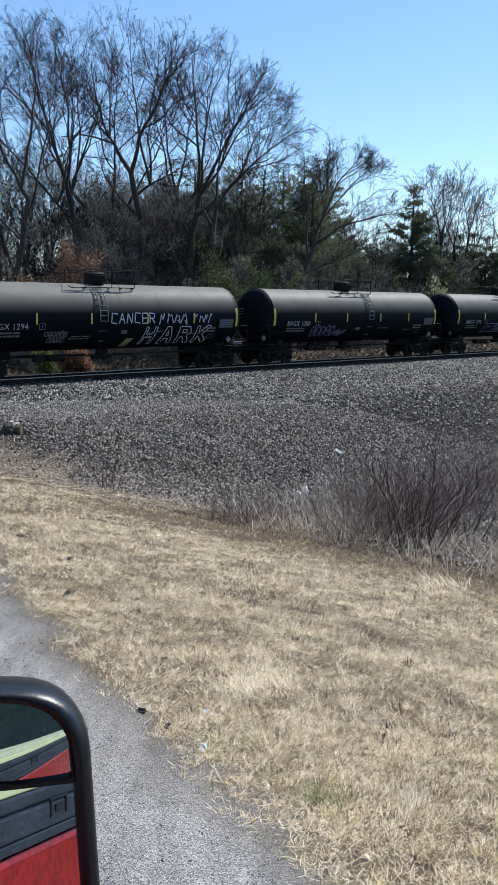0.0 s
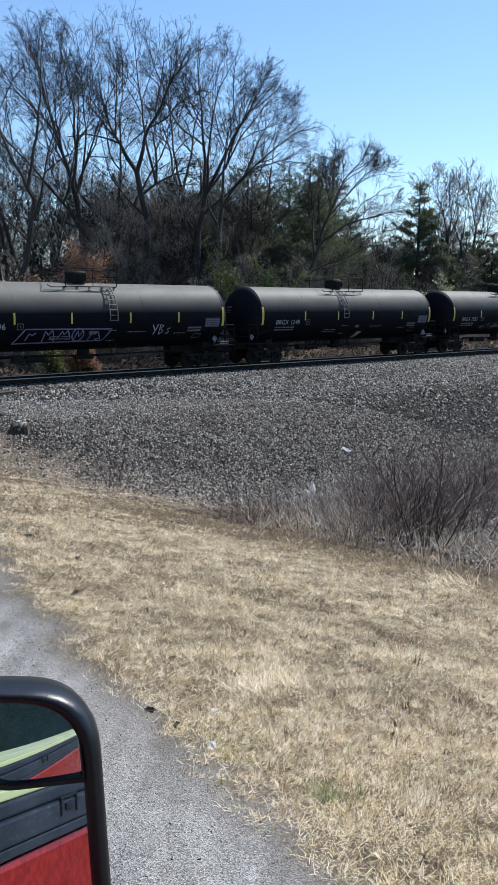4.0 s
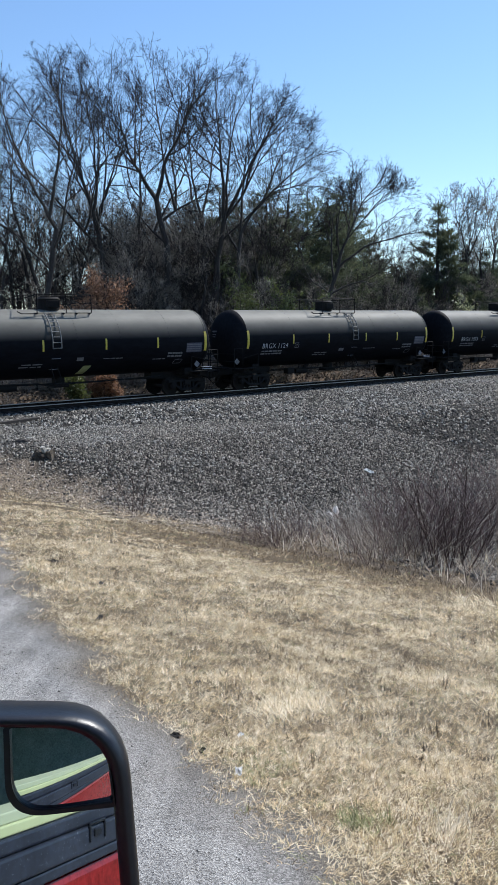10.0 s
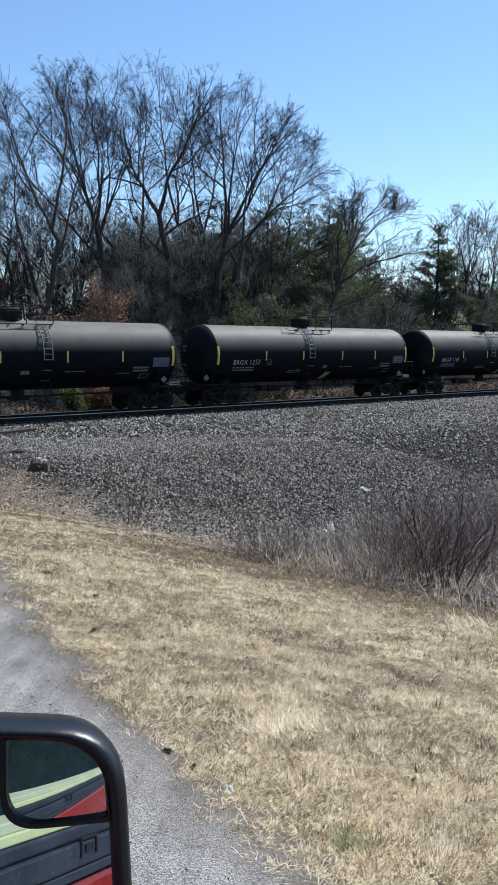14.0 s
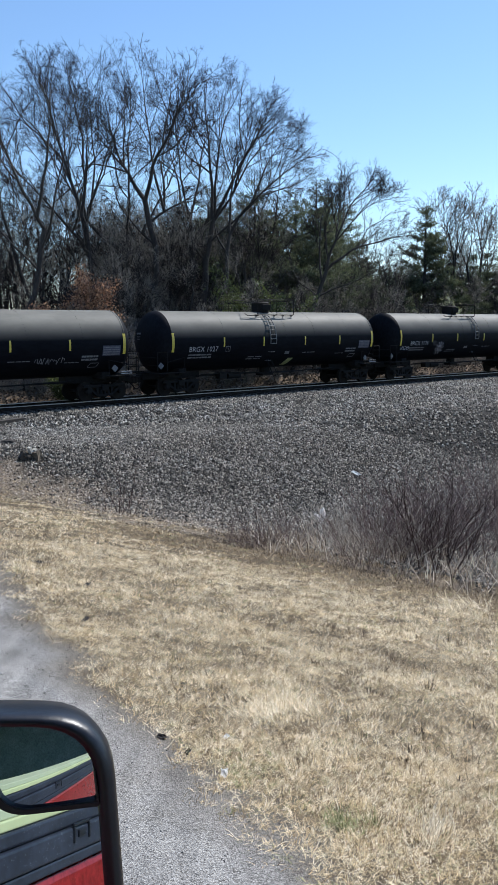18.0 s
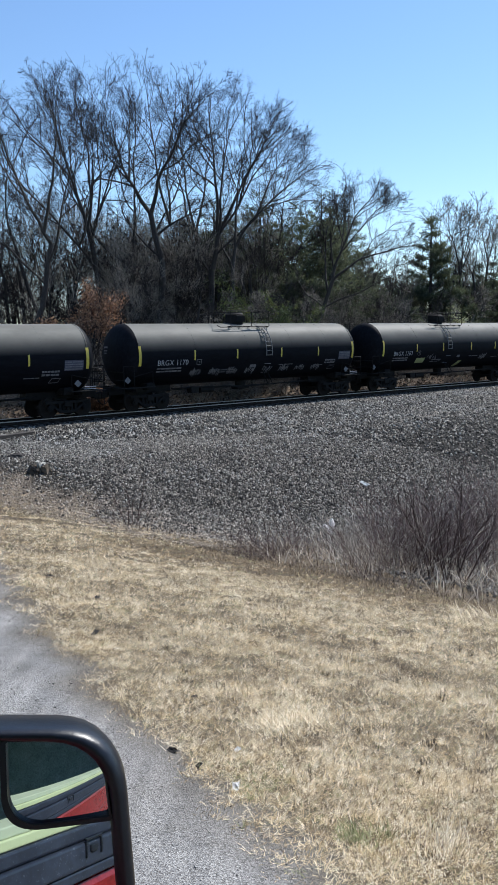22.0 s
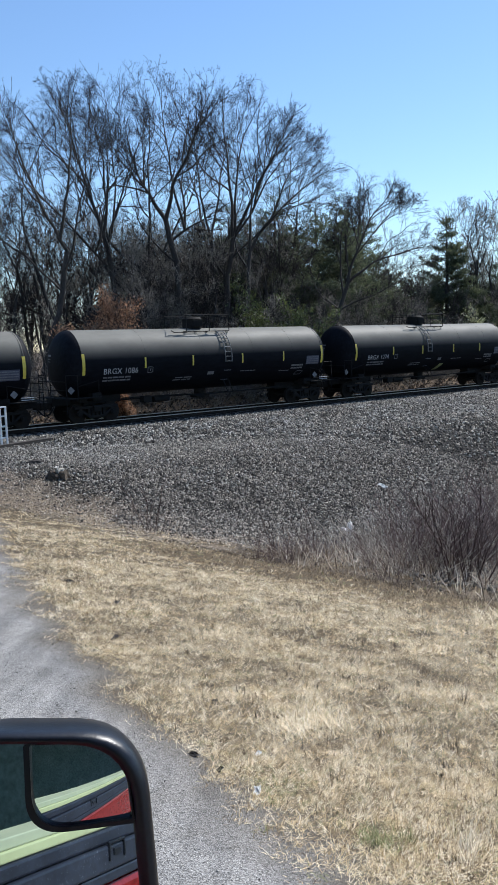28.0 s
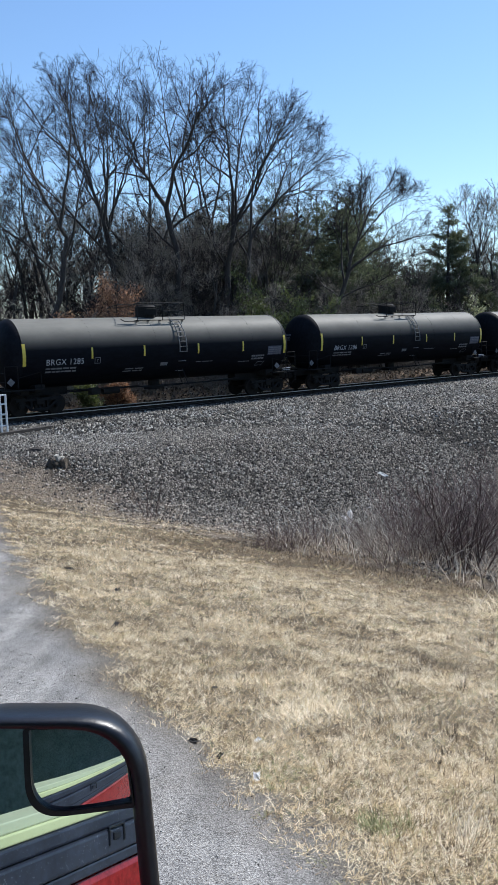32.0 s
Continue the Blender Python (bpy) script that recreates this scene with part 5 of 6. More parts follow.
def oak_sapling():
    lv = grow(301, height=5.3, radius=0.07, limbs=7, spread=40, levels=3, kids=(0, 6, 5), fork=0.3, twist=0.15)
    t = put("young_oak", None)
    put("trunk", mesh_of("trunk", *tubes(lv[0], 7), M_BARK, True), t)
    tagged(put("branchwork", mesh_of("branchwork", *tubes(lv[1] + lv[2] + lv[3], 3), M_BARK), t), kind="stuff")
    pts = np.array([s[3:6] for s in lv[2] + lv[3] if s[5] > 3.5])
    pts = np.repeat(pts, 11, 0) + np.random.RandomState(5).normal(size=(len(pts) * 11, 3)) * 0.2
    tagged(put("leaf_mass", mesh_of("leaf_mass", *cards(pts, 6, 0.07, 0.55), M_OAKLEAF), t), kind="stuff")
    return t


oak = plant(oak_sapling(), *aim(-9.1, 41.5), 30, 1.1, "young oak still holding rust-brown dead leaves")


def leafy_bush(seed, height, width, mat, leaf, density):
    """A bush or small tree still in leaf: stems and a loose, uneven mass of leaves."""
    rs = np.random.RandomState(seed)
    lv = grow(seed, height=height, radius=0.05, limbs=7, spread=42, levels=3, kids=(0, 6, 5), fork=0.2, twist=0.15)
    t = put("evergreen_bush", None)
    tagged(put("branchwork", mesh_of("branchwork", *tubes([s for l in lv for s in l], 3), M_BARK), t), kind="stuff")
    pts = np.array([s[3:6] for s in lv[2] + lv[3] if s[5] > 0.3])
    pts = np.repeat(pts, density, 0)
    pts = pts + rs.normal(size=pts.shape) * width * 0.1
    tagged(put("leaf_mass", mesh_of("leaf_mass", *cards(pts, seed + 1, leaf, 0.35), mat), t), kind="stuff")
    return t


translucent(M_GREENLEAF, 0.4, (1.5, 1.5, 1.0))
M_SILVERLEAF = material("pale_silvery_leaves", (0.3, 0.32, 0.2), 0.7)
base_color(M_SILVERLEAF, per_piece(M_SILVERLEAF, [(0.0, (0.16, 0.18, 0.09)), (1.0, (0.42, 0.43, 0.28))]))
translucent(M_SILVERLEAF, 0.35, (1.2, 1.2, 1.0))
plant(leafy_bush(501, 6.6, 2.2, M_GREENLEAF, 0.11, 7), *aim(1.0, 42.6), 0, 1, "bright green leafy young evergreen beside the woods", "bush")
plant(leafy_bush(502, 1.7, 1.2, M_GREENLEAF, 0.07, 7), *aim(-11.2, 39.4), 0, 1, "low green evergreen bush behind the track", "bush")
plant(leafy_bush(503, 1.5, 1.2, M_OAKLEAF, 0.07, 5), *aim(-9.2, 39.6), 0, 1, "low bush of rusty dead leaves behind the track", "bush")
plant(leafy_bush(504, 5.8, 2.4, M_SILVERLEAF, 0.12, 6), *aim(15.9, 45.0), 0, 1, "pale silvery-green leafy bush before the pines", "bush")


def brush(seed, height, stems, spread, mat, name="shrub", thick=1.0):
    rng = random.Random(seed)
    stem_rows, twig_rows = [], []
    for _ in range(stems):
        az, out = rng.uniform(0, 6.28), rng.random() ** 0.7 * spread
        p = Vector((math.cos(az) * out * 0.45, math.sin(az) * out * 0.45, -0.05))
        d = Vector((math.cos(az) * out * 0.8, math.sin(az) * out * 0.8, 1.0)) + Vector((rng.gauss(0, 0.18), rng.gauss(0, 0.18), 0))
        L = height * rng.uniform(0.55, 1.1)
        r = 0.009 * thick * rng.uniform(0.6, 1.4)
        for i in range(6):
            d = (d + Vector((rng.gauss(0, 0.13), rng.gauss(0, 0.13), rng.gauss(0, 0.06)))).normalized()
            q = p + d * L / 6
            stem_rows.append((*p, *q, r * (1 - i / 7), r * (1 - (i + 1) / 7)))
            if i > 0:
                for _k in range(2):
                    e = (d + Vector((rng.gauss(0, 0.6), rng.gauss(0, 0.6), rng.gauss(0.1, 0.35)))).normalized()
                    m = p.lerp(q, rng.random())
                    l = L * rng.uniform(0.1, 0.28)
                    mid = m + e * l * 0.5
                    end = mid + (e + Vector((rng.gauss(0, 0.3), rng.gauss(0, 0.3), 0.2))).normalized() * l * 0.5
                    twig_rows += [(*m, *mid, r * 0.5, r * 0.4), (*mid, *end, r * 0.4, r * 0.25)]
            p = q
    t = put(name, None)
    tagged(put("cane_clump", mesh_of("cane_clump", *tubes(stem_rows, 4), mat), t), kind="stuff")
    tagged(put("twig_mass", mesh_of("twig_mass", *tubes(twig_rows, 3), mat), t), kind="stuff")
    return t


SH = "leafless reddish-brown shrub of many thin canes in the ditch"
M_REDCANE = varied("reddish_cane", [(0.3, (0.07, 0.046, 0.042)), (0.7, (0.19, 0.13, 0.12))], 3.0, rough=0.85, spec=0.2)
shrub_a = plant(brush(401, 2.5, 12, 0.9, M_CANE, thick=1.5), 13.2, 9.8, 0, 1, "dense dark leafless shrub standing in the ditch", "shrub", "ditch shrubs")
for a, p, turn, size in ((13.45, 9.65, 60, 0.8), (13.35, 10.3, 200, 0.7)):
    replant(shrub_a, a, p, turn, size)
M_STRAWCANE = varied("bleached_cane", [(0.3, (0.28, 0.24, 0.19)), (0.7, (0.56, 0.5, 0.42))], 3.0, rough=0.85, spec=0.2)
pale_cane = plant(brush(404, 1.3, 11, 1.3, M_STRAWCANE, thick=1.05), 12.95, 10.5, 0, 1, "bleached bent dead canes beside the dark shrub", "shrub", "ditch shrubs")
for a, p, size in ((13.2, 11.5, 0.95), (13.1, 12.4, 0.6), (13.0, 8.6, 0.5), (13.7, 8.5, 0.6), (13.9, 11.8, 1.2), (14.6, 11.4, 1.3), (13.6, 12.2, 1.0), (14.9, 13.6, 0.8), (13.35, 11.6, 1.45), (13.0, 10.9, 1.2), (13.9, 13.0, 0.7)):
    replant(pale_cane, a, p, rng.uniform(0, 360), size)
shrub_b = plant(brush(402, 2.0, 13, 1.0, M_REDCANE, thick=1.0), *aim(12.5, 11.8), 0, 1, SH, "shrub", "ditch shrubs")
shrub_d = plant(brush(405, 2.0, 14, 1.0, M_SHRUB, thick=0.8), *aim(14.5, 12.4), 0, 1, "leafless greyish-pink shrub of thin canes in the ditch", "shrub", "ditch shrubs")
for i in range(40):
    az = 9.5 + 11 * rng.random() ** 0.8
    p = rng.uniform(10.4, 12.6 + 0.28 * (az - 9))
    replant((shrub_b, shrub_d)[i % 2], *aim(az, p), rng.uniform(0, 360), rng.uniform(0.5, 0.85 + 0.06 * (az - 9)))
for i in range(26):
    a, p = aim(rng.uniform(-1, 10.5), rng.uniform(12.6, 13.9))
    replant((shrub_b, shrub_d)[i % 2], a, p, rng.uniform(0, 360), rng.uniform(0.2, 0.45))
shrub_c = plant(brush(403, 1.3, 9, 1.5, M_CANE, thick=1.2), 10.55, 17.6, 0, 1, "small sparse leafless bush at the stone's edge", "shrub", "ditch shrubs")
for a, p, size in ((10.8, 17.2, 0.6), (12.4, 15.5, 0.5), (11.9, 13.6, 0.7), (13.5, 14.5, 0.8), (16, 13, 1.0), (19, 14, 0.9)):
    replant(shrub_c, a, p, rng.uniform(0, 360), size)
# undergrowth between the track and the woods
under_a = plant(brush(411, 1.8, 36, 1.0, M_PALEBARK, "undergrowth_bush", 1.2), 30, 40.5, 0, 1, "grey leafless undergrowth bush behind the track", "bush", "undergrowth")
under_b = plant(brush(412, 2.4, 34, 1.0, M_LITTWIG, "undergrowth_bush", 1.2), 35, 41.0, 0, 1, "dark leafless undergrowth bush behind the track", "bush", "undergrowth")
for i in range(170):
    a, p = rng.uniform(18, 90), rng.uniform(41.5, 50)
    replant((under_a, under_b)[i % 2], a, p, rng.uniform(0, 360), rng.uniform(0.6, 1.5))
for i in range(70):
    a, p = rng.uniform(16, 80), rng.uniform(39.9, 42.2)
    replant(under_a, a, p, rng.uniform(0, 360), rng.uniform(0.35, 0.7))
for i in range(56):
    a, p = aim(rng.uniform(-17, 18), rng.uniform(41.6, 45.5))
    replant((under_b, under_a)[i % 2], a, p, rng.uniform(0, 360), rng.uniform(1.0, 2.0))


# ---- stone, grass and litter ----
def seen_area(n, d0, d1, seed, a0=-26, a1=24):
    """Random places in a fan in front of the vehicle, even over the ground."""
    rs = np.random.RandomState(seed)
    d = np.sqrt(rs.uniform(d0 * d0, d1 * d1, n))
    az = np.radians(rs.uniform(a0, a1, n))
    x, y = d * np.sin(az), d * np.cos(az)
    return x * U[0] + y * U[1], x * R[0] + y * R[1], rs


def stones():
    """Crushed stone, finer where it lies near."""
    for d0, d1, n, r0, r1, seed in ((10, 21, 66000, 0.021, 0.043, 1), (21, 33, 92000, 0.028, 0.055, 2), (33, 72, 104000, 0.042, 0.075, 3)):
        a, p, rs = seen_area(n, d0, d1, seed)
        wob = 0.4 * waves(a, p, 11, 1.6)
        e = edge_of_grass(p)
        keep = (a > e + wob - 0.2) & (p < 34.75) & (p > 3)
        keep &= rs.uniform(size=n) < np.clip((a - e + 0.4) / 1.6, 0.25, 1)
        keep &= rs.uniform(size=n) < np.maximum(np.clip((a - 9.8) / 3.5, 0.3, 1), p > 29)
        keep &= (p < 34.75) & ((p > 8) | (rs.uniform(size=n) < 0.5))
        a, p = a[keep], p[keep]
        n = len(a)
        c = a[:, None] * U + p[:, None] * R
        size = rs.uniform(r0, r1, n)
        near_soil = smooth((edge_of_grass(p) + 3.2 - a + 0.8 * waves(a, p, 53, 2.0)) / 2.5)
        soily = rs.uniform(size=n) < 0.85 * near_soil * smooth((p - 7) / 5)
        dirty = rs.uniform(size=n) < 0.22 + 0.66 * smooth((29.0 - p - 0.09 * (a - 14) + 1.5 * waves(a, p, 51, 6.0)) / 7.0)
        size = size * np.where(soily, 0.72, 1.0)
        c[:, 2] = ground(a, p) + 0.45 * size
        q = rs.normal(size=(n, 3, 3))
        e0 = q[:, 0] / np.linalg.norm(q[:, 0], axis=1)[:, None]
        e1 = np.cross(e0, q[:, 1])
        e1 /= np.linalg.norm(e1, axis=1)[:, None]
        e2 = np.cross(e0, e1)
        ax = np.stack([e0, -e0, e1, -e1, e2, -e2], 1) * rs.uniform(0.6, 1.3, (n, 6, 1)) * size[:, None, None]
        v = (c[:, None, :] + ax).reshape(-1, 3)
        tri = np.array([[0, 2, 4], [2, 1, 4], [1, 3, 4], [3, 0, 4], [2, 0, 5], [1, 2, 5], [3, 1, 5], [0, 3, 5]])
        for pick, mat, label in ((soily, M_SOILSTONE, "small earth-stained stones at the edge of the grass"), (~dirty & ~soily, M_STONE, "loose grey crushed railway stone covering the track bed"), (dirty & ~soily, M_DIRTY, "weathered brown-grey crushed stone on the ditch slope")):
            idx = np.flatnonzero(pick)
            vv = v.reshape(n, 6, 3)[idx].reshape(-1, 3)
            ff = (np.arange(len(idx))[:, None, None] * 6 + tri[None]).reshape(-1, 3)
            mid = vv[ff].mean(1) - vv.reshape(-1, 6, 3).mean(1)[ff[:, 0] // 6]
            ff = ff[mid[:, 2] > -0.35 * np.linalg.norm(mid, axis=1)]
            tagged(new("ballast_stones", mesh_of("ballast_stones", vv, ff, mat)), label, "gravel", kind="stuff")


def grit():
    """Loose chips on the road edge."""
    a, p, rs = seen_area(34000, 2.3, 13, 5, -26, 20)
    wob = 0.22 * waves(a, p, 11, 1.6)
    keep = (a < road_edge(p) + wob + 0.25) & (rs.uniform(size=len(a)) < np.clip(0.3 + 0.45 * waves(a, p, 41, 0.8) + 0.7 * np.exp(-((a - road_edge(p)) / 0.35) ** 2), 0.06, 1))
    a, p = a[keep], p[keep]
    n = len(a)
    c = a[:, None] * U + p[:, None] * R
    c[:, 2] = ground(a, p) + 0.001
    ax = rs.normal(size=(n, 4, 3)) * (rs.uniform(0.0018, 0.006, n) * (0.6 + 0.1 * (a * a + p * p) ** 0.5))[:, None, None]
    ax[..., 2] = np.abs(ax[..., 2]) * 0.35
    v = (c[:, None, :] + ax).reshape(-1, 3)
    tri = np.array([[0, 1, 2], [0, 2, 3], [0, 3, 1], [1, 3, 2]])
    f = (np.arange(n)[:, None, None] * 4 + tri[None]).reshape(-1, 3)
    ob = new("road_grit", mesh_of("road_grit", v, f, M_STONE))
    tagged(ob, "fine grey stone chips scattered on the road shoulder", "grit", kind="stuff")


def edge_chips():
    """Small stones trodden into the soil between grass and ballast."""
    a, p, rs = seen_area(60000, 15, 34, 15, -22, 6)
    e = edge_of_grass(p)
    keep = (a > e - 0.9 + 0.3 * waves(a, p, 54, 1.0)) & (a < e + 3.0) & (p > 13) & (p < 32) & (rs.uniform(size=len(a)) < 0.8)
    a, p = a[keep], p[keep]
    n = len(a)
    c = a[:, None] * U + p[:, None] * R
    c[:, 2] = ground(a, p) + 0.004
    ax = rs.normal(size=(n, 4, 3)) * rs.uniform(0.01, 0.028, n)[:, None, None]
    ax[..., 2] = np.abs(ax[..., 2]) * 0.8
    tri = np.array([[0, 1, 2], [0, 2, 3], [0, 3, 1], [1, 3, 2]])
    f = (np.arange(n)[:, None, None] * 4 + tri[None]).reshape(-1, 3)
    tagged(new("edge_chips", mesh_of("edge_chips", (c[:, None, :] + ax).reshape(-1, 3), f, M_SOILSTONE)), "small earth-stained stone chips along the grass edge", "gravel", kind="stuff")


edge_chips()


def blades(a, p, rs, length, width, lie, seed_dir=None, plain=False):
    """Bent grass blades of two segments at places on the ground."""
    n = len(a)
    c = a[:, None] * U + p[:, None] * R
    c[:, 2] = ground(a, p) - 0.005
    az = rs.uniform(0, 6.283, n) if seed_dir is None else seed_dir + rs.normal(size=n) * 0.9
    tilt = np.clip(lie + rs.normal(size=n) * 0.28, 0.05, 1.5)
    L = length * rs.uniform(0.5, 1.4, n)
    d0 = np.stack([np.cos(az) * np.sin(tilt), np.sin(az) * np.sin(tilt), np.cos(tilt)], 1)
    t2 = np.clip(tilt + rs.uniform(0.0, 0.5, n), 0, 1.62)
    az2 = az + rs.normal(size=n) * 0.5
    d1 = np.stack([np.cos(az2) * np.sin(t2), np.sin(az2) * np.sin(t2), np.cos(t2)], 1)
    s = np.stack([-np.sin(az), np.cos(az), 0 * az], 1) * (width * rs.uniform(0.6, 1.4, n))[:, None]
    m = c + d0 * (L * 0.5)[:, None]
    e = m + d1 * (L * 0.5)[:, None]
    if plain:
        return np.stack([c - s, c + s, e], 1).reshape(-1, 3), np.arange(n * 3).reshape(n, 3)
    v = np.stack([c - s, c + s, m - s * 0.8, m + s * 0.8, e], 1).reshape(-1, 3)
    b = np.arange(n)[:, None] * 5
    f = np.concatenate([b + np.array([[0, 1, 3]]), b + np.array([[0, 3, 2]]), b + np.array([[2, 3, 4]])], 0)
    return v, f


def grass():
    """Matted dry grass in tufts; a tuft shares its lie and colour."""
    for lo, hi, tufts, k, spread, length, width in ((2.4, 5.0, 17000, 12, 0.03, 0.056, 0.0016), (5.0, 8.5, 25000, 10, 0.038, 0.056, 0.0027), (8.5, 14, 30000, 10, 0.05, 0.062, 0.0047), (14, 27, 28000, 9, 0.08, 0.08, 0.0084)):
        ta, tp, rs = seen_area(tufts, lo, hi, int(lo * 10))
        wob = 0.15 * waves(ta, tp, 11, 1.6) + 0.1 * waves(ta, tp, 12, 0.5)
        dense = np.clip((ta - road_edge(tp) - wob) / 0.45 + 0.15, 0, 1) * np.clip((edge_of_grass(tp) + 1.3 - ta + 3 * wob) / 1.2, 0, 1)
        dense *= np.clip(1.05 + 0.18 * waves(ta, tp, 22, 0.22), 0.7, 1)
        dense *= 1 - 0.85 * smooth((tp - 19.5) / 4) * smooth((ta - 7.2) / 1.5)
        pick = rs.uniform(size=tufts) < dense
        ta, tp = ta[pick], tp[pick]
        n = len(ta)
        shade = 0.1 + 0.05 * waves(ta, tp, 62, 3.5) + 0.25 * waves(ta, tp, 63, 0.25) + 1.1 * rs.normal(size=n) - 2.3 * smooth((ta - edge_of_grass(tp) + 4.2) / 3.2) * smooth((17 - tp) / 4) - 0.35 * smooth((3.4 - tp) / 2) * smooth((ta - 2.2) / 1.5)
        kind = np.where(shade > 0.3, 0, np.where(shade > -0.4, 1, 2))
        kind = np.where(rs.uniform(size=n) < 0.035 + 0.4 * np.exp(-((ta - 2.75) ** 2 + (tp - 2.5) ** 2) / 0.02) + 0.25 * np.exp(-((ta - 2.75) ** 2 + (tp - 3.25) ** 2) / 0.03), 3, kind)
        lie = rs.uniform(0, 6.283, n)
        tall = rs.uniform(0.75, 1.35, n)
        for c in range(4):
            idx = np.repeat(np.flatnonzero(kind == c), k)
            m = len(idx)
            if m == 0:
                continue
            a = ta[idx] + rs.normal(size=m) * spread
            p = tp[idx] + rs.normal(size=m) * spread
            v, f = blades(a, p, rs, length, width, 1.3, lie[idx], lo > 4)
            ob = new("dry_grass", mesh_of("dry_grass", v, f, STRAWS[c]))
            tagged(ob, ("short matted bleached dry grass", "short matted straw-coloured grass", "short brown dead grass on the verge", "sparse green blades among the dry grass")[c], "grass", kind="stuff")


def weeds():
    a, p, rs = seen_area(70000, 12, 24, 77, -6, 24)
    e = edge_of_grass(p)
    dense = np.exp(-((a - e - 1.3) / 1.4) ** 2) * np.clip((14.6 - p) / 2.5, 0, 1) * np.clip(-0.1 + 0.8 * waves(a, p, 31, 0.8), 0.05, 1)
    dense *= 1 - 0.92 * np.exp(-(((a - 13.2) / 1.5) ** 2 + ((p - 9.9) / 1.1) ** 2))
    keep = rs.uniform(size=len(a)) < dense
    a, p = a[keep], p[keep]
    v, f = blades(a, p, rs, 0.6, 0.0065, 0.8)
    ob = new("bleached_weeds", mesh_of("bleached_weeds", v, f, M_PALEWEED))
    tagged(ob, "tall bleached dead weeds along the ditch", "weeds", kind="stuff")


def leaf_litter():
    rs = np.random.RandomState(9)
    n = 26000
    a, p = rs.uniform(12, 85, n), 38.8 + rs.exponential(2.4, n)
    c = a[:, None] * U + p[:, None] * R
    c[:, 2] = ground(a, p) + rs.uniform(0.0, 0.12, n)
    ob = new("leaf_litter", mesh_of("leaf_litter", *cards(c, 10, 0.09, 0.6), M_LITTER))
    tagged(ob, "brown fallen leaves on the bank behind the track", "leaves", kind="stuff")


def dead_stems():
    """Small dark clumps of dead stems and soil-dark thatch in the mown grass."""
    # The dark clumps also stand in for shaded hollows between tufts.
    ta, tp, rs = seen_area(420, 2.8, 16, 91)
    keep = (ta > road_edge(tp) + 0.25) & (ta < edge_of_grass(tp) - 0.3)
    ta, tp = ta[keep], tp[keep]
    # Extra dark stems draw the shadow band along the ditch edge.
    p2 = rs.uniform(6.5, 14.5, 700)
    a2 = edge_of_grass(p2) + rs.normal(size=700) * 0.5 - 0.5
    ta, tp = np.concatenate([ta, a2]), np.concatenate([tp, p2])
    k = rs.randint(6, 22, len(ta))
    idx = np.repeat(np.arange(len(ta)), k)
    far = np.clip(np.hypot(ta, tp) / 8, 0.5, 1.6)[idx]
    v, f = blades(ta[idx] + rs.normal(size=len(idx)) * 0.03 * far, tp[idx] + rs.normal(size=len(idx)) * 0.03 * far, rs, 0.075, 0.0026, 0.8)
    tagged(new("dead_stems", mesh_of("dead_stems", v, f, M_DEADSTEM)), "dark brown dead stems, also added as shaded hollows in the mown grass", "stems", kind="stuff")


def tussock(a, p, mat, label, count, length, width, spread, lie, heading, seed):
    """A clump of longer grass standing out of the mown verge."""
    rs = np.random.RandomState(seed)
    q = rs.normal(size=(count, 2)) * spread
    v, f = blades(a + q[:, 0], p + q[:, 1], rs, length, width, lie, None if heading is None else np.full(count, heading))
    tagged(new("grass_tussock", mesh_of("grass_tussock", v, f, mat)), label, "grass tuft", "grass tufts on the verge")


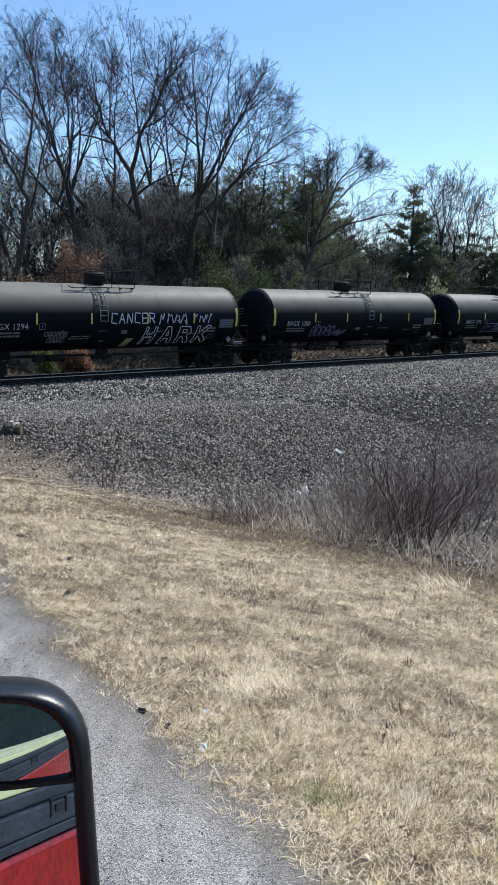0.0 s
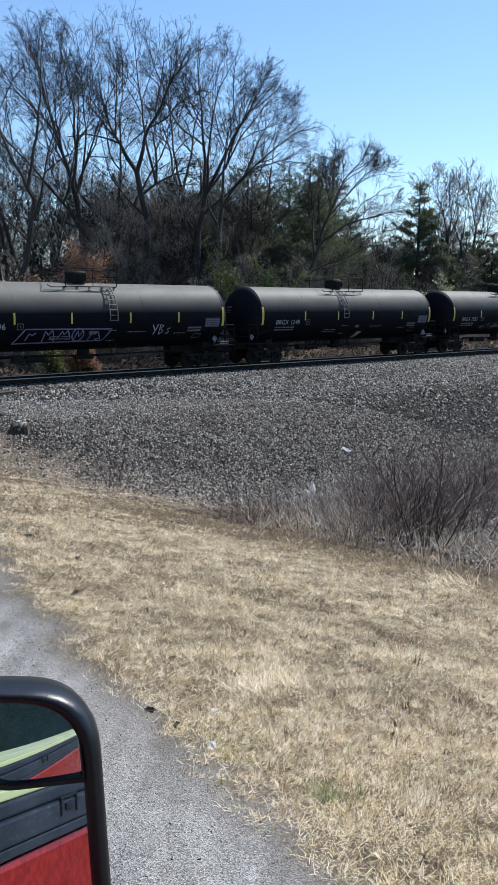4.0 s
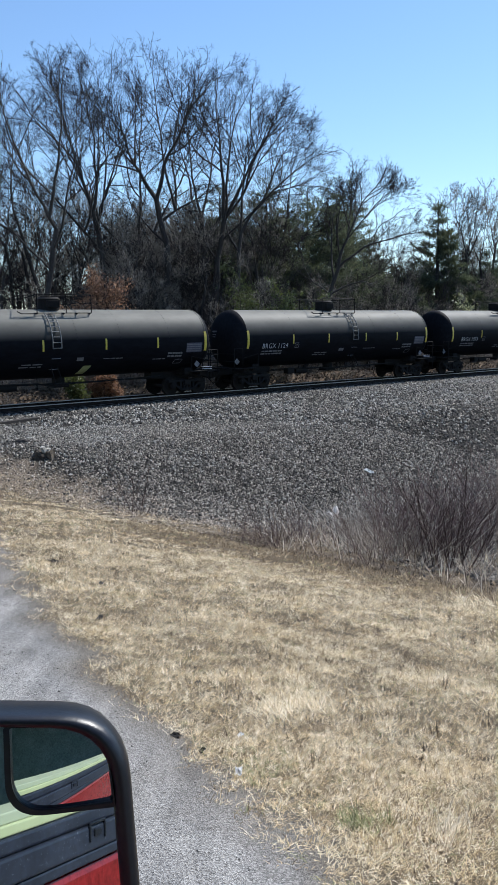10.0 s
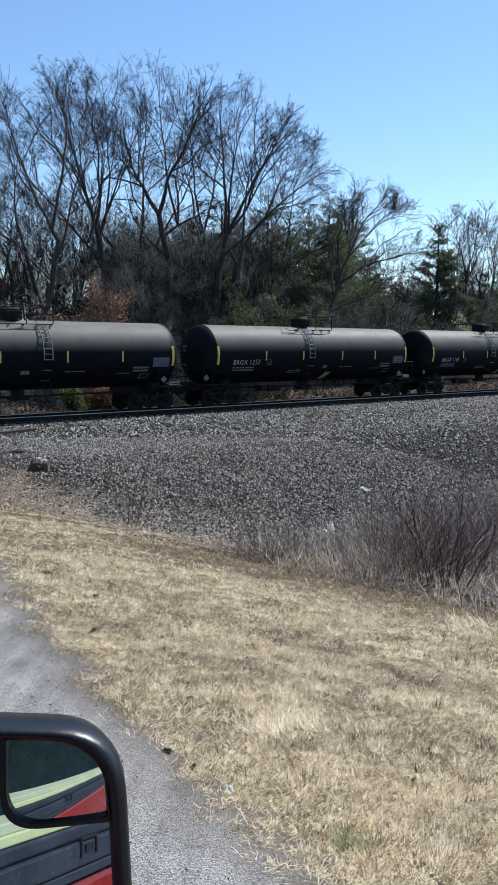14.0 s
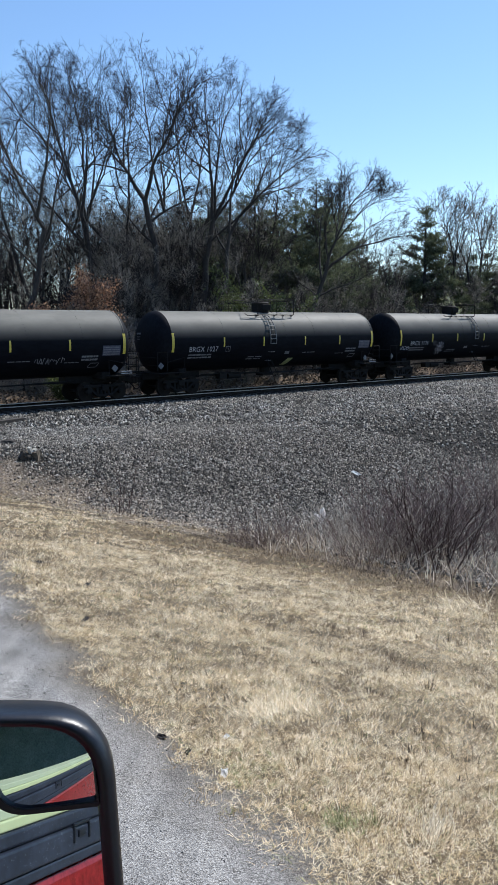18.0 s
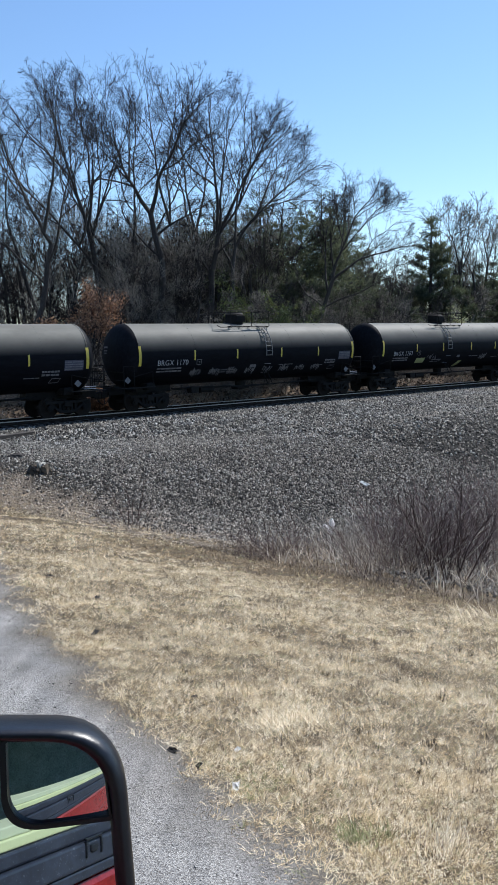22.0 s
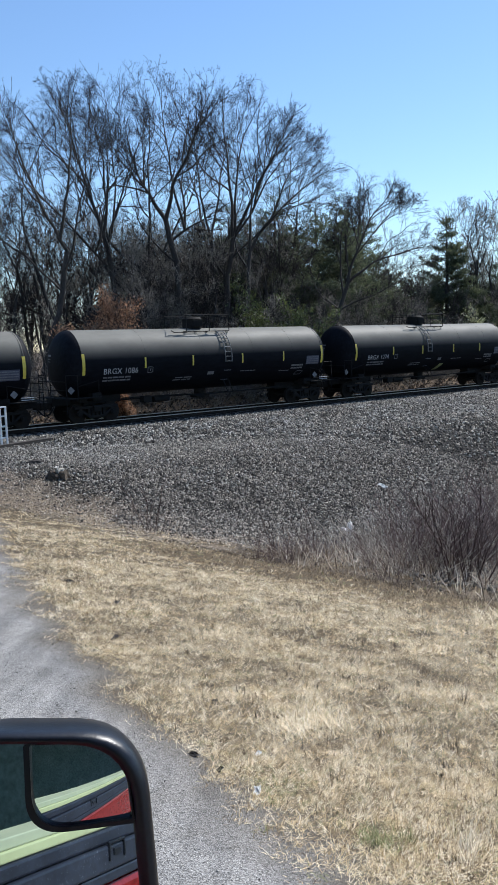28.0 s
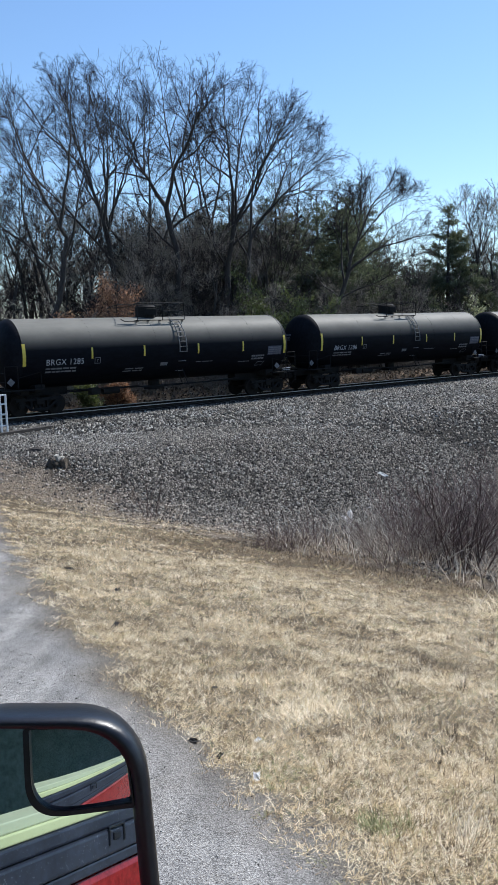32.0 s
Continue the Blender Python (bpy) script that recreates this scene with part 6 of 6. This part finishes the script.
PALE_TUFT, DARK_TUFT, GREEN_TUFT = "bleached flattened tuft of long dry grass", "clump of dark brown blades in the mown grass", "dry tuft with a few green blades"
# Some dark clumps are stand-ins for dark hollows and a rut's dark line.
for seed, (a, p, kind, count, length, spread, lie, heading) in enumerate((
        (3.05, 2.22, 0, 130, 0.13, 0.05, 0.8, None), (3.2, 2.3, 0, 70, 0.12, 0.05, 0.9, 1.0), (2.74, 2.52, 3, 110, 0.1, 0.035, 0.7, 2.4), (2.9, 2.45, 3, 60, 0.09, 0.04, 0.8, None),
        (3.88, 4.03, 0, 220, 0.13, 0.1, 1.1, 2.2), (3.55, 4.03, 0, 220, 0.13, 0.1, 1.1, 2.6), (3.7, 3.98, 0, 160, 0.12, 0.12, 1.15, 2.4), (3.35, 3.95, 0, 120, 0.11, 0.08, 1.1, 2.8),
        (4.35, 3.3, 2, 40, 0.1, 0.03, 0.5, None), (5.43, 4.03, 2, 40, 0.12, 0.04, 0.5, None), (4.31, 3.72, 2, 34, 0.09, 0.03, 0.6, None), (4.07, 3.7, 2, 30, 0.09, 0.025, 0.6, None), (3.13, 3.22, 2, 30, 0.08, 0.025, 0.6, None),
        (6.07, 4.92, 2, 60, 0.08, 0.07, 1.0, None), (5.09, 3.36, 2, 60, 0.08, 0.05, 1.0, None), (3.39, 2.31, 2, 36, 0.06, 0.03, 0.9, None), (5.16, 7.93, 2, 90, 0.1, 0.12, 1.1, None), (7.46, 5.29, 2, 70, 0.1, 0.09, 1.0, None),
        (6.67, 5.77, 2, 70, 0.09, 0.09, 1.0, None), (5.6, 4.2, 0, 150, 0.13, 0.1, 0.9, None), (9.6, 6.6, 0, 160, 0.3, 0.2, 1.2, 2.8), (10.4, 7.0, 0, 160, 0.32, 0.22, 1.2, 2.9), (3.3, 3.72, 2, 60, 0.14, 0.08, 1.25, 2.6), (3.6, 3.66, 2, 70, 0.14, 0.1, 1.25, 2.4))):
    tussock(a, p, M_DEADSTEM if kind == 2 else STRAWS[kind], {0: PALE_TUFT, 2: DARK_TUFT, 3: GREEN_TUFT}[kind], count, length, 0.0018 if p < 4.5 else 0.0028, spread, lie, heading, 900 + seed)


dead_stems()
stones()
grit()
grass()
weeds()
leaf_litter()

# ---- vehicle side and mirror ----
M_RED = varied("red_paint", [(0.3, (0.20, 0.012, 0.014)), (0.7, (0.24, 0.016, 0.018))], 2.0, rough=0.25, fine=90)
M_BLACKTRIM = varied("black_trim", [(0.3, (0.004, 0.005, 0.009)), (0.7, (0.008, 0.0105, 0.017))], 12.0, rough=0.38, fine=160, bump_s=0.15, bump_d=0.002)
M_BELT = varied("navy_belt_plastic", [(0.3, (0.012, 0.016, 0.03)), (0.7, (0.024, 0.03, 0.05))], 9.0, rough=0.5, fine=70)
belt_old = M_BELT.node_tree.nodes["Principled BSDF"].inputs["Base Color"].links[0].from_socket
base_color(M_BELT, mixed(M_BELT, ramp(M_BELT, noise_tex(M_BELT, 260.0, 2, 0.5), [(0.66, (0, 0, 0)), (0.72, (0.6, 0.6, 0.6))]), belt_old, (0.16, 0.17, 0.2)))
M_SEAL = varied("pale_green_trim", [(0.3, (0.34, 0.38, 0.21)), (0.7, (0.43, 0.47, 0.28))], 8.0, rough=0.6)
M_SEAL2 = varied("grey_green_trim", [(0.3, (0.3, 0.34, 0.24)), (0.7, (0.38, 0.42, 0.3))], 8.0, rough=0.6)
M_GREY = varied("grey_trim", [(0.3, (0.09, 0.1, 0.11)), (0.7, (0.14, 0.15, 0.16))], 14.0, rough=0.5)
M_CABIN = varied("dark_cabin_lining", [(0.3, (0.17, 0.23, 0.2)), (0.7, (0.28, 0.35, 0.31))], 6.0, rough=0.8, fine=60)
M_MIRROR = material("mirror_glass", (0.78, 0.84, 0.82), 0.015, 1.0)
FLANK = 0.05
CABM = pose(0, 0, 0, 0, 0, TURN)


def vehicle():
    """The side of the red vehicle; x across it, y towards its front, z up. The window above the sill is open."""
    v = thing("red_vehicle", CABM, "red vehicle with black belt moulding and an open side window", "vehicle")

    def slab(name, x0, x1, y0, y1, z0, z1, mat, label="", bevel=0.006):
        bm = bmesh.new()
        box(bm, x0, x1, y0, y1, z0, z1, bevel)
        return part(name, bm, mat, v, label)
    slab("door_panel", FLANK - 0.06, FLANK, -1.1, 0.62, 1.9, 2.868, M_RED, "glossy red door panel", 0.012)
    slab("fender", FLANK - 0.06, FLANK - 0.002, 0.63, 2.0, 1.9, 2.868, M_RED, "glossy red front wing", 0.012)
    slab("rear_side", FLANK - 0.06, FLANK - 0.002, -3.2, -1.11, 1.9, 2.868, M_RED, "glossy red rear side", 0.012)
    slab("lower_trim", FLANK - 0.05, FLANK + 0.004, -1.1, 0.62, 2.869, 2.884, M_BELT, "dark trim strip", 0.003)
    slab("belt_moulding", FLANK - 0.05, FLANK + 0.006, -1.1, 0.62, 2.885, 2.92, M_BELT, "dark navy belt moulding", 0.004)
    slab("belt_moulding", FLANK - 0.05, FLANK, -1.1, 0.62, 2.921, 2.942, M_BELT, "dark navy belt moulding", 0.004)
    bm = bmesh.new()
    for y0, y1, z0, z1 in ((0.128, 0.176, 2.921, 2.925), (0.128, 0.132, 2.898, 2.921), (0.172, 0.176, 2.898, 2.921), (0.142, 0.162, 2.904, 2.914)):
        box(bm, FLANK + 0.004, FLANK + 0.009, y0, y1, z0, z1, 0.0012)
    part("lock_surround", bm, M_BLACKTRIM, v, "small raised black outline on the belt moulding")
    slab("window_sill", FLANK - 0.06, FLANK - 0.004, -1.1, 0.62, 2.943, 2.957, M_SEAL, "pale yellow-green window sill", 0.002)
    slab("window_sill", FLANK - 0.07, FLANK - 0.01, -1.1, 0.62, 2.957, 2.972, M_SEAL2, "grey-green window sill", 0.002)
    slab("front_pillar", FLANK - 0.09, FLANK - 0.005, 0.53, 0.62, 2.972, 3.85, M_CABIN)
    slab("rear_pillar", FLANK - 0.09, FLANK - 0.005, -1.1, -0.75, 2.972, 3.85, M_CABIN)
    slab("roof", FLANK - 1.8, FLANK + 0.0, -1.1, 0.62, 3.85, 3.93, M_RED, "", 0.03)
    slab("cabin_floor", FLANK - 1.74, FLANK - 0.08, -1.1, 0.62, 2.0, 2.06, M_CABIN)
    slab("far_side", FLANK - 1.8, FLANK - 1.74, -1.1, 0.62, 1.9, 3.84, M_CABIN)
    slab("rear_bulkhead", FLANK - 1.74, FLANK - 0.1, -1.1, -1.04, 2.06, 3.84, M_CABIN)
    slab("dashboard", FLANK - 1.74, FLANK - 0.1, 0.45, 0.62, 2.06, 3.0, M_CABIN, "", 0.03)
    slab("far_wall", FLANK - 1.8, FLANK - 1.74, -3.2, -1.11, 1.9, 2.868, M_RED)
    slab("hood", FLANK - 1.74, FLANK - 0.07, 0.66, 2.02, 2.72, 2.84, M_RED, "glossy red bonnet", 0.05)
    slab("fender", FLANK - 1.8, FLANK - 1.742, 0.63, 2.0, 1.9, 2.83, M_RED, "", 0.012)
    slab("grille", FLANK - 1.7, FLANK - 0.1, 1.94, 2.02, 2.2, 2.7, M_BLACKTRIM, "black front grille", 0.03)
    slab("front_bumper", FLANK - 1.82, FLANK + 0.0, 2.03, 2.16, 1.86, 2.18, M_GREY, "", 0.04)
    slab("bed_floor", FLANK - 1.73, FLANK - 0.07, -3.2, -1.12, 2.25, 2.31, M_BLACKTRIM, "", 0.01)
    slab("tailgate", FLANK - 1.8, FLANK, -3.29, -3.21, 2.0, 2.86, M_RED, "glossy red tailgate", 0.02)
    slab("rear_bumper", FLANK - 1.8, FLANK, -3.42, -3.3, 1.86, 2.1, M_GREY, "", 0.04)
    for y in (-2.3, 1.35):
        for x, s in ((FLANK - 0.2, 1), (FLANK - 1.6, -1)):
            bm = bmesh.new()
            rod(bm, (x - 0.13, y, 1.80), (x + 0.13, y, 1.80), 0.43, 30)
            rod(bm, (x + s * 0.13, y, 1.80), (x + s * 0.138, y, 1.80), 0.4, 30, 0.36)
            tyre = part("tyre", bm, M_BLACKTRIM, v)
            bm = bmesh.new()
            rod(bm, (x + s * 0.1, y, 1.80), (x + s * 0.15, y, 1.80), 0.26, 24)
            rod(bm, (x + s * 0.15, y, 1.80), (x + s * 0.165, y, 1.80), 0.07, 12)
            part("rim", bm, M_GREY, tyre, "grey steel rim")
    return v


vehicle()

# Mirror: x along its face to the outside, y away from the viewer, z up in the plane of the glass.
M_SHADECONC = varied("shaded_brown_concrete", [(0.3, (0.03, 0.023, 0.017)), (0.7, (0.08, 0.064, 0.048))], 6.0, rough=0.95, fine=40, bump_s=0.5)
M_TANCONC = varied("soiled_tan_concrete", [(0.3, (0.1, 0.075, 0.052)), (0.7, (0.22, 0.17, 0.12))], 6.0, rough=0.95, fine=40, bump_s=0.5)
M_PALECONC = varied("pale_concrete", [(0.3, (0.4, 0.36, 0.3)), (0.7, (0.62, 0.58, 0.5))], 8.0, rough=0.9, fine=40, bump_s=0.4)
MN = Vector((0.162, -0.964, 0.21)).normalized()
MX = Vector((0, 0, 1)).cross(MN).normalized()
MZ = MN.cross(MX).normalized()
MO = Vector((-0.1222, 0.7017, 3.0101))
MIRROR = Matrix((( MX.x, -MN.x, MZ.x, MO.x), (MX.y, -MN.y, MZ.y, MO.y), (MX.z, -MN.z, MZ.z, MO.z), (0, 0, 0, 1)))


def rounded(corners, radii, n=7):
    """A closed outline with rounded corners, anticlockwise."""
    out = []
    k = len(corners)
    for i in range(k):
        p, q, s = Vector(corners[i - 1]), Vector(corners[i]), Vector(corners[(i + 1) % k])
        d0, d1 = (p - q).normalized(), (s - q).normalized()
        r = radii[i]
        a, b = q + d0 * r, q + d1 * r
        for j in range(n + 1):
            t = j / n
            out.append(tuple((1 - t) ** 2 * a + 2 * t * (1 - t) * q + t * t * b))
    return out


def loft(bm, loops, cap_first=False, cap_last=False):
    rings = [[bm.verts.new(p) for p in lp] for lp in loops]
    for a, b in zip(rings, rings[1:]):
        for i in range(len(a)):
            j = (i + 1) % len(a)
            bm.faces.new((a[i], a[j], b[j], b[i]))
    if cap_first:
        bm.faces.new(list(reversed(rings[0])))
    if cap_last:
        bm.faces.new(rings[-1])


def side_mirror():
    mir = thing("side_mirror", MIRROR, "black vehicle wing mirror with a rounded frame and inset spot mirror", "mirror")
    # outline of the mirror's opening in the plane of the glass
    outer = [(-0.16, -0.2), (0.034, -0.2), (0.022, 0.089), (-0.16, 0.107)]
    rad = [0.04, 0.04, 0.062, 0.05]

    def inset(d):
        c = [(outer[0][0] + d, outer[0][1] + d), (outer[1][0] - d, outer[1][1] + d), (outer[2][0] - d, outer[2][1] - d * 0.7), (outer[3][0] + d, outer[3][1] - d * 0.7)]
        return rounded(c, [max(r - d * 0.5, 0.012) for r in rad])
    bm = bmesh.new()
    loops = []
    for d, y in ((0.02, 0.10), (0.006, 0.07), (0.0, 0.03), (0.0, 0.004), (0.003, -0.006), (0.009, -0.010), (0.015, -0.006), (0.018, 0.004)):
        loops.append([(x, y, z) for x, z in inset(d)])
    loft(bm, loops, cap_first=True)
    part("housing", bm, M_BLACKTRIM, mir, "black plastic housing", True)
    bm = bmesh.new()
    loft(bm, [[(x, 0.0035, z) for x, z in inset(0.017)]], cap_last=True)
    part("glass", bm, M_MIRROR, mir, "main mirror glass")
    # inset convex glass in the upper outer corner
    g = rounded([(-0.083, 0.0115), (0.0075, 0.0115), (0.0015, 0.081), (-0.083, 0.088)], [0.034, 0.003, 0.026, 0.003], 16)
    dense = []
    for q0, q1 in zip(g, g[1:] + g[:1]):
        k = max(1, int(math.hypot(q1[0] - q0[0], q1[1] - q0[1]) / 0.0015))
        dense += [(q0[0] + (q1[0] - q0[0]) * i / k, q0[1] + (q1[1] - q0[1]) * i / k) for i in range(k)]
    g = dense
    bm = bmesh.new()
    cx, cz = -0.04, 0.045
    curve = 0.42
    rings = []
    for f in np.linspace(1.0, 0.01, 28):
        lp = []
        for x, z in g:
            X, Z = cx + (x - cx) * f, cz + (z - cz) * f
            lp.append((X, -0.0025 + ((X - cx) ** 2 + (Z - cz) ** 2) / (2 * curve) - 0.03 * (Z - cz), Z))
        rings.append(lp)
    loft(bm, rings, cap_last=True)
    part("spot_glass", bm, M_MIRROR, mir, "small convex spot mirror", True)
    bm = bmesh.new()
    outer_l = [(cx + (x - cx) * 1.08 - 0.002, z - 0.004 if z < 0.045 else z + 0.001) for x, z in g]
    loft(bm, [[(x, 0.004, z) for x, z in outer_l], [(x, -0.005, z) for x, z in outer_l], [(x, -0.005, z) for x, z in g], [(x, 0.003, z) for x, z in g]])
    part("spot_frame", bm, M_BLACKTRIM, mir)
    bm = bmesh.new()
    box(bm, -0.3, -0.15, 0.03, 0.07, -0.12, -0.06, 0.012)
    part("arm", bm, M_BLACKTRIM, mir)


side_mirror()


# ---- small things by the crossing ----
def concrete_block():
    """A broken footing: a tilted slab, a pale knob on it and rubble."""
    rs = random.Random(3)
    t = thing("concrete_block", Matrix.Translation(on_ground(11.05, 23.45, 0.06)) @ pose(0, 0, 0, 0, 0, TURN) @ Matrix.Diagonal((0.82, 0.82, 0.82, 1)), "broken block of weathered concrete on the stone", "concrete block")

    def lump(name, size, m, mat, cuts=2, rough=0.04):
        bm = bmesh.new()
        bmesh.ops.create_cube(bm, size=1, matrix=Matrix.Diagonal((*size, 1)))
        bmesh.ops.subdivide_edges(bm, edges=bm.edges[:], cuts=cuts, use_grid_fill=True)
        for v in bm.verts:
            v.co += Vector((rs.gauss(0, rough), rs.gauss(0, rough), rs.gauss(0, rough))) * min(size)
        bmesh.ops.transform(bm, matrix=m, verts=bm.verts[:])
        part(name, bm, mat, t)
    lump("slab", (0.32, 0.5, 0.42), pose(0.16, 0.06, 0.2, 0, -15, 30), M_TANCONC, 2, 0.06)
    # Left chunk darkened: the block's shadow side put into its brown colour.
    lump("slab", (0.42, 0.34, 0.3), pose(-0.2, 0.05, 0.2, 0, 34, -10), M_SHADECONC, 2, 0.09)
    lump("knob", (0.13, 0.16, 0.26), pose(-0.02, -0.03, 0.46, 0, -24, 20), M_PALECONC, 1)
    lump("knob", (0.12, 0.16, 0.14), pose(0.17, -0.03, 0.42, 0, -20, 30), M_PALECONC, 1)
    c = thing("earth_clod", Matrix.Translation(on_ground(11.7, 26.5, 0.0)) @ pose(0, 0, 0, 0, 0, 20), "dark clod of earth on the stone", "clod")
    bm = bmesh.new()
    bmesh.ops.create_icosphere(bm, subdivisions=3, radius=0.2)
    for v in bm.verts:
        v.co = Vector((v.co.x * 1.5, v.co.y, v.co.z * 0.7)) * (1 + rs.gauss(0, 0.08))
    part("clod", bm, M_TIE, c)


concrete_block()


def white_rail():
    t = thing("white_guard_rail", Matrix.Translation(on_ground(12.55, 31.0, 0.05)) @ pose(0, 0, 0, 0, 0, TURN + 8), "white painted tubular guard rail beside the crossing", "guard rail")
    for x in (-0.25, 0.0):
        bm = bmesh.new()
        box(bm, x - 0.035, x + 0.035, -0.035, 0.035, 0, 1.66, 0.008)
        part("post", bm, M_PAINTW, t)
    for x in (-1.9, -0.95):
        bm = bmesh.new()
        box(bm, x - 0.035, x + 0.035, -0.035, 0.035, 0, 1.66, 0.008)
        part("post", bm, M_PAINTW, t)
    for z in (0.45, 0.9, 1.3, 1.66):
        bm = bmesh.new()
        box(bm, -1.95, 0.035, -0.03, 0.03, z - 0.03, z + 0.03, 0.008)
        part("bar", bm, M_PAINTW, t)


white_rail()
bm = bmesh.new()
box(bm, -1.6, 1.25, -0.14, 0.14, 0, 0.14, 0.015)
timber = part("timber", bm, M_TIE, None)
timber.matrix_basis = Matrix.Translation(on_ground(13.55, 31.3, 0.02) + Vector((0, 0, 0.06))) @ pose(0, 0, 0, 0, 0, TURN + 18)
tagged(timber, "old dark wooden timber lying on the ballast", "timber")


def scrap(name, a, p, w, h, mat, label, category, seed, lift=0.0):
    """A crumpled sheet lying on the ground."""
    rs = random.Random(seed)
    bm = bmesh.new()
    n = 5
    vs = [[bm.verts.new(((i / n - 0.5) * w, (j / n - 0.5) * h, abs(rs.gauss(0, 0.12)) * h + 0.01)) for j in range(n + 1)] for i in range(n + 1)]
    for i in range(n):
        for j in range(n):
            bm.faces.new((vs[i][j], vs[i + 1][j], vs[i + 1][j + 1], vs[i][j + 1]))
    bmesh.ops.solidify(bm, geom=bm.faces[:], thickness=0.004)
    ob = part(name, bm, mat, None)
    ob.matrix_basis = Matrix.Translation(on_ground(a, p) + Vector((0, 0, lift))) @ pose(0, 0, 0, rs.uniform(-12, 12), rs.uniform(-12, 12), rs.uniform(0, 360))
    tagged(ob, label, category)


scrap("paper_scrap", 21.08, 18.94, 0.42, 0.16, M_WHITE, "white scrap of paper lying on the stone", "litter", 11, 0.08)
M_BAG = varied("thin_white_plastic", [(0.3, (0.72, 0.7, 0.68)), (0.7, (0.86, 0.84, 0.82))], 12.0, rough=0.5)
translucent(M_BAG, 0.55, (1.0, 0.98, 0.95))
bag_rs, bag_bm = random.Random(8), bmesh.new()
bmesh.ops.create_icosphere(bag_bm, subdivisions=3, radius=0.5)
for bv in bag_bm.verts:
    k = 1 + 0.22 * math.sin(9 * bv.co.x + 5 * bv.co.z) + bag_rs.gauss(0, 0.09)
    bv.co = Vector((bv.co.x * 0.42 * k + 0.3 * max(bv.co.z, 0), bv.co.y * 0.3 * k, (bv.co.z * 0.42 + 0.3) * k))
bag = part("plastic_bag", bag_bm, M_BAG, None)
bag.matrix_basis = Matrix.Translation(on_ground(15.9, 15.6, -0.08)) @ pose(0, 0, 0, 0, 0, 12) @ Matrix.Diagonal((0.72, 0.72, 0.75, 1))
tagged(bag, "torn white plastic bag caught in the weeds", "litter")
scrap("paper_scrap", 2.61, 3.28, 0.075, 0.04, M_WHITE, "crumpled white paper scrap on the verge", "litter", 2)
scrap("paper_scrap", 3.0, 3.75, 0.04, 0.03, M_WHITE, "small white paper scrap in the grass", "litter", 3)
scrap("dead_leaf", 2.61, 3.89, 0.07, 0.04, M_BARK, "curled dark brown dead leaf", "leaf", 4)
scrap("dead_leaf", 3.39, 4.74, 0.05, 0.04, M_LITTER, "pale curled dead leaf on the grass", "leaf", 14)
scrap("dead_leaf", 2.61, 3.62, 0.05, 0.035, M_BARK, "small dark leaf scrap on the verge", "leaf", 15)
scrap("dead_leaf", 4.71, 8.58, 0.12, 0.06, M_BARK, "dark broken bark scrap on the grass", "leaf", 16)
scrap("dead_leaf", 3.71, 6.84, 0.14, 0.05, M_BARK, "dark broken twig and leaf on the grass", "leaf", 5)
scrap("dead_leaf", 4.88, 10.21, 0.12, 0.1, M_BARK, "dark dead leaf on the grass", "leaf", 6)


def motions():
    times = [i * 1.0 for i in range(33)]
    for k, car in enumerate(CARS):
        walk(car, [(t, car_place(k, t)) for t in times])
        start = car_place(k, 0).translation
        for ob in car.children_recursive:
            if ob.name.startswith("wheelset"):
                x, y, z = ob.location
                rows = []
                for i in range(481):
                    t = i / 15
                    along = (car_place(k, t).translation - start).dot(Vector(U))
                    rows.append((t, pose(x, y, z, 0, math.degrees(along / 0.455), 0)))
                walk(ob, rows)


motions()
